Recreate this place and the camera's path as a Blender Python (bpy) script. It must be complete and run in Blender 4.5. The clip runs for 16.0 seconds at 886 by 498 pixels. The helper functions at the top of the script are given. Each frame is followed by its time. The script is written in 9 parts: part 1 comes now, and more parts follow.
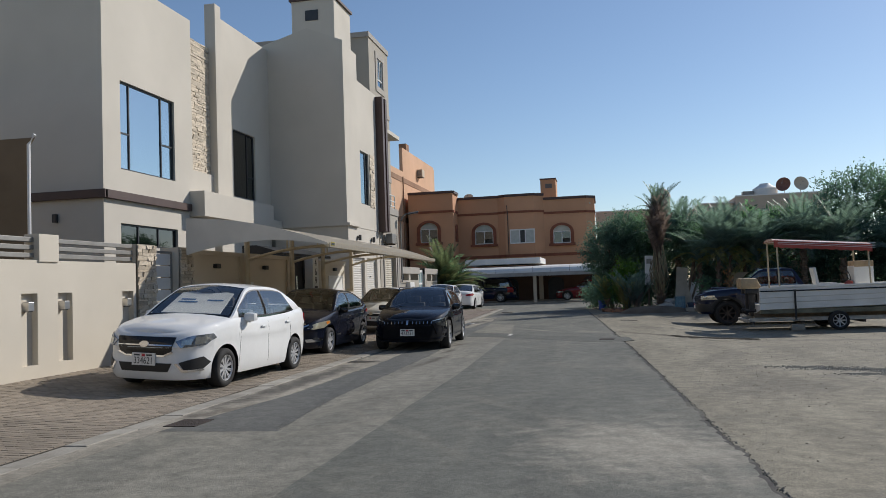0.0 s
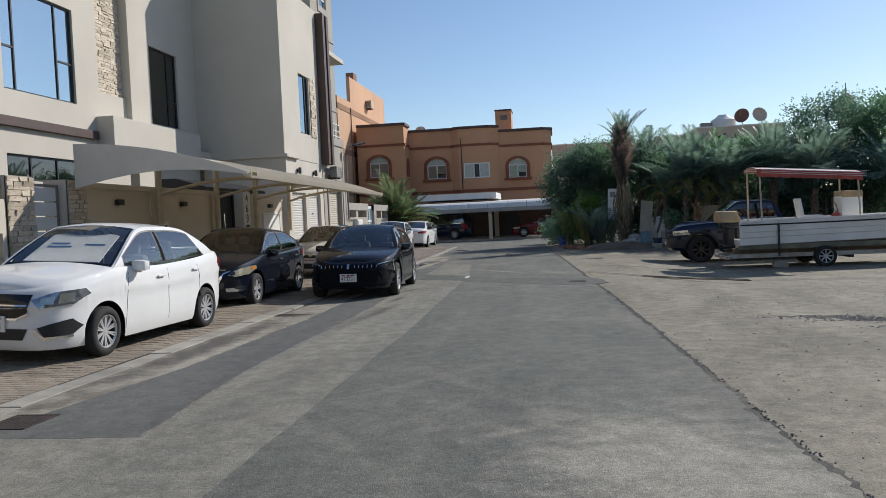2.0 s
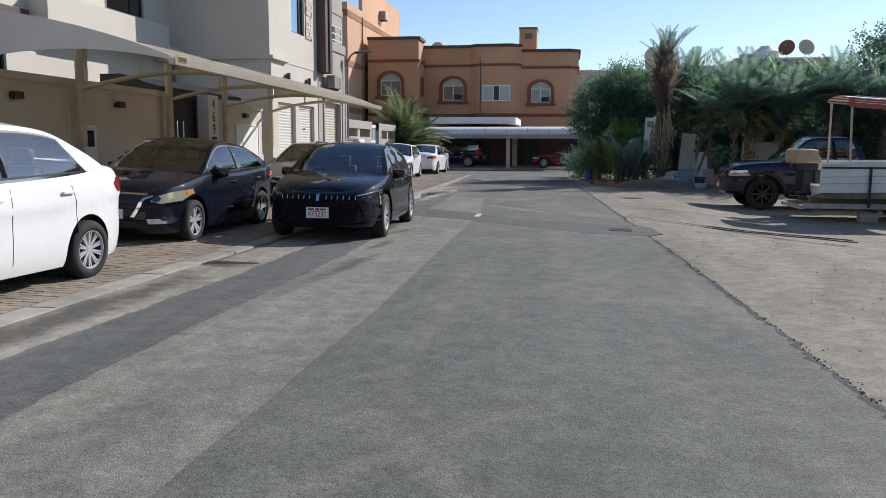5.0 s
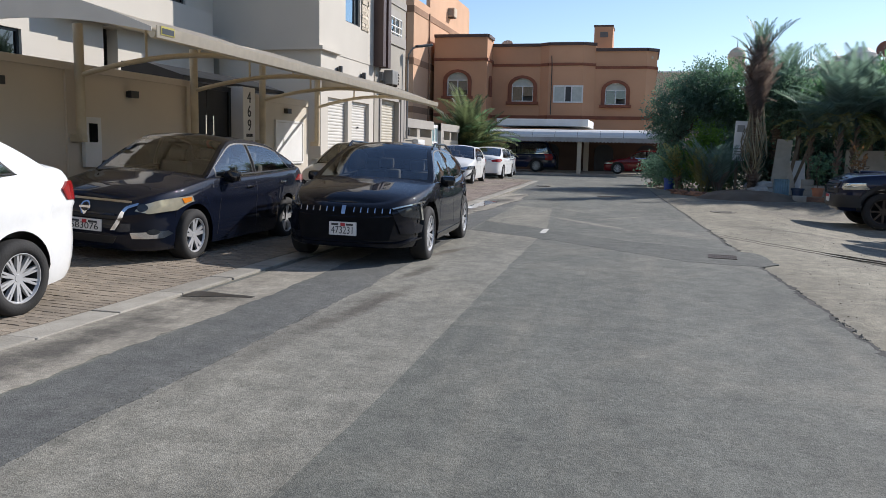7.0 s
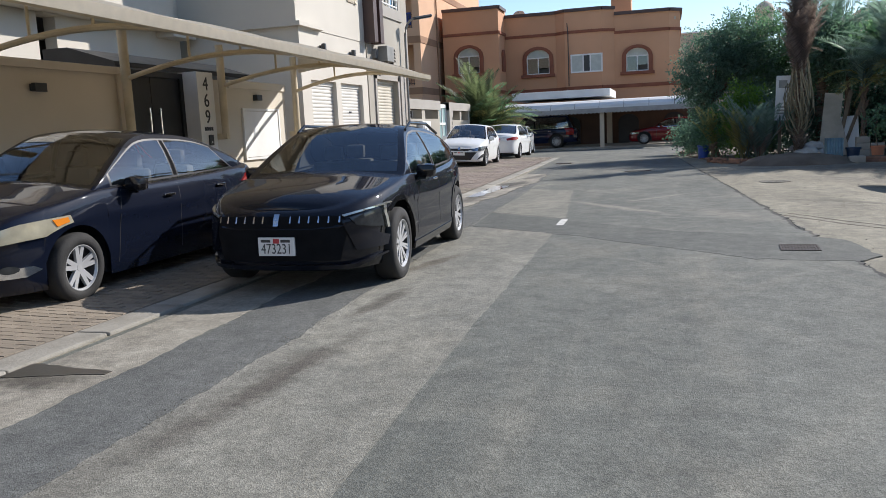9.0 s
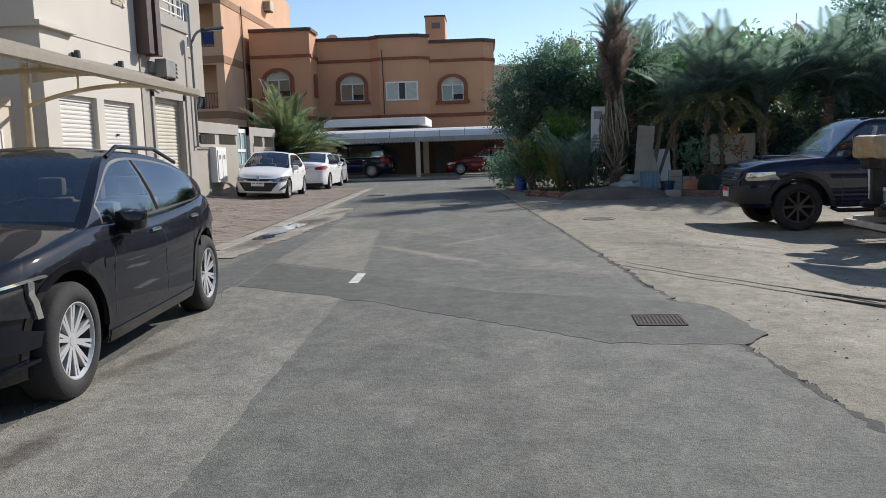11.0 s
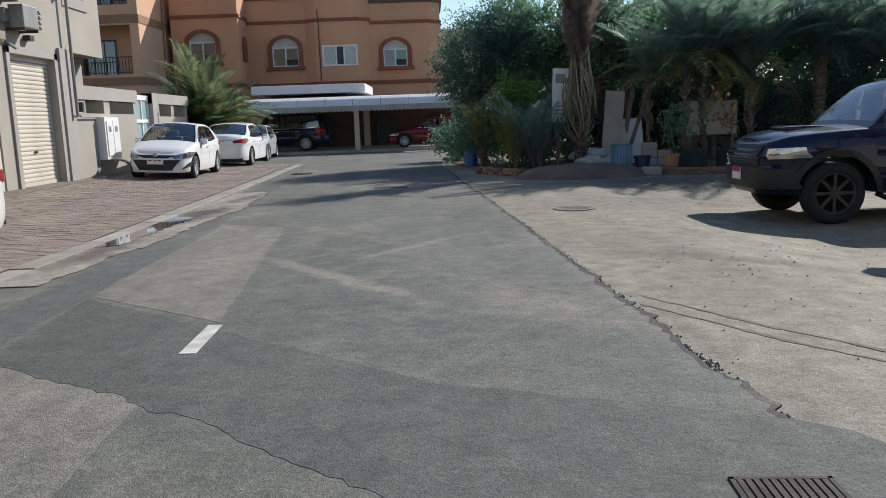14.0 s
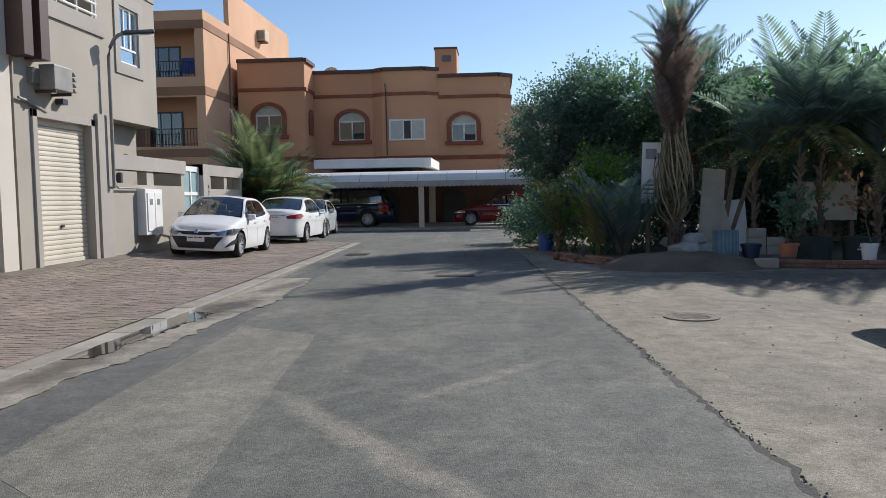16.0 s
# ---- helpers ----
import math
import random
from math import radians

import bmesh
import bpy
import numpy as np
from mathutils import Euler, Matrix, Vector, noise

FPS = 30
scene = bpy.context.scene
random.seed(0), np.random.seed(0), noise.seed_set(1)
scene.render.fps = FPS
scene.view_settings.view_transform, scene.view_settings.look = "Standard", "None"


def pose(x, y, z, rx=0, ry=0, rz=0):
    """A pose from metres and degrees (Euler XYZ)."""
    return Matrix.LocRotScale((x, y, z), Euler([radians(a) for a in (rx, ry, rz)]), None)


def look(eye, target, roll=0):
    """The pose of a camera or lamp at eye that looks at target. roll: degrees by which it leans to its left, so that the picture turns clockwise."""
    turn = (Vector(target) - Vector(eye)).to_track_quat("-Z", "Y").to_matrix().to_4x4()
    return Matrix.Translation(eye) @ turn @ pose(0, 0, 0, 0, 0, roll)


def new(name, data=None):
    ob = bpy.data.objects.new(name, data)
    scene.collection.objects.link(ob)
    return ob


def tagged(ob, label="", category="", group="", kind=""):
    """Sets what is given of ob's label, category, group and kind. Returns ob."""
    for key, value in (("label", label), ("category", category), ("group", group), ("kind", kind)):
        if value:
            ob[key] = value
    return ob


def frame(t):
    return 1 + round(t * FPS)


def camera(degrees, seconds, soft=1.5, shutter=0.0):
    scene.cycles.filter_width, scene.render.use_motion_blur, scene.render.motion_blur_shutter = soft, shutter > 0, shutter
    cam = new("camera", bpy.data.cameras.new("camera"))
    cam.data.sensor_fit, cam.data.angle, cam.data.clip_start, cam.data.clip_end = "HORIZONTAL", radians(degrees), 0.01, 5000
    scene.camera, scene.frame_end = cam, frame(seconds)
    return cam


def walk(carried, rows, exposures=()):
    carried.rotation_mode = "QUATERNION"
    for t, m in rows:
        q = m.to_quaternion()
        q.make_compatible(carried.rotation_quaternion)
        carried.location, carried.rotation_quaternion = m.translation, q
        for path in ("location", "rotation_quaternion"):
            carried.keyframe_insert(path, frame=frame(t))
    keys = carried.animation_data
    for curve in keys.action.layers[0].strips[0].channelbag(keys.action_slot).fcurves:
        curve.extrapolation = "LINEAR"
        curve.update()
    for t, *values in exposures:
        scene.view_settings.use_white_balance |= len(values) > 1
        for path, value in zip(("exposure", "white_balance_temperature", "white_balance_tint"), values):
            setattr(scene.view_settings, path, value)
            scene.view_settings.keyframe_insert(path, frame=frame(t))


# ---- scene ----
cam = camera(58.5, 16.0, soft=0.65)
PATH = [
    (0, (2.159, -2.745, 1.644), (1.766, -0.786, 1.734), -2.0),
    (0.5, (1.99, -2.022, 1.649), (1.547, -0.073, 1.707), -0.8),
    (1, (1.916, -1.362, 1.639), (1.494, 0.593, 1.663), 0.6),
    (1.5, (1.738, -0.613, 1.649), (1.402, 1.358, 1.638), 0.1),
    (2, (1.726, 0.118, 1.633), (1.443, 2.096, 1.559), -2.6),
    (2.5, (1.667, 0.778, 1.58), (1.386, 2.753, 1.437), -3.6),
    (3, (1.636, 1.412, 1.554), (1.358, 3.385, 1.379), -3.9),
    (5.3, (1.254, 4.795, 1.531), (0.923, 6.749, 1.262), 0.8),
    (5.5, (1.24, 5.015, 1.537), (0.883, 6.964, 1.261), 0.6),
    (6, (1.112, 5.7, 1.548), (0.72, 7.639, 1.254), 0.1),
    (6.5, (1.076, 6.387, 1.527), (0.621, 8.313, 1.24), 0.4),
    (7, (0.991, 7.031, 1.53), (0.512, 8.956, 1.276), 1.2),
    (7.5, (1.018, 7.77, 1.516), (0.531, 9.698, 1.303), 0.1),
    (8, (0.932, 8.479, 1.488), (0.348, 10.381, 1.287), -1.6),
    (8.5, (0.887, 9.15, 1.461), (0.242, 11.03, 1.241), -2.7),
    (9, (0.814, 9.906, 1.474), (0.265, 11.806, 1.178), -2.7),
    (9.5, (0.789, 10.562, 1.48), (0.38, 12.493, 1.162), -2.5),
    (10, (0.806, 11.271, 1.467), (0.516, 13.232, 1.201), -1.9),
    (10.2, (0.778, 11.59, 1.458), (0.531, 13.56, 1.215), -1.6),
    (12.3, (0.787, 14.201, 1.476), (0.874, 16.184, 1.229), -2.6),
    (12.5, (0.792, 14.421, 1.507), (0.907, 16.403, 1.263), -2.3),
    (13, (0.857, 15.168, 1.475), (0.98, 17.146, 1.209), -2.0),
    (13.5, (0.83, 15.856, 1.471), (0.89, 17.831, 1.159), -1.8),
    (14, (0.899, 16.563, 1.447), (0.916, 18.537, 1.126), -2.0),
    (14.5, (0.847, 17.291, 1.445), (0.803, 19.268, 1.144), -1.9),
    (15, (0.813, 17.904, 1.475), (0.691, 19.886, 1.237), -2.0),
    (15.5, (0.828, 18.579, 1.457), (0.668, 20.564, 1.276), -1.4),
    (16, (0.772, 19.253, 1.497), (0.632, 21.244, 1.368), -1.0),
]
walk(cam, [(t, look(eye, target, roll)) for t, eye, target, roll in PATH],
     [(0, 0.12, 6330, 11), (1.5, 0.24, 6300, 11), (3, 0.36, 6250, 12), (5.5, 0.56, 6170, 13), (7, 0.64, 6170, 13), (9, 0.84, 6200, 12), (9.5, 0.92, 6200, 12), (10.2, 0.80, 6250, 12), (12.5, 0.46, 6350, 12), (14, 0.60, 6250, 12), (14.8, 0.64, 6200, 12), (16, 0.50, 6200, 13)])

# ---- light ----
SUN = Vector((1.0, 1.04, 0.92)).normalized()
world = bpy.data.worlds.new("world")
scene.world = world
world.use_nodes = True
wn = world.node_tree.nodes
wn.clear()
sky = wn.new("ShaderNodeTexSky")
sky.sky_type = "NISHITA"
sky.sun_disc = False
sky.sun_elevation = math.asin(SUN.z)
sky.sun_rotation = math.atan2(SUN.x, SUN.y)
sky.air_density, sky.dust_density, sky.ozone_density = 0.95, 0.25, 2.3
bg = wn.new("ShaderNodeBackground")
bg.inputs["Strength"].default_value = 0.094
wout = wn.new("ShaderNodeOutputWorld")
world.node_tree.links.new(sky.outputs[0], bg.inputs[0])
world.node_tree.links.new(bg.outputs[0], wout.inputs[0])
sun = new("sun", bpy.data.lights.new("sun", "SUN"))
sun.data.energy, sun.data.angle, sun.data.color = 3.6, radians(0.6), (1.0, 0.94, 0.85)
sun.matrix_world = look(SUN * 60, (0, 0, 0))

# ---- materials ----
def material(name, col, rough=0.7, var=0.12, scale=2.0, fine=60.0, bump=0.15, metal=0.0, col2=None, coat=0.0, island=0.0, objvar=0.0, spec=0.5, dirt=0.0):
    m = bpy.data.materials.new(name)
    m.use_nodes = True
    n, l = m.node_tree.nodes, m.node_tree.links
    b = n["Principled BSDF"]
    b.inputs["Metallic"].default_value = metal
    b.inputs["Coat Weight"].default_value = coat
    b.inputs["Coat Roughness"].default_value = 0.03
    b.inputs["Specular IOR Level"].default_value = spec
    tc = n.new("ShaderNodeTexCoord")
    big = n.new("ShaderNodeTexNoise")
    big.inputs["Scale"].default_value, big.inputs["Detail"].default_value = scale, 6
    l.new(tc.outputs["Object"], big.inputs["Vector"])
    sm = n.new("ShaderNodeTexNoise")
    sm.inputs["Scale"].default_value, sm.inputs["Detail"].default_value = fine, 3
    l.new(tc.outputs["Object"], sm.inputs["Vector"])
    ramp = n.new("ShaderNodeMapRange")
    ramp.inputs["From Min"].default_value, ramp.inputs["From Max"].default_value = 0.3, 0.7
    l.new(big.outputs["Fac"], ramp.inputs["Value"])
    mix = n.new("ShaderNodeMix")
    mix.data_type = "RGBA"
    c2 = col2 or tuple(c * (1 - var) for c in col)
    mix.inputs["A"].default_value = (*(c * (1 + var * 0.5) for c in col), 1) if col2 is None else (*col, 1)
    mix.inputs["B"].default_value = (*c2, 1)
    l.new(ramp.outputs[0], mix.inputs["Factor"])
    hsv = n.new("ShaderNodeHueSaturation")
    l.new(mix.outputs["Result"], hsv.inputs["Color"])
    val = n.new("ShaderNodeMath")
    val.operation = "MULTIPLY_ADD"
    val.inputs[1].default_value, val.inputs[2].default_value = var * 0.9, 1 - var * 0.45
    l.new(sm.outputs["Fac"], val.inputs[0])
    last = val.outputs[0]
    for amount, src in ((island, "ShaderNodeNewGeometry"), (objvar, "ShaderNodeObjectInfo")):
        if amount:
            g = n.new(src)
            k = n.new("ShaderNodeMath")
            k.operation = "MULTIPLY_ADD"
            k.inputs[1].default_value, k.inputs[2].default_value = amount, 1 - amount / 2
            l.new(g.outputs["Random Per Island" if island and src.endswith("Geometry") else "Random"], k.inputs[0])
            p = n.new("ShaderNodeMath")
            p.operation = "MULTIPLY"
            l.new(last, p.inputs[0])
            l.new(k.outputs[0], p.inputs[1])
            last = p.outputs[0]
    l.new(last, hsv.inputs["Value"])
    l.new(hsv.outputs[0], b.inputs["Base Color"])
    rr = n.new("ShaderNodeMath")
    rr.operation = "MULTIPLY_ADD"
    rr.inputs[1].default_value, rr.inputs[2].default_value = 0.2 * rough, rough * 0.9
    l.new(big.outputs["Fac"], rr.inputs[0])
    l.new(rr.outputs[0], b.inputs["Roughness"])
    if bump:
        bp = n.new("ShaderNodeBump")
        bp.inputs["Strength"].default_value, bp.inputs["Distance"].default_value = bump, 0.01
        l.new(sm.outputs["Fac"], bp.inputs["Height"])
        l.new(bp.outputs[0], b.inputs["Normal"])
    return m


def asphalt(name, dark, light, speck=0.65, streak=1.0, dust=(0.285, 0.262, 0.205), dusty=0.3, spots=(), sweep=0.0, mottle=0.42):
    """spots: dusty or dark stains and painted shade, rows of (x, y, half length, half width, turn, amount, colour);
    sweep: pale dust swept into slanting streaks.
    """
    m = bpy.data.materials.new(name)
    m.use_nodes = True
    n, l = m.node_tree.nodes, m.node_tree.links
    b = n["Principled BSDF"]
    tc = n.new("ShaderNodeTexCoord")
    mp = n.new("ShaderNodeMapping")
    mp.inputs["Scale"].default_value = (1.0, 0.25, 1.0)
    l.new(tc.outputs["Object"], mp.inputs["Vector"])
    big = n.new("ShaderNodeTexNoise")
    big.inputs["Scale"].default_value, big.inputs["Detail"].default_value, big.inputs["Roughness"].default_value = 0.9 * streak, 8, 0.62
    l.new(mp.outputs[0], big.inputs["Vector"])
    r1 = n.new("ShaderNodeMapRange")
    r1.inputs["From Min"].default_value, r1.inputs["From Max"].default_value = 0.32, 0.68
    l.new(big.outputs["Fac"], r1.inputs["Value"])
    mix = n.new("ShaderNodeMix")
    mix.data_type = "RGBA"
    mix.inputs["A"].default_value, mix.inputs["B"].default_value = (*dark, 1), (*light, 1)
    l.new(r1.outputs[0], mix.inputs["Factor"])
    dn = n.new("ShaderNodeTexNoise")
    dn.inputs["Scale"].default_value, dn.inputs["Detail"].default_value, dn.inputs["Roughness"].default_value = 0.45, 9, 0.7
    l.new(tc.outputs["Object"], dn.inputs["Vector"])
    r2 = n.new("ShaderNodeMapRange")
    r2.inputs["From Min"].default_value, r2.inputs["From Max"].default_value, r2.inputs["To Max"].default_value = 0.52, 0.72, dusty
    l.new(dn.outputs["Fac"], r2.inputs["Value"])
    mx2 = n.new("ShaderNodeMix")
    mx2.data_type = "RGBA"
    mx2.inputs["B"].default_value = (*dust, 1)
    l.new(r2.outputs[0], mx2.inputs["Factor"])
    l.new(mix.outputs["Result"], mx2.inputs["A"])
    vo = n.new("ShaderNodeTexVoronoi")
    vo.inputs["Scale"].default_value = 150
    l.new(tc.outputs["Object"], vo.inputs["Vector"])
    fn = n.new("ShaderNodeTexNoise")
    fn.inputs["Scale"].default_value, fn.inputs["Detail"].default_value = 28, 4
    l.new(tc.outputs["Object"], fn.inputs["Vector"])
    sep = n.new("ShaderNodeSeparateColor")
    l.new(vo.outputs["Color"], sep.inputs[0])
    av = n.new("ShaderNodeMath")
    av.operation = "MULTIPLY_ADD"
    av.inputs[1].default_value, av.inputs[2].default_value = speck, 1 - speck * 0.5
    l.new(sep.outputs[0], av.inputs[0])
    av2 = n.new("ShaderNodeMath")
    av2.operation = "MULTIPLY_ADD"
    av2.inputs[1].default_value, av2.inputs[2].default_value = 0.7, 0.65
    l.new(fn.outputs["Fac"], av2.inputs[0])
    pr = n.new("ShaderNodeMath")
    pr.operation = "MULTIPLY"
    l.new(av.outputs[0], pr.inputs[0])
    l.new(av2.outputs[0], pr.inputs[1])
    col = mx2.outputs["Result"]

    def over(socket, fac, colour):
        k = n.new("ShaderNodeMix")
        k.data_type = "RGBA"
        k.inputs["B"].default_value = (*colour, 1)
        l.new(fac, k.inputs["Factor"])
        l.new(socket, k.inputs["A"])
        return k.outputs["Result"]

    def mapped(src, a, b_, c, d):
        k = n.new("ShaderNodeMapRange")
        for key, v in zip(("From Min", "From Max", "To Min", "To Max"), (a, b_, c, d)):
            k.inputs[key].default_value = v
        l.new(src, k.inputs["Value"])
        return k.outputs[0]

    if sweep:
        for turn, seed in ((0.95, 0.0), (-0.95, 7.0), (1.62, 3.0)):
            ms = n.new("ShaderNodeMapping")
            ms.vector_type = "TEXTURE"
            ms.inputs["Rotation"].default_value = (0, 0, turn)
            ms.inputs["Scale"].default_value = (6.0, 0.7, 1.0)
            ms.inputs["Location"].default_value = (seed, seed, 0)
            l.new(tc.outputs["Object"], ms.inputs["Vector"])
            ns = n.new("ShaderNodeTexNoise")
            ns.inputs["Scale"].default_value, ns.inputs["Detail"].default_value, ns.inputs["Roughness"].default_value = 0.9, 7, 0.6
            l.new(ms.outputs[0], ns.inputs["Vector"])
            col = over(col, mapped(ns.outputs["Fac"], 0.54, 0.74, 0.0, sweep), dust)
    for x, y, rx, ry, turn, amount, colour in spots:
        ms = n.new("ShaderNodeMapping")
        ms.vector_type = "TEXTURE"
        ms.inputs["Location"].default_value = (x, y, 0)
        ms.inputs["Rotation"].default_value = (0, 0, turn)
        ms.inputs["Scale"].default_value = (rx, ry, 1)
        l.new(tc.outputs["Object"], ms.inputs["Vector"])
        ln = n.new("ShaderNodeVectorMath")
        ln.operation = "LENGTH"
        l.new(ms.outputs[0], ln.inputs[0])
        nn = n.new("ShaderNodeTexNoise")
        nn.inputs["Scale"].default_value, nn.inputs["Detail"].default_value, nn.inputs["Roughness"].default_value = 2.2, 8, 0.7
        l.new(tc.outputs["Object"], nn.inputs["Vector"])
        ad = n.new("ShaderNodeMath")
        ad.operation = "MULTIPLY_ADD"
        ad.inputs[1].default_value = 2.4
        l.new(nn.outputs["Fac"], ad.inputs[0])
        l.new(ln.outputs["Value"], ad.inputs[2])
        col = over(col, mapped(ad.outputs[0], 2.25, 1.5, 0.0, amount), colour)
    mo = n.new("ShaderNodeTexNoise")
    mo.inputs["Scale"].default_value, mo.inputs["Detail"].default_value, mo.inputs["Roughness"].default_value = 4.5, 6, 0.65
    l.new(tc.outputs["Object"], mo.inputs["Vector"])
    pm = n.new("ShaderNodeMath")
    pm.operation = "MULTIPLY"
    l.new(mapped(mo.outputs["Fac"], 0.3, 0.7, 1 - mottle * 0.5, 1 + mottle * 0.5), pm.inputs[0])
    l.new(pr.outputs[0], pm.inputs[1])
    hs = n.new("ShaderNodeHueSaturation")
    l.new(col, hs.inputs["Color"])
    l.new(pm.outputs[0], hs.inputs["Value"])
    l.new(hs.outputs[0], b.inputs["Base Color"])
    b.inputs["Roughness"].default_value = 0.85
    b.inputs["Specular IOR Level"].default_value = 0.35
    bp = n.new("ShaderNodeBump")
    bp.inputs["Strength"].default_value, bp.inputs["Distance"].default_value = 0.35, 0.007
    l.new(vo.outputs["Distance"], bp.inputs["Height"])
    bp2 = n.new("ShaderNodeBump")
    bp2.inputs["Strength"].default_value, bp2.inputs["Distance"].default_value = 0.35, 0.012
    l.new(fn.outputs["Fac"], bp2.inputs["Height"])
    l.new(bp.outputs[0], bp2.inputs["Normal"])
    l.new(bp2.outputs[0], b.inputs["Normal"])
    return m


def glass(name, tint=(0.5, 0.55, 0.55), gloss=1.0, rough=0.01, sheen=(1.0, 1.0, 1.0)):
    m = bpy.data.materials.new(name)
    m.use_nodes = True
    n, l = m.node_tree.nodes, m.node_tree.links
    n.remove(n["Principled BSDF"])
    tr = n.new("ShaderNodeBsdfTransparent")
    tr.inputs["Color"].default_value = (*tint, 1)
    gl = n.new("ShaderNodeBsdfGlossy")
    gl.inputs["Roughness"].default_value = rough
    gl.inputs["Color"].default_value = (*sheen, 1)
    fr = n.new("ShaderNodeFresnel")
    fr.inputs["IOR"].default_value = 1.45 + 0.6 * gloss
    mx = n.new("ShaderNodeMixShader")
    l.new(fr.outputs[0], mx.inputs[0])
    l.new(tr.outputs[0], mx.inputs[1])
    l.new(gl.outputs[0], mx.inputs[2])
    l.new(mx.outputs[0], n["Material Output"].inputs[0])
    return m


def leaf_mat(name, col, col2, rough=0.5, warmth=(1.7, 1.95, 1.45), island=0.7, through_light=0.55):
    m = material(name, col, rough, 0.3, 0.8, 8, 0.0, col2=col2, island=island, spec=0.35)
    b = m.node_tree.nodes["Principled BSDF"]
    n, l = m.node_tree.nodes, m.node_tree.links
    tr = n.new("ShaderNodeBsdfTranslucent")
    warm = n.new("ShaderNodeMix")
    warm.data_type, warm.blend_type = "RGBA", "MULTIPLY"
    warm.inputs["Factor"].default_value = 1.0
    warm.inputs["B"].default_value = (*warmth, 1)
    l.new(b.inputs["Base Color"].links[0].from_socket, warm.inputs["A"])
    l.new(warm.outputs["Result"], tr.inputs["Color"])
    mx = n.new("ShaderNodeMixShader")
    mx.inputs[0].default_value = through_light
    l.new(b.outputs[0], mx.inputs[1])
    l.new(tr.outputs[0], mx.inputs[2])
    l.new(mx.outputs[0], n["Material Output"].inputs[0])
    return m


M = {}
PALE, TREE_SHADE = (0.30, 0.27, 0.215), (0.055, 0.056, 0.055)
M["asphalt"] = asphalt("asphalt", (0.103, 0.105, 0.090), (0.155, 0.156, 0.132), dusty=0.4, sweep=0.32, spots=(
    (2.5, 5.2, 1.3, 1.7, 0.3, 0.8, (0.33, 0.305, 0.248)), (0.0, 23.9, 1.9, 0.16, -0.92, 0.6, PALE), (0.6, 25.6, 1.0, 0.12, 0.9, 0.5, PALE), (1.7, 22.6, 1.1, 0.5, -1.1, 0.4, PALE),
    # these two dark spots paint the trees' shadow onto the far street
    (0.4, 39.0, 1.2, 3.2, 0.1, 0.6, TREE_SHADE), (-1.4, 38.0, 0.5, 4.0, 0.05, 0.4, TREE_SHADE)))
M["asphalt_old"] = asphalt("asphalt_old", (0.155, 0.15, 0.125), (0.245, 0.232, 0.19), dusty=0.5, sweep=0.4, mottle=0.5, spots=((-1.75, 18.2, 0.8, 0.12, 1.3, 0.7, (0.09, 0.07, 0.05)), (-1.5, 14.2, 1.3, 0.16, 1.5, 0.75, (0.075, 0.062, 0.048)), (-1.62, 16.2, 0.8, 0.12, 1.45, 0.7, (0.08, 0.068, 0.052)), (-1.7, 13.0, 2.2, 0.25, 1.5, 0.4, (0.10, 0.09, 0.075)), (-1.1, 8.5, 1.6, 0.3, 1.5, 0.4, (0.11, 0.1, 0.085))))
M["asphalt_new"] = asphalt("asphalt_new", (0.094, 0.096, 0.089), (0.134, 0.133, 0.12), dusty=0.2)
M["asphalt_worn"] = asphalt("asphalt_worn", (0.145, 0.14, 0.115), (0.225, 0.213, 0.172), dusty=0.5, sweep=0.4)
# near-black tone covers the broken edge and the shadow of its step
M["asphalt_rim"] = asphalt("asphalt_rim", (0.035, 0.034, 0.031), (0.075, 0.07, 0.06), dusty=0.6)
M["asphalt_patch"] = asphalt("asphalt_patch", (0.088, 0.089, 0.078), (0.125, 0.126, 0.108), dusty=0.1)
# first spot paints the trees' dappled shade into the sand
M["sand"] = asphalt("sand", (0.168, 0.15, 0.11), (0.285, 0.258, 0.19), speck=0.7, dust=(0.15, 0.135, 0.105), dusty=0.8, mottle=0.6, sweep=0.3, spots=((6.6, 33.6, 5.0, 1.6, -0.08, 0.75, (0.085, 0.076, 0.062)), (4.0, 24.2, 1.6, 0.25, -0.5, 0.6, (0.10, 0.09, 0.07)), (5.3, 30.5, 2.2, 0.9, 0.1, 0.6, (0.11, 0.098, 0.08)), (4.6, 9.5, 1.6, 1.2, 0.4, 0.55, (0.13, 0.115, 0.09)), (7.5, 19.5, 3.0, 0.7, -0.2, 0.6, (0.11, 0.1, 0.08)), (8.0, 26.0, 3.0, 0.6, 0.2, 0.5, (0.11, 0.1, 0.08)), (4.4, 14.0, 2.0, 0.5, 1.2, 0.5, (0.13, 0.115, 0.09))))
M["soil_damp"] = material("soil_damp", (0.14, 0.12, 0.09), 0.9, 0.3, 2, 30, 0.5)
M["gutter"] = asphalt("gutter", (0.22, 0.20, 0.16), (0.35, 0.32, 0.26), speck=0.4, dust=(0.11, 0.10, 0.085), dusty=0.6, mottle=0.5, spots=((-3.16, 10.8, 4.2, 0.36, 1.55, 0.92, (0.085, 0.078, 0.066)), (-3.05, 13.9, 0.5, 0.2, 0.1, 0.8, (0.06, 0.052, 0.04)), (-2.95, 7.6, 0.9, 0.25, 1.2, 0.6, (0.12, 0.1, 0.075)), (-3.0, 29.9, 1.4, 0.45, 1.5, 0.9, (0.06, 0.055, 0.046)), (-3.15, 26.2, 1.6, 0.3, 1.55, 0.8, (0.09, 0.08, 0.066)), (-2.9, 32.6, 1.5, 0.3, 1.4, 0.7, (0.08, 0.072, 0.06))))
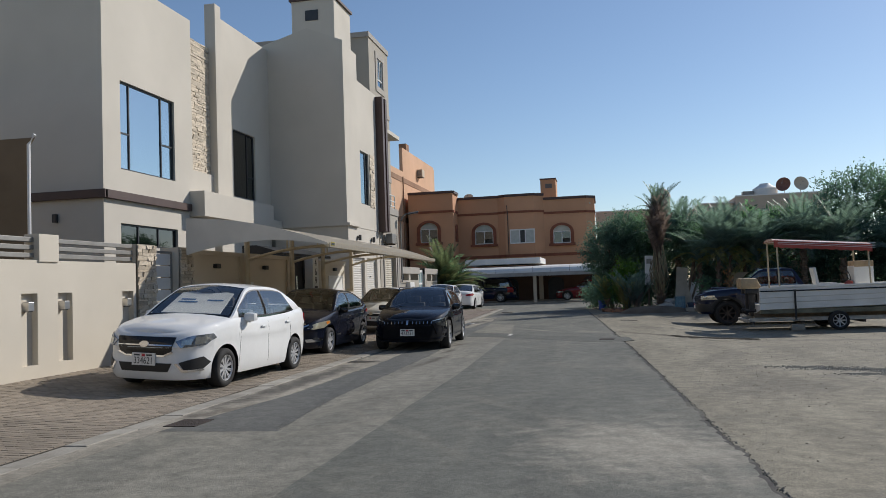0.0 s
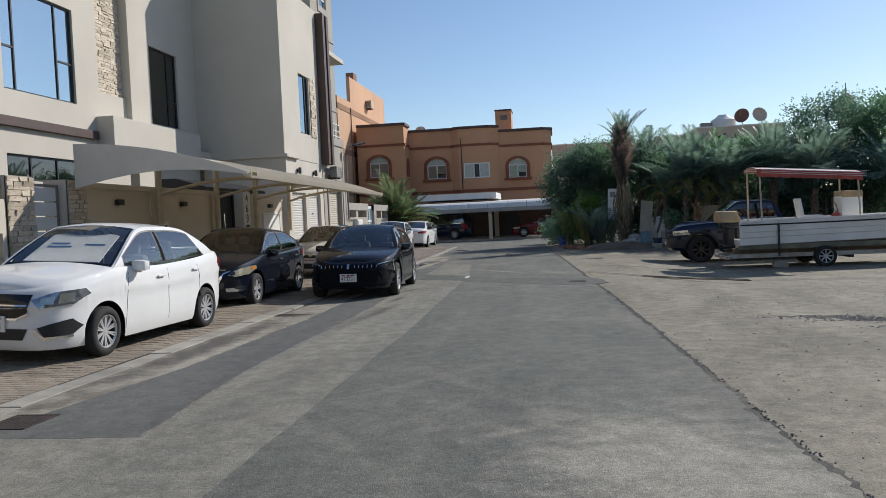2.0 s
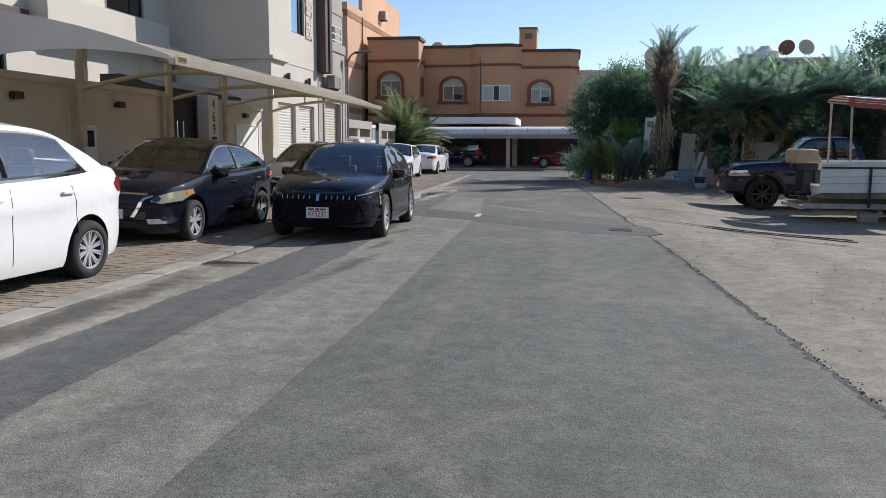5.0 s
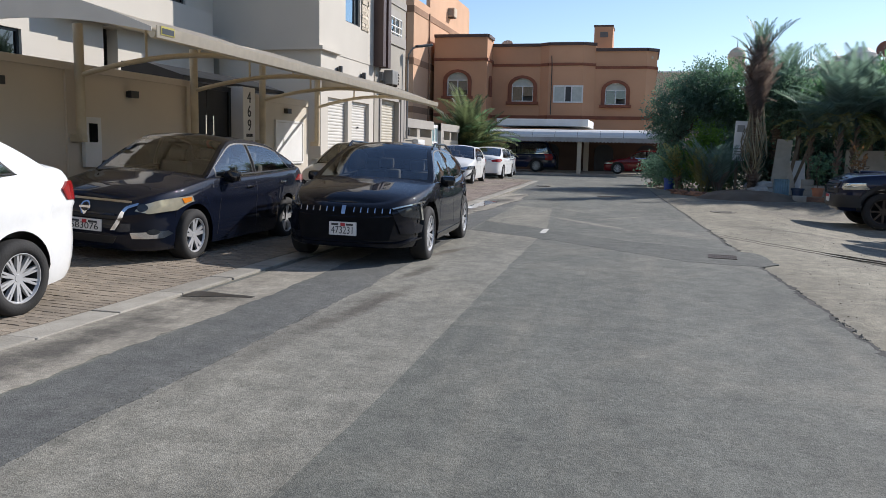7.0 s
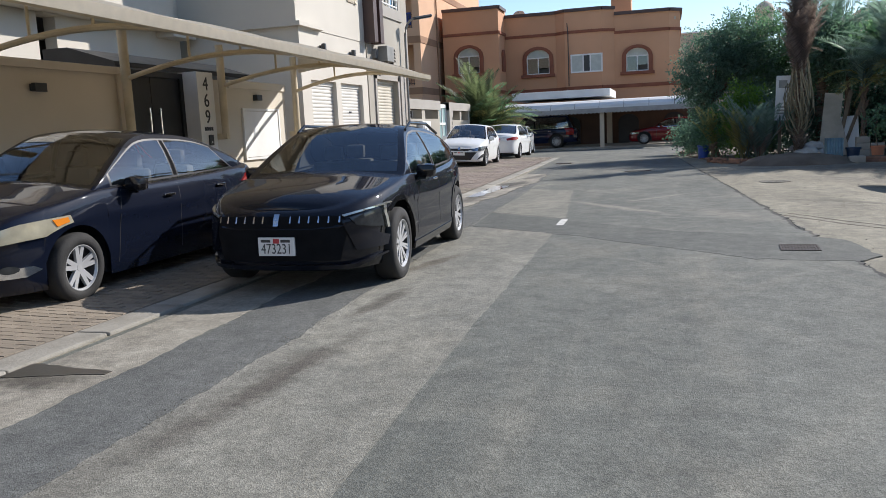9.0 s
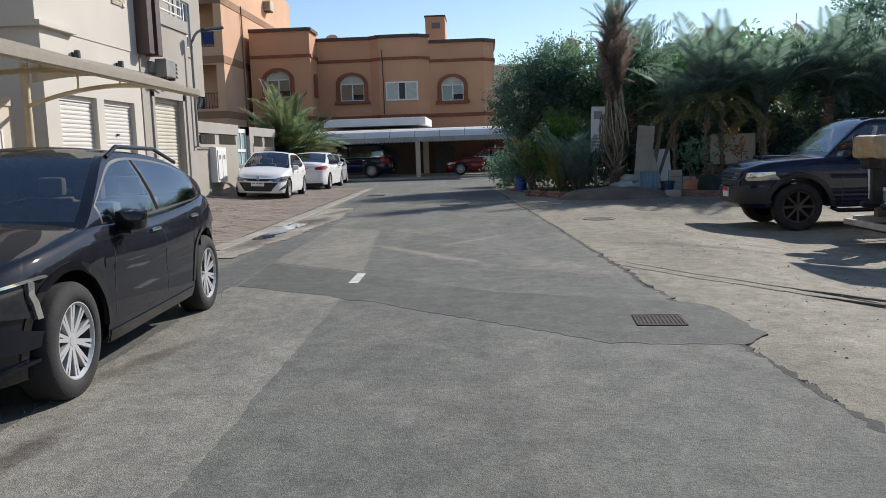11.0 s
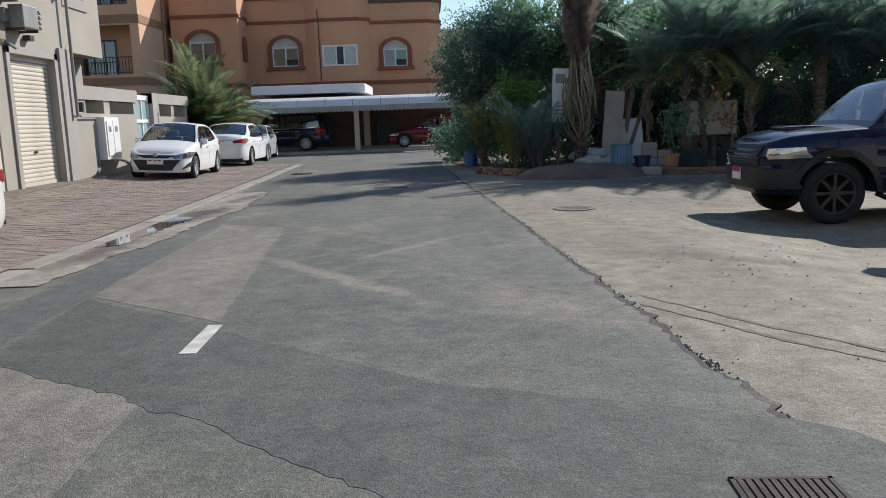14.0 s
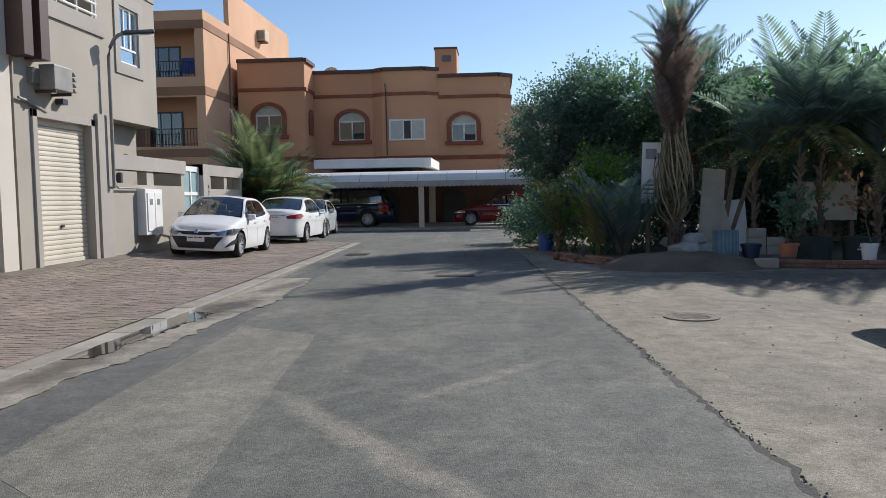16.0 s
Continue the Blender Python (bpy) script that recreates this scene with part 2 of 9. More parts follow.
M["kerb"] = material("kerb", (0.36, 0.335, 0.285), 0.9, 0.35, 2.6, 40, 0.6, col2=(0.24, 0.22, 0.18), objvar=0.25)
M["grate_iron"] = material("grate_iron", (0.045, 0.032, 0.026), 0.85, 0.4, 8, 60, 0.6)
M["pillar_black"] = material("pillar_black", (0.010, 0.010, 0.011), 0.95, 0.2, 8, 80, 0.0, spec=0.1)
M["concrete"] = material("concrete", (0.36, 0.325, 0.265), 0.85, 0.3, 1.5, 40, 0.4)
M["paver"] = material("paver", (0.27, 0.225, 0.17), 0.85, 0.2, 1.2, 50, 0.4, island=0.3, objvar=0.3)
M["paver_red"] = material("paver_red", (0.245, 0.195, 0.158), 0.85, 0.2, 1.2, 50, 0.4, island=0.35)
M["wet"] = material("wet", (0.06, 0.053, 0.043), 0.3, 0.3, 1.0, 20, 0.1)
M["water"] = material("water", (0.03, 0.028, 0.025), 0.03, 0.1, 1.0, 10, 0.0)
M["iron"] = material("iron", (0.09, 0.07, 0.055), 0.7, 0.4, 5, 60, 0.5, metal=0.4)
M["void"] = material("void", (0.012, 0.011, 0.01), 0.9, 0.2, 3, 30, 0.1)
M["white_line"] = material("white_line", (0.62, 0.6, 0.54), 0.8, 0.3, 6, 80, 0.3)
M["render_grey"] = material("render_grey", (0.565, 0.52, 0.445), 0.85, 0.07, 0.5, 90, 0.15)
M["render_cream"] = material("render_cream", (0.60, 0.545, 0.45), 0.85, 0.08, 0.6, 90, 0.2)
M["render_tan"] = material("render_tan", (0.62, 0.54, 0.43), 0.85, 0.08, 0.6, 90, 0.2)
M["render_house2"] = material("render_house2", (0.37, 0.335, 0.278), 0.85, 0.1, 0.5, 90, 0.3)
M["render_band"] = material("render_band", (0.36, 0.33, 0.29), 0.85, 0.1, 0.8, 90, 0.2)
M["brown_trim"] = material("brown_trim", (0.075, 0.042, 0.034), 0.5, 0.15, 2, 60, 0.05)
M["stone"] = material("stone", (0.52, 0.445, 0.345), 0.85, 0.25, 5, 40, 0.6, island=0.5, objvar=0.4)
M["dark_frame"] = material("dark_frame", (0.03, 0.032, 0.035), 0.4, 0.1, 4, 60, 0.0)
M["window_glass"] = glass("window_glass", (0.25, 0.35, 0.38), 12.0, 0.01, (0.80, 0.93, 1.0))
M["dark_glass"] = glass("dark_glass", (0.10, 0.14, 0.15), 0.8)
M["room"] = material("room", (0.16, 0.155, 0.15), 0.9, 0.2, 1, 20, 0.0)
M["shutter"] = material("shutter", (0.63, 0.60, 0.54), 0.5, 0.1, 1.2, 50, 0.05)
M["shutter_cream"] = material("shutter_cream", (0.57, 0.52, 0.42), 0.5, 0.12, 1.2, 50, 0.05)
M["steel_cream"] = material("steel_cream", (0.55, 0.46, 0.31), 0.5, 0.2, 3, 60, 0.1)
M["fabric_skirt"] = material("fabric_skirt", (0.62, 0.58, 0.50), 0.85, 0.1, 1.5, 200, 0.1)
M["fabric"] = leaf_mat("fabric", (0.60, 0.555, 0.47), (0.56, 0.515, 0.43), 0.85, (1.0, 0.97, 0.9), 0.0, 0.55)
M["black_door"] = material("black_door", (0.02, 0.02, 0.02), 0.45, 0.2, 3, 60, 0.0)
M["chrome"] = material("chrome", (0.75, 0.75, 0.76), 0.12, 0.05, 4, 60, 0.0, metal=1.0)
M["alu"] = material("alu", (0.6, 0.6, 0.6), 0.35, 0.1, 6, 60, 0.0, metal=1.0)
M["white_paint"] = material("white_paint", (0.76, 0.75, 0.72), 0.5, 0.08, 2, 60, 0.05)
M["grey_metal"] = material("grey_metal", (0.26, 0.25, 0.23), 0.5, 0.2, 3, 60, 0.1, metal=0.3)
M["orange"] = material("orange", (0.58, 0.315, 0.178), 0.88, 0.1, 0.35, 70, 0.2)
M["orange_apt"] = material("orange_apt", (0.62, 0.38, 0.235), 0.88, 0.1, 0.35, 70, 0.2)
M["red_trim"] = material("red_trim", (0.25, 0.085, 0.045), 0.8, 0.2, 1.0, 60, 0.2)
M["pale_wall"] = material("pale_wall", (0.56, 0.47, 0.36), 0.9, 0.12, 0.3, 60, 0.2)
M["white_sheet"] = material("white_sheet", (0.72, 0.71, 0.68), 0.6, 0.12, 0.8, 60, 0.1)
M["dark_wall"] = material("dark_wall", (0.30, 0.17, 0.10), 0.9, 0.2, 0.5, 40, 0.2)

# ---- tools ----
def link(name, me, mat, parent=None, label="", smooth=False):
    if mat is not None:
        me.materials.append(mat)
    if smooth:
        for p in me.polygons:
            p.use_smooth = True
        me.set_sharp_from_angle(angle=radians(38))
    ob = new(name, me)
    if parent is not None:
        ob.parent = parent
        if parent.type == "EMPTY" and "world_parts" in parent:
            ob.matrix_parent_inverse = parent.matrix_basis.inverted()
    if label:
        ob["label"] = label
    return ob


def part(name, bm, mat, parent=None, label="", smooth=False):
    bmesh.ops.recalc_face_normals(bm, faces=bm.faces[:])
    me = bpy.data.meshes.new(name)
    bm.to_mesh(me)
    bm.free()
    return link(name, me, mat, parent, label, smooth)


def thing(name, at, label, category, group="", rz=0.0, world=False, kind="", scale=1.0):
    ob = new(name)
    ob.empty_display_size = 0.2
    ob.matrix_basis = pose(*at, 0, 0, rz) @ Matrix.Scale(scale, 4)
    if world:
        ob["world_parts"] = 1
    return tagged(ob, label, category, group, kind)


def box(bm, x0, x1, y0, y1, z0, z1, bevel=0.0, m=None):
    vs = [bm.verts.new((x, y, z)) for x in (x0, x1) for y in (y0, y1) for z in (z0, z1)]
    fs = [bm.faces.new([vs[i] for i in f]) for f in ((0, 1, 3, 2), (4, 6, 7, 5), (0, 4, 5, 1), (2, 3, 7, 6), (0, 2, 6, 4), (1, 5, 7, 3))]
    if m is not None:
        bmesh.ops.transform(bm, matrix=m, verts=vs)
    if bevel:
        bmesh.ops.bevel(bm, geom=list({e for f in fs for e in f.edges}), offset=bevel, segments=2, affect="EDGES", profile=0.6)
    return vs


def boxed(*a, **k):
    bm = bmesh.new()
    box(bm, *a, **k)
    return bm


def blocks(xs, ys, zs, empty):
    """A solid made of grid cells; empty(x, y, z) tells at a cell's middle whether it is open."""
    bm = bmesh.new()
    made = {}

    def vert(i, j, k):
        if (i, j, k) not in made:
            made[i, j, k] = bm.verts.new((xs[i], ys[j], zs[k]))
        return made[i, j, k]

    nx, ny, nz = len(xs) - 1, len(ys) - 1, len(zs) - 1
    solid = {(i, j, k) for i in range(nx) for j in range(ny) for k in range(nz)
             if not empty((xs[i] + xs[i + 1]) / 2, (ys[j] + ys[j + 1]) / 2, (zs[k] + zs[k + 1]) / 2)}
    for i, j, k in solid:
        for d, f in (((-1, 0, 0), ((0, 0, 0), (0, 0, 1), (0, 1, 1), (0, 1, 0))), ((1, 0, 0), ((1, 0, 0), (1, 1, 0), (1, 1, 1), (1, 0, 1))),
                     ((0, -1, 0), ((0, 0, 0), (1, 0, 0), (1, 0, 1), (0, 0, 1))), ((0, 1, 0), ((0, 1, 0), (0, 1, 1), (1, 1, 1), (1, 1, 0))),
                     ((0, 0, -1), ((0, 0, 0), (0, 1, 0), (1, 1, 0), (1, 0, 0))), ((0, 0, 1), ((0, 0, 1), (1, 0, 1), (1, 1, 1), (0, 1, 1)))):
            if (i + d[0], j + d[1], k + d[2]) not in solid:
                bm.faces.new([vert(i + a, j + b, k + c) for a, b, c in f])
    return bm


def wall_along_y(x0, x1, y0, y1, z0, z1, holes=()):
    """A wall between x0 and x1 with openings (ya, yb, za, zb) right through it."""
    ys = sorted({y0, y1, *(h[0] for h in holes), *(h[1] for h in holes)})
    zs = sorted({z0, z1, *(h[2] for h in holes), *(h[3] for h in holes)})
    return blocks([x0, x1], ys, zs, lambda x, y, z: any(h[0] < y < h[1] and h[2] < z < h[3] for h in holes))


def wall_along_x(x0, x1, y0, y1, z0, z1, holes=()):
    xs = sorted({x0, x1, *(h[0] for h in holes), *(h[1] for h in holes)})
    zs = sorted({z0, z1, *(h[2] for h in holes), *(h[3] for h in holes)})
    return blocks(xs, [y0, y1], zs, lambda x, y, z: any(h[0] < x < h[1] and h[2] < z < h[3] for h in holes))


def tube(bm, pts, r, n=8, r2=None):
    """A round bar along the points, r to r2 thick."""
    pts = [Vector(p) for p in pts]
    rings = []
    for i, p in enumerate(pts):
        d = (pts[min(i + 1, len(pts) - 1)] - pts[max(i - 1, 0)]).normalized()
        a = d.cross(Vector((0, 0, 1)) if abs(d.z) < 0.95 else Vector((1, 0, 0))).normalized()
        b = d.cross(a)
        rad = r if r2 is None else r + (r2 - r) * i / (len(pts) - 1)
        rings.append([bm.verts.new(p + rad * (math.cos(t) * a + math.sin(t) * b)) for t in (2 * math.pi * k / n for k in range(n))])
    for q, s in zip(rings, rings[1:]):
        for k in range(n):
            bm.faces.new((q[k], q[(k + 1) % n], s[(k + 1) % n], s[k]))
    bm.faces.new(rings[0][::-1])
    bm.faces.new(rings[-1])
    return bm


def lathe(bm, prof, n=24, m=None, caps=True):
    """Turns (radius, height) points round the z axis."""
    rings = [[bm.verts.new((r * math.cos(2 * math.pi * k / n), r * math.sin(2 * math.pi * k / n), z)) for k in range(n)] for r, z in prof]
    for q, s in zip(rings, rings[1:]):
        for k in range(n):
            bm.faces.new((q[k], q[(k + 1) % n], s[(k + 1) % n], s[k]))
    for ring in (rings[0], rings[-1]) if caps else ():
        if (ring[0].co - ring[n // 2].co).length > 1e-4:
            bm.faces.new(ring)
    if m is not None:
        bmesh.ops.transform(bm, matrix=m, verts=[v for r in rings for v in r])
    return bm


def prism(bm, poly, to3, lo, hi):
    """A flat outline in two dimensions, given thickness from lo to hi; to3(u, v, w) places it."""
    a = [bm.verts.new(to3(u, v, lo)) for u, v in poly]
    b = [bm.verts.new(to3(u, v, hi)) for u, v in poly]
    bm.faces.new(a)
    bm.faces.new(b[::-1])
    for i in range(len(poly)):
        j = (i + 1) % len(poly)
        bm.faces.new((a[i], b[i], b[j], a[j]))
    return bm


def lettering(text, size, mat, m, parent, name="lettering", depth=0.004):
    cu = bpy.data.curves.new(name, "FONT")
    cu.body, cu.size, cu.extrude, cu.align_x, cu.align_y = text, size, depth, "CENTER", "CENTER"
    ob = bpy.data.objects.new(name, cu)
    me = bpy.data.meshes.new_from_object(ob)
    bpy.data.objects.remove(ob)
    me.transform(m)
    return link(name, me, mat, parent)


XZ = lambda y: (lambda u, v, w: (u, y + w, v))  # noqa: E731
YZ = lambda x: (lambda u, v, w: (x + w, u, v))  # noqa: E731
XY = lambda z: (lambda u, v, w: (u, v, z + w))  # noqa: E731

# ---- ground ----
def sheet(name, poly, z, mat, parent=None, thick=0.03, label="", kind="structure", category=""):
    bm = bmesh.new()
    prism(bm, poly, XY(z), -thick, 0)
    ob = part(name, bm, mat, parent, label)
    if parent is None:
        tagged(ob, label, category, "", kind)
    return ob


def wobble(a, b, n, amp, seed):
    """A ragged line between two points, rough at two scales."""
    rnd = random.Random(seed)
    a, b = Vector(a), Vector(b)
    n = max(n, int((b - a).length / 0.07)) if amp > 0 and (b - a).length < 40 else n
    side = Vector((-(b - a).y, (b - a).x)).normalized()
    out = []
    for i in range(n + 1):
        q = a + (b - a) * i / n
        w = 0.0
        if 0 < i < n:
            w = amp * (1.2 * noise.noise(Vector((q.x * 1.3, q.y * 1.3, seed))) + 0.6 * noise.noise(Vector((q.x * 5, q.y * 5, seed))) + rnd.uniform(-0.3, 0.3))
        out.append(tuple(q + side * w))
    return out


def ground_z(x, y):
    """The lot dips gently where the boat trailer and the pickup stand."""
    def ramp(a, b, t):
        t = min(1.0, max(0.0, (t - a) / (b - a)))
        return t * t * (3 - 2 * t)
    return -0.2 * ramp(3.6, 6.2, x) * (1 - ramp(14, 30, x)) * ramp(15, 22, y) * (1 - ramp(30.5, 34.5, y))


bm = bmesh.new()
gx = [-600, -60, -10, 0, 3.4] + [3.8 + 0.4 * i for i in range(30)] + [17, 20, 24, 30, 60, 600]
gy = [-600, -60, 0, 10, 14] + [15 + 0.5 * i for i in range(42)] + [40, 60, 100, 200, 900]
gv = [[bm.verts.new((x, y, ground_z(x, y))) for y in gy] for x in gx]
for i in range(len(gx) - 1):
    for j in range(len(gy) - 1):
        bm.faces.new((gv[i][j], gv[i + 1][j], gv[i + 1][j + 1], gv[i][j + 1]))
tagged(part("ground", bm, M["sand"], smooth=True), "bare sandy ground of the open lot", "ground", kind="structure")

road_edge = wobble((3.75, -30), (3.4, 3.5), 40, 0.05, 1) + wobble((3.4, 3.5), (2.86, 14.1), 30, 0.05, 2)[1:] + wobble((2.86, 14.1), (2.3, 23.4), 30, 0.05, 3)[1:] \
    + wobble((2.3, 23.4), (1.65, 34), 30, 0.06, 4)[1:] + wobble((1.65, 34), (0.95, 46), 24, 0.06, 5)[1:]
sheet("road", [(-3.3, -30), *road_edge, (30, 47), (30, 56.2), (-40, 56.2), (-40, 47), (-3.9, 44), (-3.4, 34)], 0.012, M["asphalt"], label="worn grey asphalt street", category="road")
# old pale lane between two newer strips
road_things = thing("road_patches", (0, 0, 0.012), "asphalt repair patches laid over the old street", "road patch", world=True, kind="structure")
sheet("asphalt_patch", [*wobble((-3.25, -30), (-3.2, 5.95), 20, 0.03, 6), *wobble((-1.9, 6), (-2.0, 15), 40, 0.02, 7)[1:], *wobble((-2.0, 15), (-2.2, 21.5), 40, 0.02, 8)[1:], *wobble((-0.72, 21), (-0.6, 15.4), 20, 0.02, 9), *wobble((-0.5, 12), (-0.38, -30), 40, 0.02, 10)], 0.0128, M["asphalt_old"], road_things, 0.02)
sheet("asphalt_patch", [*wobble((-3.25, 5.9), (-1.6, 5.95), 10, 0.02, 11), *wobble((-1.64, 5.95), (-1.85, 8.6), 40, 0.03, 12)[1:], *wobble((-1.85, 8.6), (-1.84, 15), 70, 0.035, 13)[1:], *wobble((-1.84, 15), (-2.15, 22), 60, 0.03, 14)[1:], *wobble((-2.15, 22), (-2.4, 29.7), 40, 0.03, 114)[1:], (-2.75, 35), (-3.2, 42), (-3.4, 42), (-3.1, 30), *wobble((-2.75, 24), (-2.62, 14.2), 30, 0.04, 15), *wobble((-2.62, 14.2), (-2.62, 9.5), 20, 0.04, 115)[1:], (-3.2, 6.3)], 0.0136, M["asphalt_new"], road_things, 0.02)
sheet("asphalt_patch", [*wobble((-2.05, 21.5), (-0.48, 20.46), 10, 0.06, 16), *wobble((-0.48, 20.46), (1.68, 18.5), 14, 0.06, 17)[1:], *wobble((1.68, 18.5), (2.6, 18.4), 6, 0.06, 116)[1:], *wobble((2.6, 18.4), (2.9, 18.8), 5, 0.05, 117)[1:], *wobble((2.9, 18.8), (2.74, 19.9), 6, 0.06, 18)[1:], *wobble((2.54, 20.06), (0.9, 20.74), 10, 0.03, 19), *wobble((0.9, 20.74), (-2.16, 23.35), 14, 0.03, 20)[1:]], 0.0140, M["asphalt_patch"], road_things, 0.02)
sheet("asphalt_patch", [(-2.16, 23.45), *wobble((-0.75, 22.35), (-1.25, 27.8), 14, 0.02, 21), (-2.3, 28.4), *wobble((-2.25, 28), (-2.18, 24), 12, 0.03, 22)], 0.0133, M["asphalt_worn"], road_things, 0.02)
def edge_x(y):
    return 3.4 + (y - 3.5) * (-0.0509) if y < 14.1 else (2.86 - (y - 14.1) * 0.0602 if y < 23.4 else 2.3 - (y - 23.4) * 0.0613)


def crumbs(name, label, lines, mat, n, size, spread, seed, base=0.004):
    """Loose broken bits strewn along lines."""
    rnd = random.Random(seed)
    bm = bmesh.new()
    for k in range(n):
        (ax, ay), (bx, by) = rnd.choice(lines)
        t = rnd.random()
        x, y = ax + (bx - ax) * t + rnd.gauss(0, spread), ay + (by - ay) * t + rnd.uniform(-0.05, 0.05)
        s = size * rnd.uniform(0.3, 1.0)
        vs = [bm.verts.new((x + s * rnd.uniform(0.6, 1) * math.cos(q), y + s * rnd.uniform(0.6, 1) * math.sin(q), 0.0)) for q in (0, 1.3, 2.5, 3.8, 5.0)]
        top = bm.verts.new((x, y, base + s * rnd.uniform(0.25, 0.5)))
        for q in range(5):
            bm.faces.new((vs[q], vs[(q + 1) % 5], top))
    return tagged(part(name, bm, mat), label, "gravel", kind="stuff")


crumbs("asphalt_crumbs", "crumbling dark broken edge of the asphalt", [((edge_x(2 + i * 2), 2.0 + i * 2), (edge_x(4 + i * 2), 4.0 + i * 2)) for i in range(15)], M["asphalt_new"], 5200, 0.019, 0.028, 3, 0.006)
rim = [p for p in road_edge if -2 < p[1] < 38]
rr_ = random.Random(77)
sheet("asphalt_patch", [(x - rr_.uniform(0.0, 0.05), y) for x, y in rim] + [(x + 0.002 + 0.05 * rr_.random() ** 2, y) for x, y in reversed(rim)], 0.0126, M["asphalt_rim"], road_things, 0.02, "dark broken rim of the asphalt with its step shadow painted in")
crumbs("asphalt_crumbs", "crumbled dark rim of the newer asphalt strip", [((-1.66, 6), (-1.87, 8.6)), ((-1.87, 8.6), (-1.86, 15)), ((-1.86, 15), (-2.15, 22))], M["asphalt_old"], 2200, 0.014, 0.05, 4, 0.016)
crumbs("asphalt_crumbs", "loose chips round the repair patch", [((-2.05, 21.5), (-0.48, 20.46)), ((-0.48, 20.46), (1.68, 18.5)), ((1.68, 18.5), (2.5, 18.4)), ((2.54, 20.06), (0.9, 20.74))], M["asphalt"], 900, 0.011, 0.05, 14, 0.010)
crumbs("loose_stones", "scattered small stones on the sandy lot", [((3.2 + k, 4), (2.6 + k * 1.2, 26)) for k in range(1, 8)], M["sand"], 1600, 0.016, 0.9, 5)
crumbs("loose_clods", "dark clods and chips strewn over the sandy lot", [((3.0 + k * 0.8, 4), (2.6 + k * 1.1, 31)) for k in range(1, 8)], M["soil_damp"], 900, 0.021, 0.8, 25)
crumbs("gravel_heap", "dark spread of gravel on the sandy lot", [((5.2, 12.2), (7.2, 11.0)), ((5.8, 11.6), (8.2, 11.4)), ((6.0, 11.0), (8.5, 10.2))], M["asphalt_old"], 2600, 0.035, 0.3, 6)
sheet("road_marking", [(-0.79, 21.52), (-0.68, 21.52), (-0.695, 22.25), (-0.80, 22.25)], 0.0185, M["white_line"], thick=0.004, label="short worn white painted road dash", category="marking")

# kerb strip, gutter apron and the sloping paved forecourt
kerb = thing("kerb", (-3.5, 20, 0), "low pale concrete kerb beside the paving", "kerb", world=True, kind="structure")
KX0, KX1 = -3.72, -3.42
y, i = -6.0, 0
while y < 46:
    rnd = random.Random(i * 7 + 1)
    L = 1.0
    off = -0.5 * max(0, (y - 27) / 19)
    part("kerb_stone", boxed(KX0 + off + rnd.uniform(-0.01, 0.01), KX1 + off + rnd.uniform(-0.012, 0.012), y + 0.006, y + L - 0.006, -0.1, 0.024 + rnd.uniform(-0.007, 0.006), bevel=0.015), M["kerb"], kerb)
    y += L
    i += 1
sheet("gutter", [(-3.42, -6), (-3.42, 13.4), (-3.3, 14.2), (-3.3, 23), *wobble((-2.85, 23), (-2.62, 13.6), 30, 0.05, 31), *wobble((-2.62, 13.6), (-2.7, 9), 12, 0.05, 32)[1:], (-3.1, 6.0), (-3.2, -6)], 0.0146, M["gutter"], label="pale dusty concrete gutter apron along the kerb", category="gutter")
stains = thing("gutter_stains", (-3, 10, 0.02), "damp muddy stains in the gutter", "stain", world=True, kind="structure")
sheet("stain", wobble((-3.4, 13.9), (-2.7, 14.05), 8, 0.03, 133) + wobble((-2.7, 14.12), (-3.4, 14.2), 8, 0.03, 134), 0.0185, M["wet"], stains, 0.004)
sheet("stain", wobble((-3.41, 24), (-3.41, 34), 6, 0.0, 36) + wobble((-2.75, 34), (-2.5, 30), 10, 0.1, 37) + wobble((-2.6, 30), (-2.9, 24), 10, 0.1, 38), 0.0235, M["gutter"], stains, 0.004)
tagged(sheet("puddle", wobble((-3.38, 26.4), (-3.4, 29.6), 8, 0.03, 39) + wobble((-3.0, 29.4), (-3.1, 26.5), 8, 0.08, 40), 0.0305, M["water"], None, 0.004, "shallow puddle of standing water in the gutter", category="puddle"), kind="structure")

PX0, PX1 = -8.2, -3.73


def paving_z(x):
    return 0.022 + ((x - PX1) / (PX0 - PX1)) ** 1.5 * 0.27 if x < PX1 else 0.022


bm = bmesh.new()
cols = []
for k in range(9):
    f = k / 8
    col = []
    for y in (-6, 27, 46):
        xa = PX1 - (0.5 * max(0, (y - 27) / 19))
        x = xa + (PX0 - xa) * f
        col.append(bm.verts.new((x, y, paving_z(x) - 0.003)))
    cols.append(col)
for a, b in zip(cols, cols[1:]):
    for k in range(2):
        bm.faces.new((a[k], b[k], b[k + 1], a[k + 1]))
M["joint_sand"] = material("joint_sand", (0.17, 0.145, 0.112), 0.95, 0.3, 2.0, 40, 0.4)
pavement = tagged(part("pavement", bm, M["joint_sand"]), "sloping block-paved forecourt of worn grey and red pavers", "pavement", kind="structure")


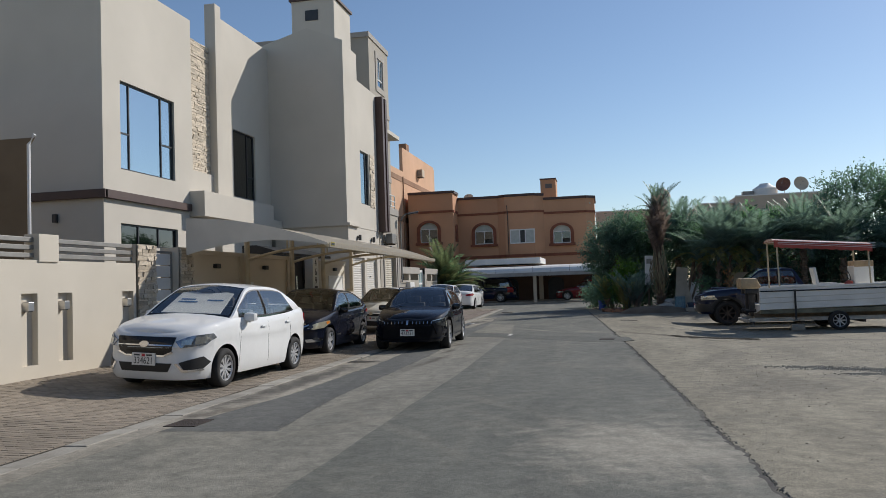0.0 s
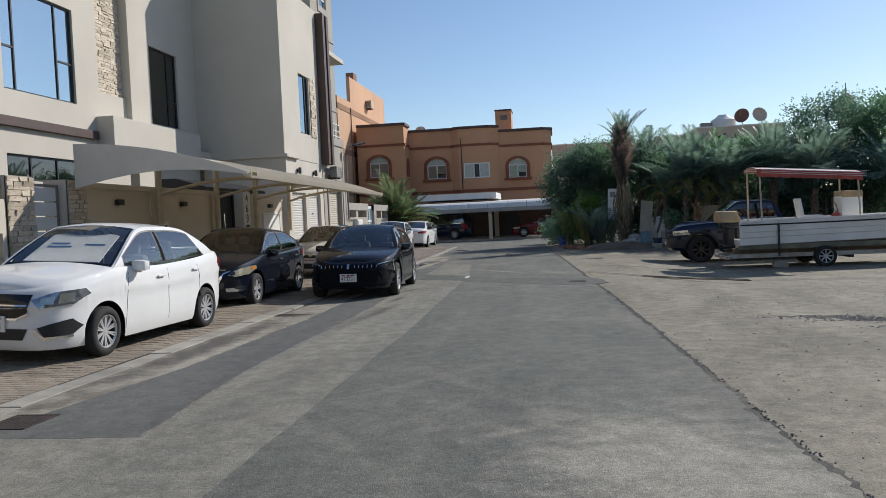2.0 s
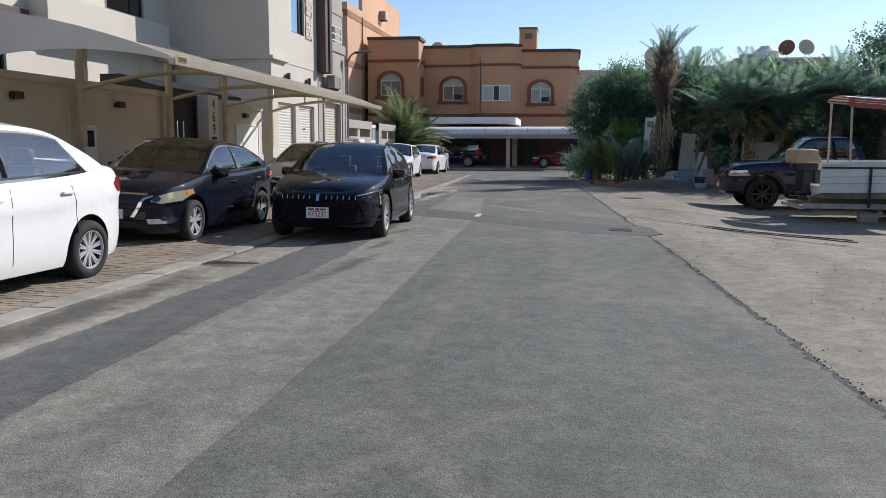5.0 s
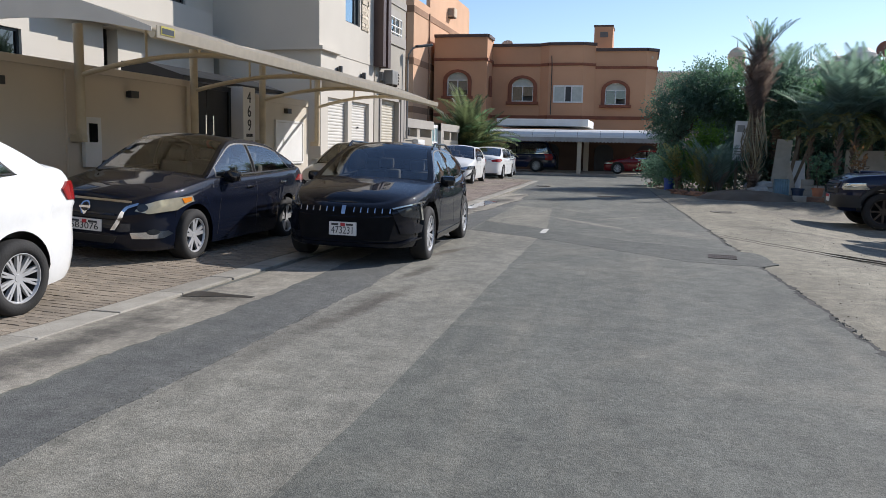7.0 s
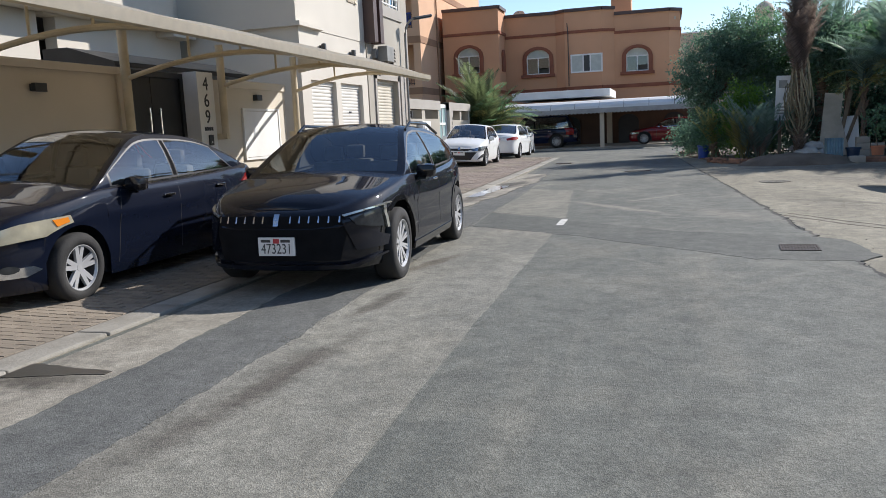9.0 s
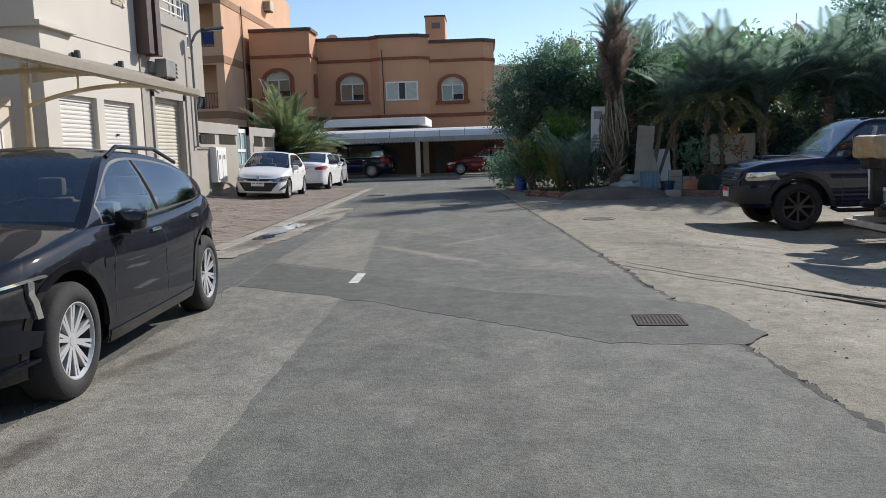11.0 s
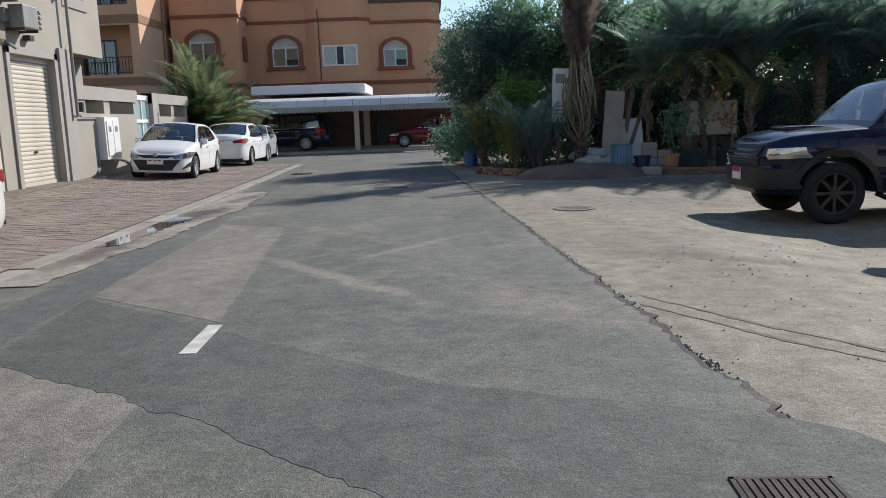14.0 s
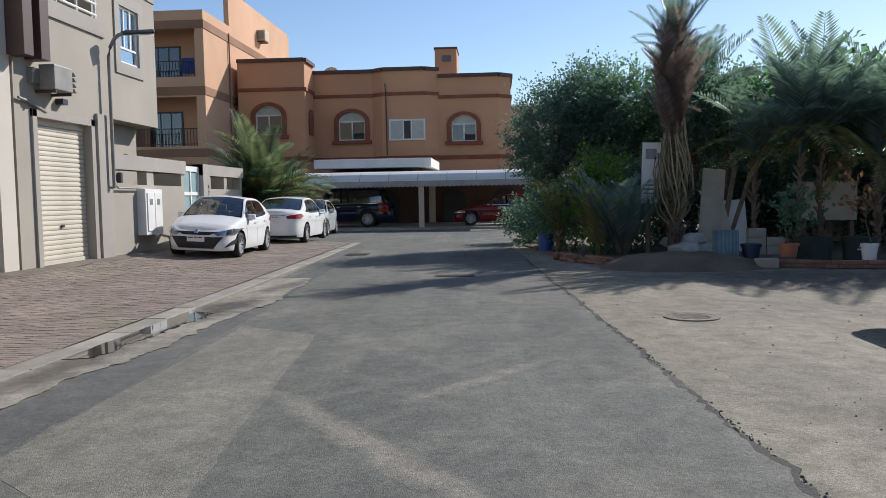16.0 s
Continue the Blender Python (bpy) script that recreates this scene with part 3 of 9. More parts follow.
def grating(at, w, d, bars, label, rz=0.0, along_x=True):
    g = thing("drain_grate", at, label, "drain grate", "street drains", rz=rz)
    bm = bmesh.new()
    t = 0.022
    for a in ((-w / 2, w / 2, -d / 2, -d / 2 + t), (-w / 2, w / 2, d / 2 - t, d / 2), (-w / 2, -w / 2 + t, -d / 2, d / 2), (w / 2 - t, w / 2, -d / 2, d / 2)):
        box(bm, *a, 0, 0.008, bevel=0.002)
    part("frame", bm, M["grate_iron"], g)
    part("pit", boxed(-w / 2 + t, w / 2 - t, -d / 2 + t, d / 2 - t, 0.0, 0.002), M["void"], g)
    for i in range(bars):
        x = -w / 2 + t + (w - 2 * t) * (i + 0.5) / bars
        part("bar", boxed(x - 0.011, x + 0.011, -d / 2 + t, d / 2 - t, 0.002, 0.007), M["grate_iron"], g)
    part("crossbar", boxed(-w / 2 + t, w / 2 - t, -0.012, 0.012, 0.002, 0.006), M["grate_iron"], g)


grating((2.2, 19.26, 0.0142), 0.40, 0.42, 11, "rusty square iron drain grate set in the asphalt", -4)
grating((-3.02, 6.45, 0.0145), 0.42, 0.5, 8, "dirty square iron drain grate beside the kerb")
grating((-0.06, 34.2, 0.014), 0.75, 0.35, 12, "oblong iron drain grate across the street")
grating((-3.0, 40.2, 0.024), 0.6, 0.5, 8, "dirty iron drain grate beside the kerb")
mh = thing("manhole_cover", (3.1, 28.95, 0.0), "round cast iron manhole cover in the sandy lot", "manhole")
bm = bmesh.new()
lathe(bm, [(0.33, 0), (0.33, 0.014), (0.29, 0.014), (0.29, 0.010), (0.27, 0.013), (0.0, 0.013)], 28)
M["dusty_iron"] = material("dusty_iron", (0.21, 0.19, 0.15), 0.85, 0.4, 8, 60, 0.5)
part("cover", bm, M["dusty_iron"], mh)
bm = bmesh.new()
for i in range(-5, 6):
    for j in range(-5, 6):
        if i * i + j * j < 26:
            box(bm, i * 0.045 - 0.012, i * 0.045 + 0.012, j * 0.045 - 0.012, j * 0.045 + 0.012, 0.013, 0.017)
part("studs", bm, M["dusty_iron"], mh)["kind"] = "stuff"


# tyre ruts in the sand
ruts = thing("tyre_tracks", (3.5, 21, 0), "dark tyre tracks pressed into the sandy lot", "tyre tracks", world=True, kind="structure")
for d in (0.0, 0.28):
    line = [(2.45 + d * 0.3, 22.45 + d), (3.1 + d * 0.3, 21.35 + d), (3.82 + d * 0.2, 20.3 + d), (4.6, 19.4 + d), (6.0, 18.2 + d)]
    line = [p for q, r in zip(line, line[1:]) for p in wobble(q, r, 8, 0.03, 77 + int(d * 10))[:-1]]
    poly = [(x, y - 0.035 - 0.02 * math.sin(9 * x)) for x, y in line] + [(x, y + 0.03 + 0.015 * math.sin(13 * x)) for x, y in line[::-1]]
    sheet("rut", poly, 0.003, M["soil_damp"], ruts, 0.02)
# ---- the modern white villa ----
def framed_window(parent, x, ya, yb, za, zb, bars_y=(), bars_z=(), glassm="window_glass", t=0.05, depth=0.14, face=1):
    """A window in a wall along y, its outer face at x, looking towards +x (face 1)."""
    w = thing_part = bmesh.new()
    box(w, x - 0.06, x + 0.012, ya, yb, za, za + t)
    box(w, x - 0.06, x + 0.012, ya, yb, zb - t, zb)
    box(w, x - 0.06, x + 0.012, ya, ya + t, za + t, zb - t)
    box(w, x - 0.06, x + 0.012, yb - t, yb, za + t, zb - t)
    win = part("window", w, M["dark_frame"], parent)
    for y in bars_y:
        part("mullion", boxed(x - 0.05, x + 0.008, y - 0.025, y + 0.025, za + t, zb - t), M["dark_frame"], win)
    for y0, y1, z in bars_z:
        part("transom", boxed(x - 0.05, x + 0.006, y0, y1, z - 0.025, z + 0.025), M["dark_frame"], win)
    part("pane", boxed(x - 0.03, x - 0.022, ya + t, yb - t, za + t, zb - t), M[glassm], win)
    return win


villa = thing("house", (-14, 24, 0), "modern off-white rendered two-storey villa with brown trim", "house", world=True)
FX = -11.5
# first block, its street face with the large window
part("wall", wall_along_y(FX - 0.3, FX, 17.1, 22.1, 0, 11.1, [(17.95, 20.95, 5.35, 7.98), (17.9, 21.05, 3.1, 3.76)]), M["render_grey"], villa)
part("wall", wall_along_x(-26, FX - 0.3, 17.1, 17.4, 0, 11.1), M["render_grey"], villa)
part("wall", wall_along_y(FX - 0.45, FX - 0.2, 22.1, 23.7, 5.9, 10.6), M["render_grey"], villa)
part("wall", wall_along_y(FX - 0.3, FX - 0.06, 22.1, 23.7, 0, 5.9), M["render_grey"], villa)
part("fin", boxed(FX - 0.3, FX + 0.12, 23.7, 24.15, 4.2, 12.25, bevel=0.01), M["render_grey"], villa)
part("wall", wall_along_y(FX - 0.3, FX, 24.15, 28.6, 0, 11.9, [(25.2, 27.15, 5.3, 7.9)]), M["render_grey"], villa)
part("roof", boxed(-26, FX - 0.3, 17.4, 28.6, 9.0, 9.25), M["render_grey"], villa)
part("wall", wall_along_x(-26, FX - 0.3, 39.0, 39.3, 0, 9.5), M["render_grey"], villa)
part("floor_slab", boxed(-26, FX - 0.3, 17.4, 28.6, 4.3, 4.5), M["room"], villa)
part("back_wall", boxed(-15.3, -15.1, 17.4, 28.6, 0.0, 9.0), M["room"], villa)
# brown band round the first block
bm = bmesh.new()
box(bm, FX, FX + 0.14, 17.0, 21.75, 4.42, 4.66, bevel=0.008)
part("band", bm, M["brown_trim"], villa)
part("band", boxed(-26, FX + 0.14, 16.96, 17.1, 4.42, 4.66, bevel=0.008), M["brown_trim"], villa)
# ledge box under the fin
part("ledge", boxed(FX, FX + 0.55, 21.85, 27.6, 4.25, 5.12, bevel=0.01), M["render_grey"], villa)
part("ledge", boxed(FX, FX + 0.5, 27.6, 28.6, 4.1, 4.55, bevel=0.01), M["render_grey"], villa)
framed_window(villa, FX - 0.08, 17.95, 20.95, 5.35, 7.98, (18.5, 20.25), ((17.98, 18.5, 6.45), (20.25, 20.92, 6.45)))
framed_window(villa, FX - 0.08, 17.9, 21.05, 3.1, 3.76, (18.9, 20.0), (), "dark_glass")
framed_window(villa, FX - 0.08, 25.2, 27.15, 5.3, 7.9, (26.55,), ((26.55, 27.1, 6.2),), "dark_glass")
# third block, forward to the street, with a gabled flank
BX = -8.14
bm = bmesh.new()
prism(bm, [(FX - 0.3, 4.25), (BX, 4.25), (BX, 12.05), (-9.7, 12.7), (FX - 0.3, 12.1)], XZ(28.6), 0, 0.3)
part("flank_wall", bm, M["render_grey"], villa)
part("wall", wall_along_y(BX - 0.3, BX, 28.9, 33.45, 4.25, 10.8, [(30.65, 31.95, 5.35, 7.72)]), M["render_grey"], villa)
part("wall", wall_along_y(BX - 0.3, BX, 28.9, 30.5, 10.8, 11.95), M["render_grey"], villa)
part("soffit", boxed(FX, BX - 0.3, 28.9, 33.4, 4.25, 4.4), M["render_grey"], villa)
part("roof", boxed(-26, BX - 0.3, 28.9, 39.0, 9.6, 9.8), M["render_grey"], villa)
part("ledge", boxed(BX, BX + 0.12, 28.55, 30.05, 4.25, 4.36, bevel=0.006), M["render_grey"], villa)
part("lower_wall", boxed(-11.4, BX - 0.02, 28.75, 29.05, 0.0, 4.25), M["render_grey"], villa)
part("lower_wall", wall_along_y(BX - 0.32, BX - 0.02, 29.05, 33.4, 0.0, 4.25, [(29.3, 30.95, 0.27, 2.95), (31.3, 32.95, 0.27, 2.95)]), M["render_grey"], villa)
framed_window(villa, BX - 0.08, 30.65, 31.95, 5.35, 7.72, (31.6,))
part("back_wall", boxed(-10.3, -10.2, 29.0, 33.4, 4.4, 9.6), M["room"], villa)
for y in (33.3, 33.85):
    part("fin", boxed(BX, BX + 0.35, y, y + 0.3, 4.25, 10.7, bevel=0.01), M["brown_trim"], villa, "dark brown vertical fin")
part("fin_backing", boxed(BX, BX + 0.1, 33.6, 33.85, 4.3, 10.6), M["brown_trim"], villa)


def stone_cladding(parent, x, ya, yb, za, zb, course, seed, depth=0.05, flush=True, single=True):
    """Courses of rough split stone on a face looking towards +x."""
    rnd = random.Random(seed)
    back = part("backing", boxed(x - 0.02, x + 0.004, ya, yb, za, zb), M["concrete"], parent)
    variants = []
    for i in range(10):
        bm = bmesh.new()
        box(bm, 0, 1, 0, 1, 0, 1)
        for v in bm.verts:
            if v.co.x > 0.5:
                v.co.x += rnd.uniform(-0.5, 0.5)
                v.co.y += rnd.uniform(-0.03, 0.03)
                v.co.z += rnd.uniform(-0.06, 0.06)
        me = bpy.data.meshes.new("stone")
        bm.to_mesh(me)
        bm.free()
        me.materials.append(M["stone"])
        variants.append(me)
    z, count = za, 0
    while z < zb - 0.02:
        h = min(course * rnd.uniform(0.75, 1.25), zb - z)
        y = ya
        while y < yb - 0.02:
            w = min(rnd.uniform(1.6, 4.5) * course, yb - y)
            if yb - y - w < course:
                w = yb - y
            ob = new("stone", rnd.choice(variants))
            ob.parent = back
            ob.matrix_basis = Matrix.Translation((x + 0.004, y + 0.004, z + 0.004)) @ Matrix.Diagonal((depth * rnd.uniform(0.4, 1.0), w - 0.008, h - 0.008, 1))
            y += w
            count += 1
        z += h
    return count


def cladding(name, at, label, *a, **k):
    t = thing(name, at, label, "stone cladding", world=True, kind="structure")
    stone_cladding(t, *a, **k)


def wall_lamp(x, y, z, label="small black box wall lamp on the render"):
    l = thing("wall_lamp", (x, y, z), label, "wall lamp", "wall lamps")
    part("back_plate", boxed(-0.01, 0.02, -0.04, 0.04, -0.08, 0.08), M["dark_frame"], l)
    part("arm", boxed(0.02, 0.06, -0.015, 0.015, -0.015, 0.015), M["dark_frame"], l)
    part("shade", boxed(0.05, 0.15, -0.05, 0.05, -0.12, 0.12, bevel=0.006), M["dark_frame"], l)


for yy, zz in ((30.0, 3.8), (32.1, 3.8)):
    wall_lamp(BX, yy, zz)
wl = thing("wall_lamp", (-13.0, 17.1, 3.9), "small black box wall lamp on the flank wall", "wall lamp", "wall lamps", rz=-90)
part("back_plate", boxed(0.0, 0.02, -0.04, 0.04, -0.08, 0.08), M["dark_frame"], wl)
part("shade", boxed(0.02, 0.13, -0.06, 0.06, -0.12, 0.12, bevel=0.006), M["dark_frame"], wl)

# stair tower and dishes on the roof behind the gable
tower = thing("roof_tower", (-11.5, 33, 9.8), "plain rendered stair tower on the villa roof", "roof structure", world=True)
part("shaft", boxed(-12.1, -9.95, 33, 35.5, 9.8, 15.6, bevel=0.01), M["render_grey"], tower)
part("cap", boxed(-12.2, -9.85, 32.9, 35.6, 15.6, 15.72), M["brown_trim"], tower)
part("vent", boxed(-11.4, -10.75, 32.96, 33.0, 14.6, 15.1), M["dark_frame"], tower)


def dish(at, r, rz, tilt, mat, label):
    d = thing("satellite_dish", at, label, "satellite dish", "satellite dishes", rz=rz)
    bm = bmesh.new()
    lathe(bm, [(r * i / 8, 0.35 * r * (i / 8) ** 2) for i in range(1, 9)] + [(r * i / 8, 0.35 * r * (i / 8) ** 2 - 0.02) for i in range(8, 0, -1)], 24, pose(0, 0, r + 0.3, -tilt, 0, 0))
    part("reflector", bm, mat, d, smooth=True)
    bm = bmesh.new()
    tube(bm, [(0, 0.0, 0), (0, 0.0, r + 0.28)], 0.03)
    part("mast", bm, M["grey_metal"], d)
    c = pose(0, 0, r + 0.3, -tilt, 0, 0) @ Vector((0, 0, r * 0.9))
    bm = bmesh.new()
    tube(bm, [pose(0, 0, r + 0.3, -tilt, 0, 0) @ Vector((0, -r * 0.9, 0.3 * r)), c], 0.012, 6)
    box(bm, c.x - 0.04, c.x + 0.04, c.y - 0.04, c.y + 0.04, c.z - 0.05, c.z + 0.05)
    part("feed_arm", bm, M["grey_metal"], d)


dish((-11.55, 30.8, 11.0), 0.55, 200, 60, M["alu"], "grey mesh satellite dish on the villa roof")
dish((-10.2, 31.2, 11.4), 0.5, 160, 60, M["alu"], "grey satellite dish behind the gable")

# ---- boundary wall, gate, and shade canopy in front of the villa ----
WX = -7.66
bw = thing("boundary_wall", (WX, 10, 0.25), "smooth cream rendered garden wall with slot niches", "wall", world=True, kind="structure")
niches = [(y, y + 0.4, 0.48, 1.74) for y in (3.2, 4.6, 6.0, 7.55, 9.18, 10.12, 12.1)]
part("wall", wall_along_y(WX - 0.12, WX, -6, 12.6, 0, 2.33, niches), M["render_cream"], bw)
part("wall", boxed(WX - 0.28, WX - 0.12, -6, 12.6, 0, 2.33), M["render_cream"], bw)
for i, y in enumerate((-3, 0.2, 3.4, 6.5, 9.6)):
    part("pier", boxed(WX - 0.28, WX + 0.03, y, y + 0.52, 2.3, 2.8, bevel=0.01), M["render_cream"], bw)
for y0, y1 in ((-2.48, 0.2), (0.72, 3.4), (3.92, 6.5), (7.02, 9.6), (10.12, 12.6)):
    for z in (2.36, 2.5, 2.64):
        part("rail", boxed(WX - 0.2, WX - 0.08, y0, y1, z + 0.02, z + 0.10, bevel=0.005), M["grey_metal"], bw, "brushed metal rail" if z < 2.4 and y0 > 10 else "")
for ya, yb, za, zb in niches:
    nl = thing("niche_lamp", (WX - 0.1, (ya + yb) / 2, 1.5), "small grey spot lamp in a wall niche", "wall lamp", "niche lamps")
    part("body", boxed(0.0, 0.14, -0.07, 0.07, -0.07, 0.09, bevel=0.01), M["alu"], nl)
    part("lens", boxed(0.02, 0.12, -0.05, 0.05, -0.085, -0.07), M["dark_frame"], nl)
# stone piers with the slatted gate between them
gp = thing("gate_piers", (WX, 13.8, 0.25), "piers faced in split stone beside the slatted gate", "gate pier", world=True, kind="structure")
part("pier", boxed(WX - 0.5, WX, 12.65, 13.35, 0, 2.75), M["render_tan"], gp)
part("pier", boxed(WX - 0.5, WX, 14.4, 15.0, 0, 2.75), M["render_tan"], gp)
cladding("stone_facing", (WX, 13, 0.25), "split beige stone facing on the gate pier", WX, 12.65, 13.35, 0.27, 2.75, 0.085, 41, 0.05)
cladding("stone_facing", (WX, 14.7, 0.25), "split beige stone facing on the gate pier", WX, 14.4, 15.0, 0.27, 2.75, 0.085, 42, 0.05)
cladding("stone_facing", (-11.6, 22.9, 5.9), "tall panel of split beige stone on the villa", FX - 0.2, 22.1, 23.7, 5.9, 10.6, 0.09, 43, 0.045)
cladding("stone_facing", (BX, 32.4, 5.3), "narrow strip of split beige stone beside the window", BX, 32.05, 32.75, 5.3, 7.75, 0.13, 44, 0.05)
gate = thing("slatted_gate", (WX - 0.2, 13.87, 0.27), "closed grey horizontal-slat metal gate", "gate", world=True)
part("frame", wall_along_y(WX - 0.24, WX - 0.18, 13.37, 14.38, 0.3, 2.65, [(13.43, 14.32, 0.36, 2.6)]), M["grey_metal"], gate)
for i in range(8):
    z = 0.37 + i * 0.28
    part("slat", boxed(WX - 0.225, WX - 0.195, 13.43, 14.32, z, z + 0.255, bevel=0.004), M["white_sheet"], gate)
# tan wall under the canopy, up to the black door
tw = thing("boundary_wall", (WX, 18, 0.25), "tan rendered boundary wall with recessed panels", "wall", world=True, kind="structure")
part("wall", boxed(WX - 0.3, WX - 0.04, 15.0, 21.3, 0, 2.7), M["render_tan"], tw)
part("coping", boxed(WX - 0.32, WX, 15.0, 21.3, 2.6, 2.72, bevel=0.006), M["render_tan"], tw)
for y in (15.0, 17.6, 20.95):
    part("pilaster", boxed(WX - 0.1, WX, y, y + 0.25, 0.2, 2.6), M["render_tan"], tw)
part("wall", boxed(WX - 0.3, WX - 0.02, 24.3, 26.75, 0, 2.65), M["render_cream"], tw)
part("coping", boxed(WX - 0.32, WX + 0.01, 24.3, 26.75, 2.52, 2.68, bevel=0.006), M["render_cream"], tw)
part("number_pier", boxed(WX - 0.4, WX, 23.2, 23.75, 0, 2.78, bevel=0.006), M["white_paint"], tw)
part("wall", boxed(WX - 0.3, WX - 0.02, 23.75, 24.3, 0, 2.65), M["render_cream"], tw)
hn = thing("house_number", (WX, 23.47, 2.3), "black house number plate letters on a white pier", "house number", world=True)
for i, ch in enumerate("469"):
    lettering(ch, 0.36, M["dark_frame"], Matrix.Translation((WX + 0.004, 23.47, 2.55 - i * 0.31)) @ pose(0, 0, 0, 90, 0, 90), hn, "digit")
bm = bmesh.new()
for k in range(4):
    box(bm, WX, WX + 0.012, 23.33 + k * 0.075, 23.38 + k * 0.075, 1.68, 1.75)
part("small_writing", bm, M["dark_frame"], hn)
ic = thing("intercom", (WX, 23.5, 1.5), "small black door intercom on the pier", "intercom")
part("body", boxed(0, 0.03, -0.07, 0.07, -0.1, 0.1, bevel=0.006), M["dark_frame"], ic)
part("button", boxed(0.03, 0.036, -0.02, 0.02, -0.06, -0.02), M["alu"], ic)
dr = thing("entrance_door", (WX - 0.3, 22.3, 0.27), "closed black double door with long steel pulls", "door", world=True)
part("frame", wall_along_y(WX - 0.42, WX - 0.3, 21.3, 23.2, 0.25, 2.75, [(21.4, 23.1, 0.25, 2.65)]), M["black_door"], dr)
for y0, y1 in ((21.4, 22.24), (22.26, 23.1)):
    leaf = part("leaf", boxed(WX - 0.4, WX - 0.34, y0, y1, 0.27, 2.65, bevel=0.005), M["black_door"], dr)
    yh = y1 - 0.14 if y0 < 22 else y0 + 0.14
    bm = bmesh.new()
    tube(bm, [(WX - 0.28, yh, 1.0), (WX - 0.28, yh, 2.1)], 0.018)
    for z in (1.1, 2.0):
        tube(bm, [(WX - 0.34, yh, z), (WX - 0.28, yh, z)], 0.012, 6)
    part("pull", bm, M["chrome"], leaf)
dc = thing("door_canopy", (WX, 22.3, 2.85), "black sloping canopy above the entrance door", "door canopy", world=True)
bm = bmesh.new()
prism(bm, [(WX - 1.7, 2.85), (WX - 0.3, 2.78), (WX - 0.3, 2.86), (WX - 1.2, 3.14), (WX - 1.7, 3.14)], lambda u, v, w: (u, 21.3 + w, v), 0, 4.6)
part("roof", bm, M["black_door"], dc)
mb = thing("meter_box", (WX, 25.5, 1.6), "white flush meter cabinet in the garden wall", "meter box", world=True)
part("frame", wall_along_y(WX - 0.02, WX + 0.03, 24.75, 26.35, 1.05, 2.12, [(24.8, 26.3, 1.1, 2.07)]), M["white_paint"], mb)
part("door", boxed(WX - 0.02, WX + 0.015, 24.81, 26.29, 1.11, 2.06), M["white_paint"], mb)
mb = thing("meter_box", (WX, 17.9, 1.5), "white metal meter box with a small window", "meter box", world=True)
part("body", boxed(WX - 0.03, WX + 0.04, 17.95, 18.35, 1.1, 1.9, bevel=0.008), M["white_paint"], mb)
part("window", boxed(WX + 0.04, WX + 0.046, 18.05, 18.25, 1.5, 1.8), M["dark_glass"], mb)
for y in (16.2, 19.2):
    l = thing("wall_lamp", (WX, y, 2.33), "small black square wall lamp", "wall lamp", "wall lamps")
    part("plate", boxed(-0.03, 0.02, -0.09, 0.09, -0.05, 0.05), M["dark_frame"], l)
    part("shade", boxed(0.02, 0.09, -0.11, 0.11, -0.06, 0.06, bevel=0.006), M["dark_frame"], l)
l = thing("wall_lamp", (WX, 25.4, 2.35), "small black square wall lamp", "wall lamp", "wall lamps")
part("shade", boxed(-0.02, 0.09, -0.11, 0.11, -0.06, 0.06, bevel=0.006), M["dark_frame"], l)

# shade canopy: bent rafters on wall posts, cream fabric with an end skirt
can = thing("shade_canopy", (-7.5, 20, 0.25), "cream fabric car shade canopy on bent steel posts", "canopy", world=True)
EX = -3.95


def can_end(x):
    return 25.86 + 1.25 * (EX - x) / (EX + 7.45)


def can_z(x, y):
    f = (x + 7.5) / (EX + 7.5)
    return 3.4 - 0.1 * f - 0.62 * f * f - 0.1 * (y - 14.36) / 11.4 * f + 0.0 * y


bm = bmesh.new()
nx, ny = 12, 32
top, low = {}, {}
for i in range(nx + 1):
    for j in range(ny + 1):
        x = -7.45 + (EX + 7.45) * i / nx
        y = 14.36 + (can_end(x) - 14.36) * j / ny
        sag = -0.035 * math.sin(math.pi * ((y - 14.36) / 2.875 % 1.0)) * math.sin(math.pi * i / nx)
        top[i, j] = bm.verts.new((x, y, can_z(x, y) + 0.02 + sag))
        low[i, j] = bm.verts.new((x, y, can_z(x, y) + sag))
for i in range(nx):
    for j in range(ny):
        bm.faces.new((top[i, j], top[i + 1, j], top[i + 1, j + 1], top[i, j + 1]))
        bm.faces.new((low[i, j], low[i, j + 1], low[i + 1, j + 1], low[i + 1, j]))
for j in range(ny):
    bm.faces.new((top[nx, j], low[nx, j], low[nx, j + 1], top[nx, j + 1]))
    bm.faces.new((top[0, j], top[0, j + 1], low[0, j + 1], low[0, j]))
part("fabric", bm, M["fabric"], can, smooth=True)
for far in (False, True):
    bm = bmesh.new()
    up, dn = [], []
    for i in range(17):
        f = i / 16
        x = -7.45 + (EX + 7.45) * f
        y = can_end(x) if far else 14.35
        z = can_z(x, y)
        depth = 0.42 if far else 0.82
        up.append((x, y, z + 0.02))
        dn.append((x, y, z - 0.03 - depth * (1 - f) + 0.06 * math.sin(math.pi * f)))
    va = [[bm.verts.new((x, y + d, z)) for x, y, z in up + dn[::-1]] for d in (0.0, 0.012)]
    n = len(va[0])
    for k in range(16):
        for v_ in va:
            bm.faces.new((v_[k], v_[k + 1], v_[n - 2 - k], v_[n - 1 - k]))
    for k in range(n):
        bm.faces.new((va[0][k], va[0][(k + 1) % n], va[1][(k + 1) % n], va[1][k]))
    part("skirt", bm, M["fabric_skirt"], can)
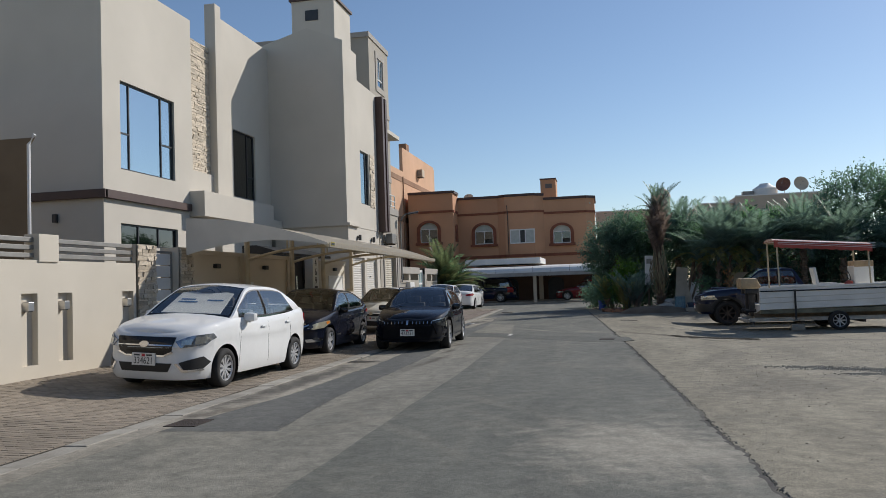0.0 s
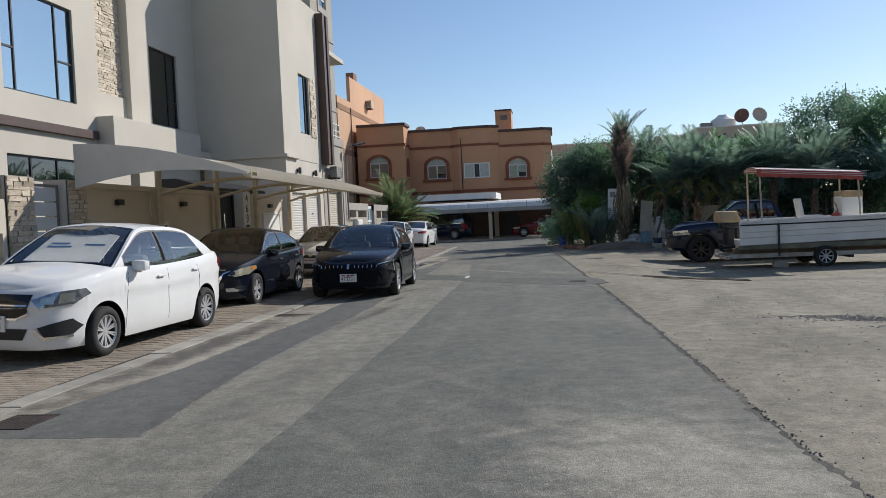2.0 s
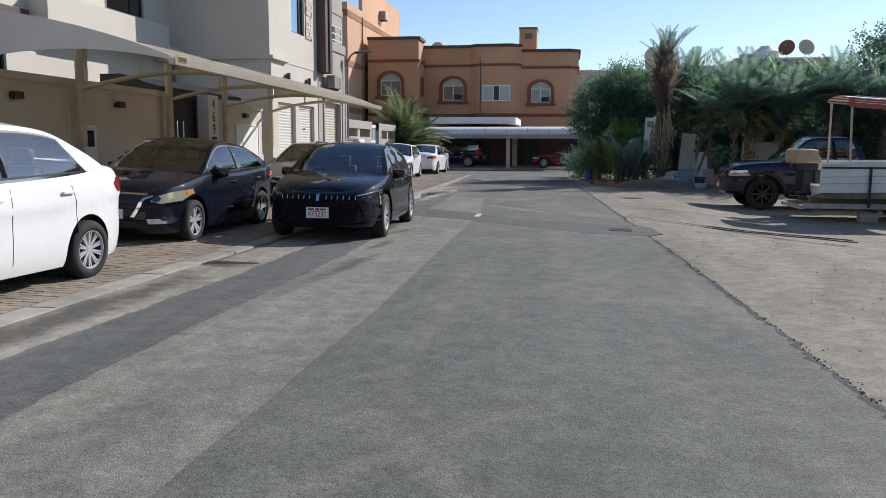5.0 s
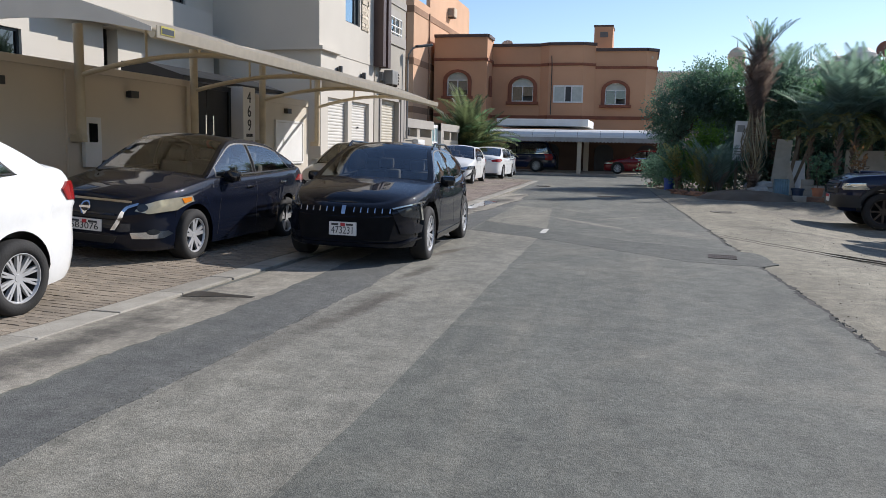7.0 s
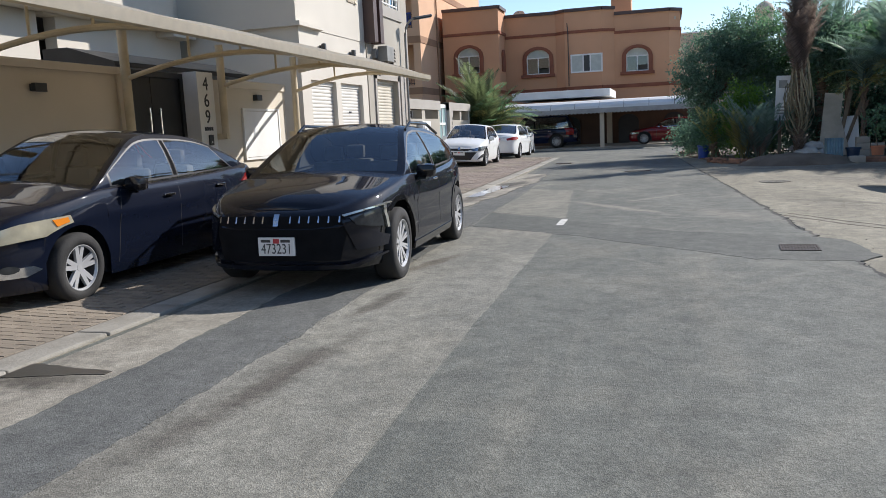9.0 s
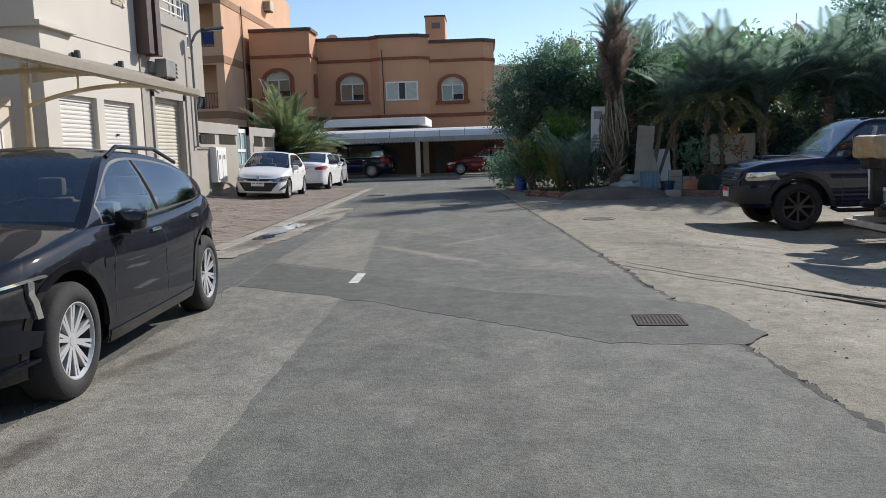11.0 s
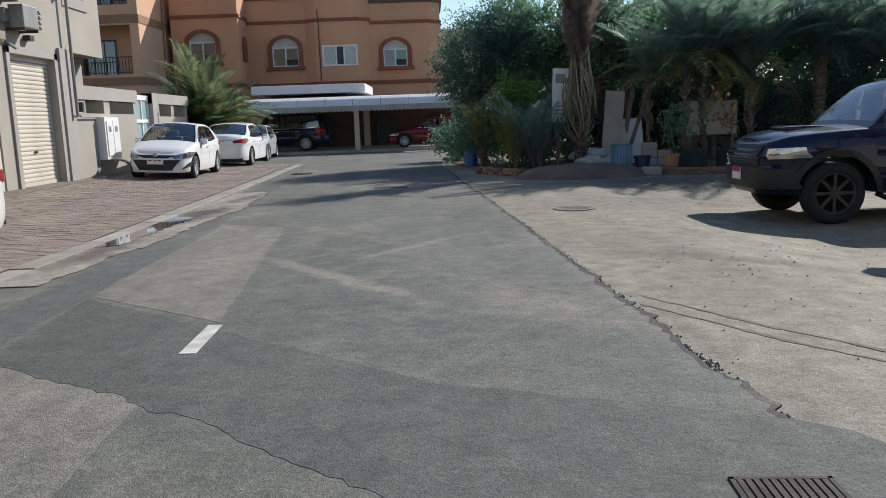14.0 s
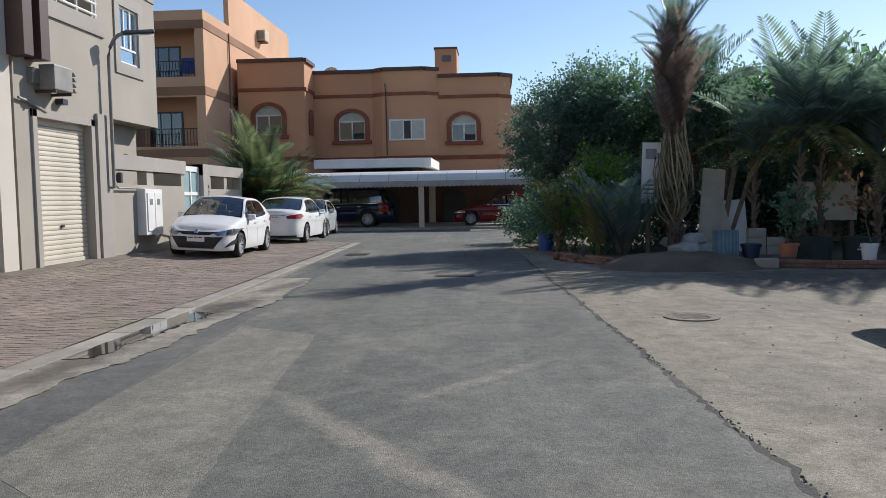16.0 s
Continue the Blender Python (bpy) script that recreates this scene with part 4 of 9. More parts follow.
bm = bmesh.new()
tube(bm, [(EX, 14.36, can_z(EX, 14.36) - 0.05), (EX, 25.86, can_z(EX, 25.86) - 0.05)], 0.045)
part("edge_beam", bm, M["steel_cream"], can)
bm = bmesh.new()
prism(bm, [(14.36, can_z(EX, 14.36) + 0.03), (25.86, can_z(EX, 25.86) + 0.03), (25.86, can_z(EX, 25.86) - 0.06), (14.36, can_z(EX, 14.36) - 0.09)], YZ(EX + 0.05), 0, 0.012)
part("fascia", bm, M["fabric"], can)
for y in (17.72, 20.95, 23.8, 26.95):
    bm = bmesh.new()
    tube(bm, [(-7.5, y, 1.55), (-7.5, y, 3.3)], 0.075, 12)
    post = part("post", bm, M["steel_cream"], can, smooth=True)
    part("bracket", boxed(WX - 0.02, -7.44, y - 0.06, y + 0.06, 1.5, 1.62, bevel=0.008), M["steel_cream"], post)
    yr = min(y, 25.8)
    bm = bmesh.new()
    pts = []
    for i in range(13):
        f = i / 12
        x = -7.5 + (EX + 7.5) * f
        pts.append((x, y + (yr - y) * f, 2.52 + 0.5 * math.sin(math.pi * f * 0.62) + (can_z(EX, y) - 0.04 - 2.52 - 0.5 * math.sin(math.pi * 0.62)) * f ** 1.5))
    tube(bm, pts, 0.04, 8)
    part("rafter", bm, M["steel_cream"], can, smooth=True)
    for f in (0.35, 0.65):
        bm = bmesh.new()
        i = int(12 * f)
        tube(bm, [pts[i], (pts[i][0], pts[i][1], can_z(pts[i][0], pts[i][1]))], 0.02, 6)
        part("strut", bm, M["steel_cream"], can)
for x in (-6.6, -5.3):
    bm = bmesh.new()
    tube(bm, [(x, 14.4, can_z(x, 14.4) - 0.03), (x, 25.8, can_z(x, 25.8) - 0.03)], 0.025, 6)
    part("purlin", bm, M["steel_cream"], can)
tag = thing("canopy_label", (EX + 0.08, 14.6, can_z(EX, 14.4)), "small yellow and black maker's label on the canopy", "label", world=True)
part("board", boxed(EX + 0.066, EX + 0.07, 14.42, 14.66, can_z(EX, 14.4) - 0.055, can_z(EX, 14.4) + 0.035), material("label_yellow", (0.38, 0.33, 0.06), 0.5, 0.1), tag)
part("writing_bar", boxed(EX + 0.071, EX + 0.073, 14.435, 14.645, can_z(EX, 14.4) - 0.045, can_z(EX, 14.4) + 0.012), M["dark_frame"], tag)

# the neighbour's brown shade screen behind the first wall
ns = thing("shade_screen", (-9.5, 11.5, 2.3), "brown fabric shade screen on a pale steel post", "shade screen", world=True)
bm = bmesh.new()
prism(bm, [(-16, 2.2), (-9.45, 2.2), (-9.45, 4.8), (-9.3, 5.0), (-16, 5.05)], XZ(11.6), 0, 0.03)
part("fabric", bm, material("brown_fabric", (0.17, 0.13, 0.085), 0.9, 0.2, 1.0, 80, 0.1), ns)
part("post", tube(bmesh.new(), [(-9.4, 11.55, -0.02), (-9.4, 11.55, 4.85), (-9.25, 11.55, 5.05)], 0.035, 8), M["white_paint"], ns)
# ---- the beige house with garages and its garden wall ----
def shutter(at_x, ya, yb, za, zb, mat, label):
    s = thing("roller_shutter", (at_x, (ya + yb) / 2, za), label, "roller shutter", "garage shutters", world=True)
    n = int((zb - za) / 0.105)
    part("bottom_rail", boxed(at_x - 0.06, at_x - 0.01, ya, yb, za, za + 0.09, bevel=0.006), M[mat], s)
    part("hood", boxed(at_x - 0.12, at_x, ya, yb, zb - 0.12, zb, bevel=0.006), M[mat], s)
    lock = part("lock", boxed(at_x - 0.02, at_x + 0.012, (ya + yb) / 2 - 0.05, (ya + yb) / 2 + 0.05, za + 0.75, za + 0.8), M["dark_frame"], s)
    prof = [(0.0, 0.0), (0.018, 0.016), (0.024, 0.05), (0.018, 0.086), (0.0, 0.1)]
    me = None
    for i in range(n):
        z = za + 0.09 + i * (zb - za - 0.21) / n
        if me is None:
            bm = bmesh.new()
            a = [bm.verts.new((at_x - 0.05 + d, ya + 0.01, h)) for d, h in prof]
            b = [bm.verts.new((at_x - 0.05 + d, yb - 0.01, h)) for d, h in prof]
            for k in range(4):
                bm.faces.new((a[k], b[k], b[k + 1], a[k + 1]))
            bm.faces.new((a[0], a[4], b[4], b[0]))
            ob = part("slat", bm, M[mat], s)
            me = ob.data
        else:
            ob = new("slat", me)
            ob.parent = s
            ob.matrix_parent_inverse = s.matrix_basis.inverted()
        ob.matrix_basis = Matrix.Translation((0, 0, z))
    return s


shutter(BX - 0.12, 29.3, 30.95, 0.27, 2.95, "shutter", "closed white ribbed roller shutter of a garage")
shutter(BX - 0.12, 31.3, 32.95, 1.36, 2.95, "shutter", "half-raised white ribbed roller shutter of a garage")
inner = thing("garage_panel", (BX - 0.5, 32.1, 0.27), "grey inner panel behind the half-raised shutter", "panel", world=True)
part("panel", boxed(BX - 0.52, BX - 0.46, 31.25, 33.0, 0.2, 2.95), M["render_band"], inner)
shutter(BX - 0.12, 34.1, 36.15, 0.27, 3.2, "shutter_cream", "closed cream ribbed roller shutter of a garage")

h2 = thing("house", (-11, 40, 0), "beige rendered four-storey house above a garage", "house", world=True)
part("garage_wall", wall_along_y(BX - 0.3, BX, 33.45, 36.95, 0, 5.6, [(34.1, 36.15, 0.27, 3.2)]), M["render_house2"], h2)
part("garage_side", boxed(-11.5, BX - 0.3, 36.65, 36.95, 0, 5.6), M["render_house2"], h2)
part("garage_roof", boxed(-11.5, BX - 0.3, 33.45, 36.65, 5.2, 5.4), M["render_house2"], h2)
for y0, y1, z0, z1 in ((33.95, 34.1, 0.25, 3.35), (36.15, 36.3, 0.25, 3.35), (33.95, 36.3, 3.2, 3.35)):
    part("surround", boxed(BX, BX + 0.05, y0, y1, z0, z1, bevel=0.004), M["render_band"], h2)
part("corner_pier", boxed(BX, BX + 0.07, 36.4, 36.98, 0.2, 3.5, bevel=0.004), M["render_band"], h2)
part("band", boxed(BX, BX + 0.05, 33.95, 36.95, 5.25, 5.6, bevel=0.004), M["render_band"], h2)
rail = thing("balcony_railing", (BX - 0.1, 35.3, 5.6), "white tubular balcony railing above the garage", "railing", world=True)
for z in (5.75, 6.0, 6.3):
    bm = bmesh.new()
    tube(bm, [(BX - 0.12, 33.6, z), (BX - 0.12, 36.9, z)], 0.03)
    part("bar", bm, M["white_paint"], rail)
for k in range(5):
    bm = bmesh.new()
    tube(bm, [(BX - 0.12, 33.65 + 0.8 * k, 5.6), (BX - 0.12, 33.65 + 0.8 * k, 6.3)], 0.03)
    part("post", bm, M["white_paint"], rail)
HX = -10.8
wins = [(43.2, 44.5, z, z + 1.75) for z in (5.85, 9.8, 13.85)]
part("wall", wall_along_y(HX - 0.3, HX, 41.6, 45.8, 4.05, 16.6, wins), M["render_house2"], h2)
part("wall", boxed(-22, HX - 0.3, 41.6, 41.9, 4.05, 16.6), M["render_house2"], h2)
part("wall", boxed(-22, HX - 0.3, 45.5, 45.8, 4.05, 16.6), M["render_house2"], h2)
part("wall", boxed(-22, -11.5, 36.95, 37.2, 0, 9), M["render_house2"], h2)
part("wall", boxed(-11.8, -11.5, 36.95, 45.6, 0, 4.05), M["render_house2"], h2)
part("wall", boxed(-11.8, -11.5, 33.4, 41.6, 5.2, 9.0), M["render_house2"], h2)
part("soffit", boxed(-11.5, HX - 0.3, 41.9, 45.5, 4.05, 4.2), M["render_house2"], h2)
part("roof", boxed(-22, HX + 0.06, 41.5, 45.86, 16.4, 16.7), M["render_band"], h2)
part("back_wall", boxed(-12.4, -12.3, 41.9, 45.5, 4.2, 16.4), M["room"], h2)
for ya, yb, za, zb in wins:
    bm = wall_along_y(HX, HX + 0.05, ya - 0.3, yb + 0.3, za - 0.35, zb + 0.35, [(ya, yb, za, zb)])
    sur = part("surround", bm, M["render_band"], h2)
    w = part("window", wall_along_y(HX - 0.1, HX - 0.02, ya, yb, za, zb, [(ya + 0.07, yb - 0.07, za + 0.07, zb - 0.07)]), M["white_paint"], h2)
    part("transom", boxed(HX - 0.09, HX - 0.03, ya + 0.07, yb - 0.07, za + 0.45, za + 0.52), M["white_paint"], w)
    for f in (0.34, 0.66):
        part("mullion", boxed(HX - 0.09, HX - 0.03, ya + (yb - ya) * f - 0.03, ya + (yb - ya) * f + 0.03, za + 0.52, zb - 0.07), M["white_paint"], w)
    part("pane", boxed(HX - 0.075, HX - 0.068, ya + 0.07, yb - 0.07, za + 0.07, zb - 0.07), M["window_glass"], w)
for z in (8.2, 12.2):
    part("band", boxed(HX, HX + 0.04, 41.6, 45.8, z, z + 0.3), M["render_band"], h2)
bm = bmesh.new()
tube(bm, [(BX + 0.06, 33.5, 3.5), (BX + 0.06, 33.9, 3.45), (BX + 0.05, 34.4, 3.32)], 0.03)
part("cable", bm, M["grey_metal"], h2)

ac = thing("air_cooler", (BX, 34.85, 4.0), "grey boxy outdoor air cooler with slanted louvres", "air cooler", world=True)
part("body", boxed(BX + 0.12, BX + 0.44, 34.1, 34.75, 3.72, 4.2, bevel=0.02), M["grey_metal"], ac)
part("duct", boxed(BX - 0.02, BX + 0.13, 33.9, 34.35, 3.82, 4.12, bevel=0.02), M["grey_metal"], ac)
for i in range(4):
    part("louvre", boxed(-0.01, 0.09, -0.18, 0.18, -0.01, 0.01, m=Matrix.Translation((BX + 0.28, 34.78, 3.79 + i * 0.11)) @ pose(0, 0, 0, 0, 0, 90) @ pose(0, 0, 0, 0, 35, 0)), M["grey_metal"], ac)
for y in (34.2, 34.75):
    part("bracket", boxed(BX - 0.01, BX + 0.42, y - 0.05, y - 0.01, 3.66, 3.72), M["iron"], ac)
part("drain_box", boxed(BX - 0.01, BX + 0.16, 34.85, 35.05, 3.52, 3.64, bevel=0.01), M["dark_frame"], ac)

# garden wall with open slots, gate and utility cabinet
gwall = thing("garden_wall", (BX, 42, 0.25), "grey rendered garden wall with open slots along its top", "wall", world=True, kind="structure")
part("wall", wall_along_y(BX - 0.25, BX, 36.95, 41.3, 0, 2.66, [(37.5, 38.9, 1.95, 2.3), (39.3, 41.1, 1.95, 2.3)]), M["render_house2"], gwall)
part("coping", boxed(BX - 0.3, BX + 0.05, 36.95, 41.35, 2.3, 2.66, bevel=0.006), M["render_band"], gwall)
part("wall", wall_along_y(BX - 0.25, BX, 42.7, 46.4, 0, 2.62, [(43.4, 44.6, 1.9, 2.3), (44.9, 46.2, 1.9, 2.3)]), M["render_house2"], gwall)
part("coping", boxed(BX - 0.3, BX + 0.05, 42.65, 46.45, 2.3, 2.64, bevel=0.006), M["render_band"], gwall)
part("pier", boxed(BX - 0.3, BX + 0.06, 42.65, 43.2, 0, 2.64), M["render_band"], gwall)
part("end_wall", boxed(-12.0, BX - 0.25, 46.15, 46.4, 0, 2.5), M["render_house2"], gwall)
gt = thing("garden_gate", (BX - 0.1, 42, 0.25), "white metal gate with frosted glass panels", "gate", world=True)
part("frame", wall_along_y(BX - 0.16, BX - 0.08, 41.35, 42.65, 0.27, 2.55, [(41.45, 41.98, 0.4, 1.0), (42.04, 42.55, 0.4, 1.0), (41.45, 41.98, 1.1, 1.7), (42.04, 42.55, 1.1, 1.7), (41.45, 41.98, 1.8, 2.4), (42.04, 42.55, 1.8, 2.4)]), M["white_paint"], gt)
frost = material("frosted_glass", (0.30, 0.42, 0.42), 0.25, 0.1, 2, 60, 0.0)
for y0, y1 in ((41.45, 41.98), (42.04, 42.55)):
    for z in (0.4, 1.1, 1.8):
        part("pane", boxed(BX - 0.125, BX - 0.115, y0, y1, z, z + 0.6), frost, gt)
num = thing("house_number", (BX, 42.95, 1.6), "small dark house number beside the gate", "house number", world=True)
for i, ch in enumerate("471"):
    lettering(ch, 0.22, M["dark_frame"], Matrix.Translation((BX + 0.066, 43.05, 1.95 - i * 0.2)) @ pose(0, 0, 0, 90, 0, 90), num, "digit")
cab = thing("utility_cabinet", (BX, 39.25, 0.65), "white double-door utility cabinet fixed to the wall", "cabinet", world=True)
part("body", boxed(BX - 0.02, BX + 0.22, 38.3, 39.28, 0.70, 1.84, bevel=0.01), M["white_paint"], cab)
for y0, y1 in ((38.38, 38.77), (38.81, 39.2)):
    d = part("door", boxed(BX + 0.22, BX + 0.245, y0, y1, 0.8, 1.75, bevel=0.005), M["white_paint"], cab)
    part("vent", boxed(BX + 0.245, BX + 0.25, y0 + 0.1, y1 - 0.12, 1.45, 1.6), M["grey_metal"], d)
wall_lamp(-11.5, 44.6, 3.0, "black double-headed wall lamp under the overhang")
for y, z in ((37.25, 2.1), ):
    wall_lamp(BX, y, z, "dark lantern on the garden wall")

# street lamp on the pier
lamp = thing("street_lamp", (-7.98, 36.85, 0.25), "grey street lamp fixed to the house with a curved arm", "street lamp", world=True)
bm = bmesh.new()
tube(bm, [(-7.98, 36.85, 1.85), (-7.98, 36.85, 4.85)] + [(-7.98 + 0.3 * (1 - math.cos(t)), 36.85 + 0.12 * math.sin(t), 4.85 + 0.5 * math.sin(t)) for t in (0.4, 0.8, 1.2, 1.57)], 0.04, 10)
part("pole", bm, M["grey_metal"], lamp, smooth=True)
bm = bmesh.new()
box(bm, -0.11, 0.11, 0, 0.75, -0.05, 0.05, bevel=0.035, m=pose(-7.68, 36.95, 5.36, 10, 0, -38))
hd = part("head", bm, M["dark_frame"], lamp)
part("led_panel", boxed(-0.08, 0.08, 0.25, 0.68, -0.06, -0.05, m=pose(-7.68, 36.95, 5.36, 10, 0, -38)), M["white_sheet"], hd)
bm = bmesh.new()
tube(bm, [(-7.98, 36.85, 2.4), (-7.98, 36.85, 1.95), (-8.05, 37.2, 1.86), (-8.05, 38.55, 1.86)], 0.022, 8)
part("conduit", bm, M["grey_metal"], lamp)

# ---- terracotta apartment block behind ----
apt = thing("apartment_building", (-19, 70, 0), "salmon rendered apartment block with stacked balconies", "apartment building", world=True)
AX, AY = -15.2, 62.2
levels = (0.6, 4.4, 8.0)
part("side_wall", wall_along_y(AX - 0.3, AX, AY, 80, 0, 12.0, [(75.5, 76.6, 8.6, 10.0)]), M["orange_apt"], apt)
part("parapet", boxed(AX - 0.3, AX, 66.5, 80, 12.0, 14.2), M["orange_apt"], apt)
part("front_wall", blocks([-30, -19.6, AX - 0.5, AX - 0.3], [AY, AY + 0.3], sorted({0, 12.0, 0.8, 3.6, 4.6, 7.3, 8.4, 11.0}),
                          lambda x, y, z: -19.6 < x < AX - 0.5 and (0.8 < z < 3.6 or 4.6 < z < 7.3 or 8.4 < z < 11.0)), M["orange_apt"], apt)
part("recess_wall", boxed(-19.9, AX - 0.3, AY + 1.8, AY + 2.0, 0, 12), M["orange_apt"], apt)
part("recess_side", boxed(-19.9, -19.6, AY + 0.3, AY + 1.8, 0, 12), M["orange_apt"], apt)
part("roof", boxed(-30, AX - 0.3, AY + 0.3, 80, 11.7, 12), M["orange_apt"], apt)
part("back_wall", boxed(-30, AX, 80, 80.3, 0, 14), M["orange_apt"], apt)
for z in (0.5, 4.2, 7.9):
    part("balcony_floor", boxed(-19.6, AX - 0.3, AY + 0.3, AY + 1.8, z, z + 0.2), M["orange_apt"], apt)
for z in (4.0, 7.4, 11.0):
    part("band", boxed(-30, AX + 0.04, AY - 0.05, AY, z, z + 0.45), M["dark_wall"], apt)
    part("band", boxed(AX, AX + 0.04, AY, 80, z, z + 0.45), M["dark_wall"], apt)
for z in (0.8, 4.6, 8.3):
    r = part("railing", boxed(-19.55, AX - 0.55, AY + 0.12, AY + 0.16, z + 0.95, z + 1.0), M["dark_frame"], apt)
    for k in range(22):
        part("baluster", boxed(-19.5 + k * 0.175, -19.475 + k * 0.175, AY + 0.125, AY + 0.155, z, z + 0.95), M["dark_frame"], r)
    part("bar", boxed(-19.55, AX - 0.55, AY + 0.12, AY + 0.16, z + 0.1, z + 0.14), M["dark_frame"], r)
    d = part("door", boxed(-19.2, -17.2, AY + 1.74, AY + 1.8, z, z + 2.1), M["dark_frame"], apt)
    for k in range(3):
        part("pane", boxed(-19.1 + k * 0.63, -18.55 + k * 0.63, AY + 1.725, AY + 1.738, z + 0.1, z + 2.0), M["dark_glass"], d)
blue_cloth = material("blue_cloth", (0.03, 0.06, 0.25), 0.8, 0.2)
cl = thing("hanging_cloth", (-16.2, AY + 0.3, 8.5), "blue cloth hanging over a balcony rail", "cloth")
part("cloth", boxed(-0.35, 0.35, -0.1, -0.02, 0.1, 0.95, bevel=0.02), blue_cloth, cl)
for y, z in ((70.5, 8.3), (72.6, 12.6), (70.0, 5.3)):
    u = thing("window_air_conditioner", (AX, y, z), "rusty boxed air conditioner on the side wall", "air conditioner", "wall air conditioners")
    part("case", boxed(-0.02, 0.55, -0.5, 0.5, -0.35, 0.35, bevel=0.02), M["pale_wall"], u)
    part("grille", boxed(0.02, 0.45, -0.515, -0.5, -0.25, 0.25), M["grey_metal"], u)
    part("bracket", boxed(0, 0.5, -0.4, 0.4, -0.42, -0.36), M["iron"], u)
for y in (66.2, 71.3):
    part("drainpipe", tube(bmesh.new(), [(AX + 0.08, y, 3), (AX + 0.08, y, 11.5 if y < 70 else 9)], 0.05, 6), M["dark_wall"], apt)
part("chimney", boxed(AX - 1.2, AX - 0.5, 70, 71.2, 14.2, 15.2), M["dark_wall"], apt)

# ---- terracotta villa across the end of the street ----
fh = thing("house", (-6, 70, 0), "terracotta two-storey villa with arched windows and red bands", "house", world=True)


def arch(cx, hw, z0, zs, n=10):
    """Outline of an arched opening: sides from z0 to the springing zs, then a half round."""
    return [(cx - hw, z0)] + [(cx - hw * math.cos(math.pi * i / n), zs + hw * 0.75 * math.sin(math.pi * i / n)) for i in range(n + 1)] + [(cx + hw, z0)]


def arch_window(y, cx, hw, z0, zs, parent):
    """Arched trim, spandrels, sill and a sliding window in a rectangular opening."""
    top = zs + hw * 0.75
    out = arch(cx, hw, z0, zs)
    for s in (-1, 1):
        bm = bmesh.new()
        pts = [p for p in out[1:-1] if (p[0] - cx) * s >= -1e-6]
        corner = (cx + s * hw, top)
        pts = pts if s > 0 else pts[::-1]
        prism(bm, pts + [corner] if abs(pts[-1][0] - cx) > hw * 0.9 else [corner] + pts, XZ(y), 0, 0.28)
        part("spandrel", bm, M["orange"], parent)
    big = arch(cx, hw + 0.28, z0, zs)
    bm = bmesh.new()
    lo = [bm.verts.new((u, y - 0.1, v)) for u, v in out]
    hi = [bm.verts.new((u, y - 0.1, v)) for u, v in big]
    lob = [bm.verts.new((u, y, v)) for u, v in out]
    hib = [bm.verts.new((u, y, v)) for u, v in big]
    for i in range(len(out) - 1):
        bm.faces.new((lo[i], hi[i], hi[i + 1], lo[i + 1]))
        bm.faces.new((hi[i], hib[i], hib[i + 1], hi[i + 1]))
        bm.faces.new((lo[i], lo[i + 1], lob[i + 1], lob[i]))
    bm.faces.new((lo[0], lob[0], hib[0], hi[0]))
    bm.faces.new((lo[-1], hi[-1], hib[-1], lob[-1]))
    trim = part("arch_trim", bm, M["red_trim"], parent, "red-brown moulded arch")
    part("sill", boxed(cx - hw - 0.4, cx + hw + 0.4, y - 0.25, y, z0 - 0.22, z0, bevel=0.02), M["red_trim"], trim)
    w = part("window", wall_along_x(cx - hw, cx + hw, y + 0.12, y + 0.2, z0, top, [(cx - hw + 0.08, cx - 0.04, z0 + 0.08, zs), (cx + 0.04, cx + hw - 0.08, z0 + 0.08, zs), (cx - hw + 0.08, cx + hw - 0.08, zs + 0.08, top - 0.05)]), M["white_paint"], parent)
    curtain = M["curtain"]
    part("pane", boxed(cx - hw + 0.08, cx - 0.04, y + 0.16, y + 0.17, z0 + 0.08, zs), M["dark_glass"], w)
    part("pane", boxed(cx + 0.04, cx + hw - 0.08, y + 0.16, y + 0.17, z0 + 0.45, zs), M["dark_glass"], w)
    part("curtain", boxed(cx - hw + 0.08, cx - 0.04, y + 0.22, y + 0.24, z0, zs), curtain, w)
    part("fanlight", boxed(cx - hw + 0.08, cx + hw - 0.08, y + 0.17, y + 0.18, zs + 0.08, top - 0.05), curtain, w)
    part("back_panel", boxed(cx - hw, cx + hw, y + 0.6, y + 0.62, z0 - 0.1, top), M["room"], w)


M["curtain"] = material("curtain", (0.50, 0.52, 0.47), 0.7, 0.12, 3, 40, 0.0)
LY, MY = 66.7, 69.0
part("wall", wall_along_x(-14.85, -10.75, LY, LY + 0.28, 0, 9.9, [(-13.82, -12.18, 5.45, 7.235)]), M["orange"], fh)
part("wall", boxed(-11.03, -10.75, LY + 0.28, MY + 0.3, 0, 9.9), M["orange"], fh)
part("wall", boxed(-14.85, -14.57, LY + 0.28, 80, 0, 9.9), M["orange"], fh)
part("wall", wall_along_x(-10.75, -7.0, MY, MY + 0.28, 0, 9.5, [(-9.2, -7.5, 5.2, 6.9875)]), M["orange"], fh)
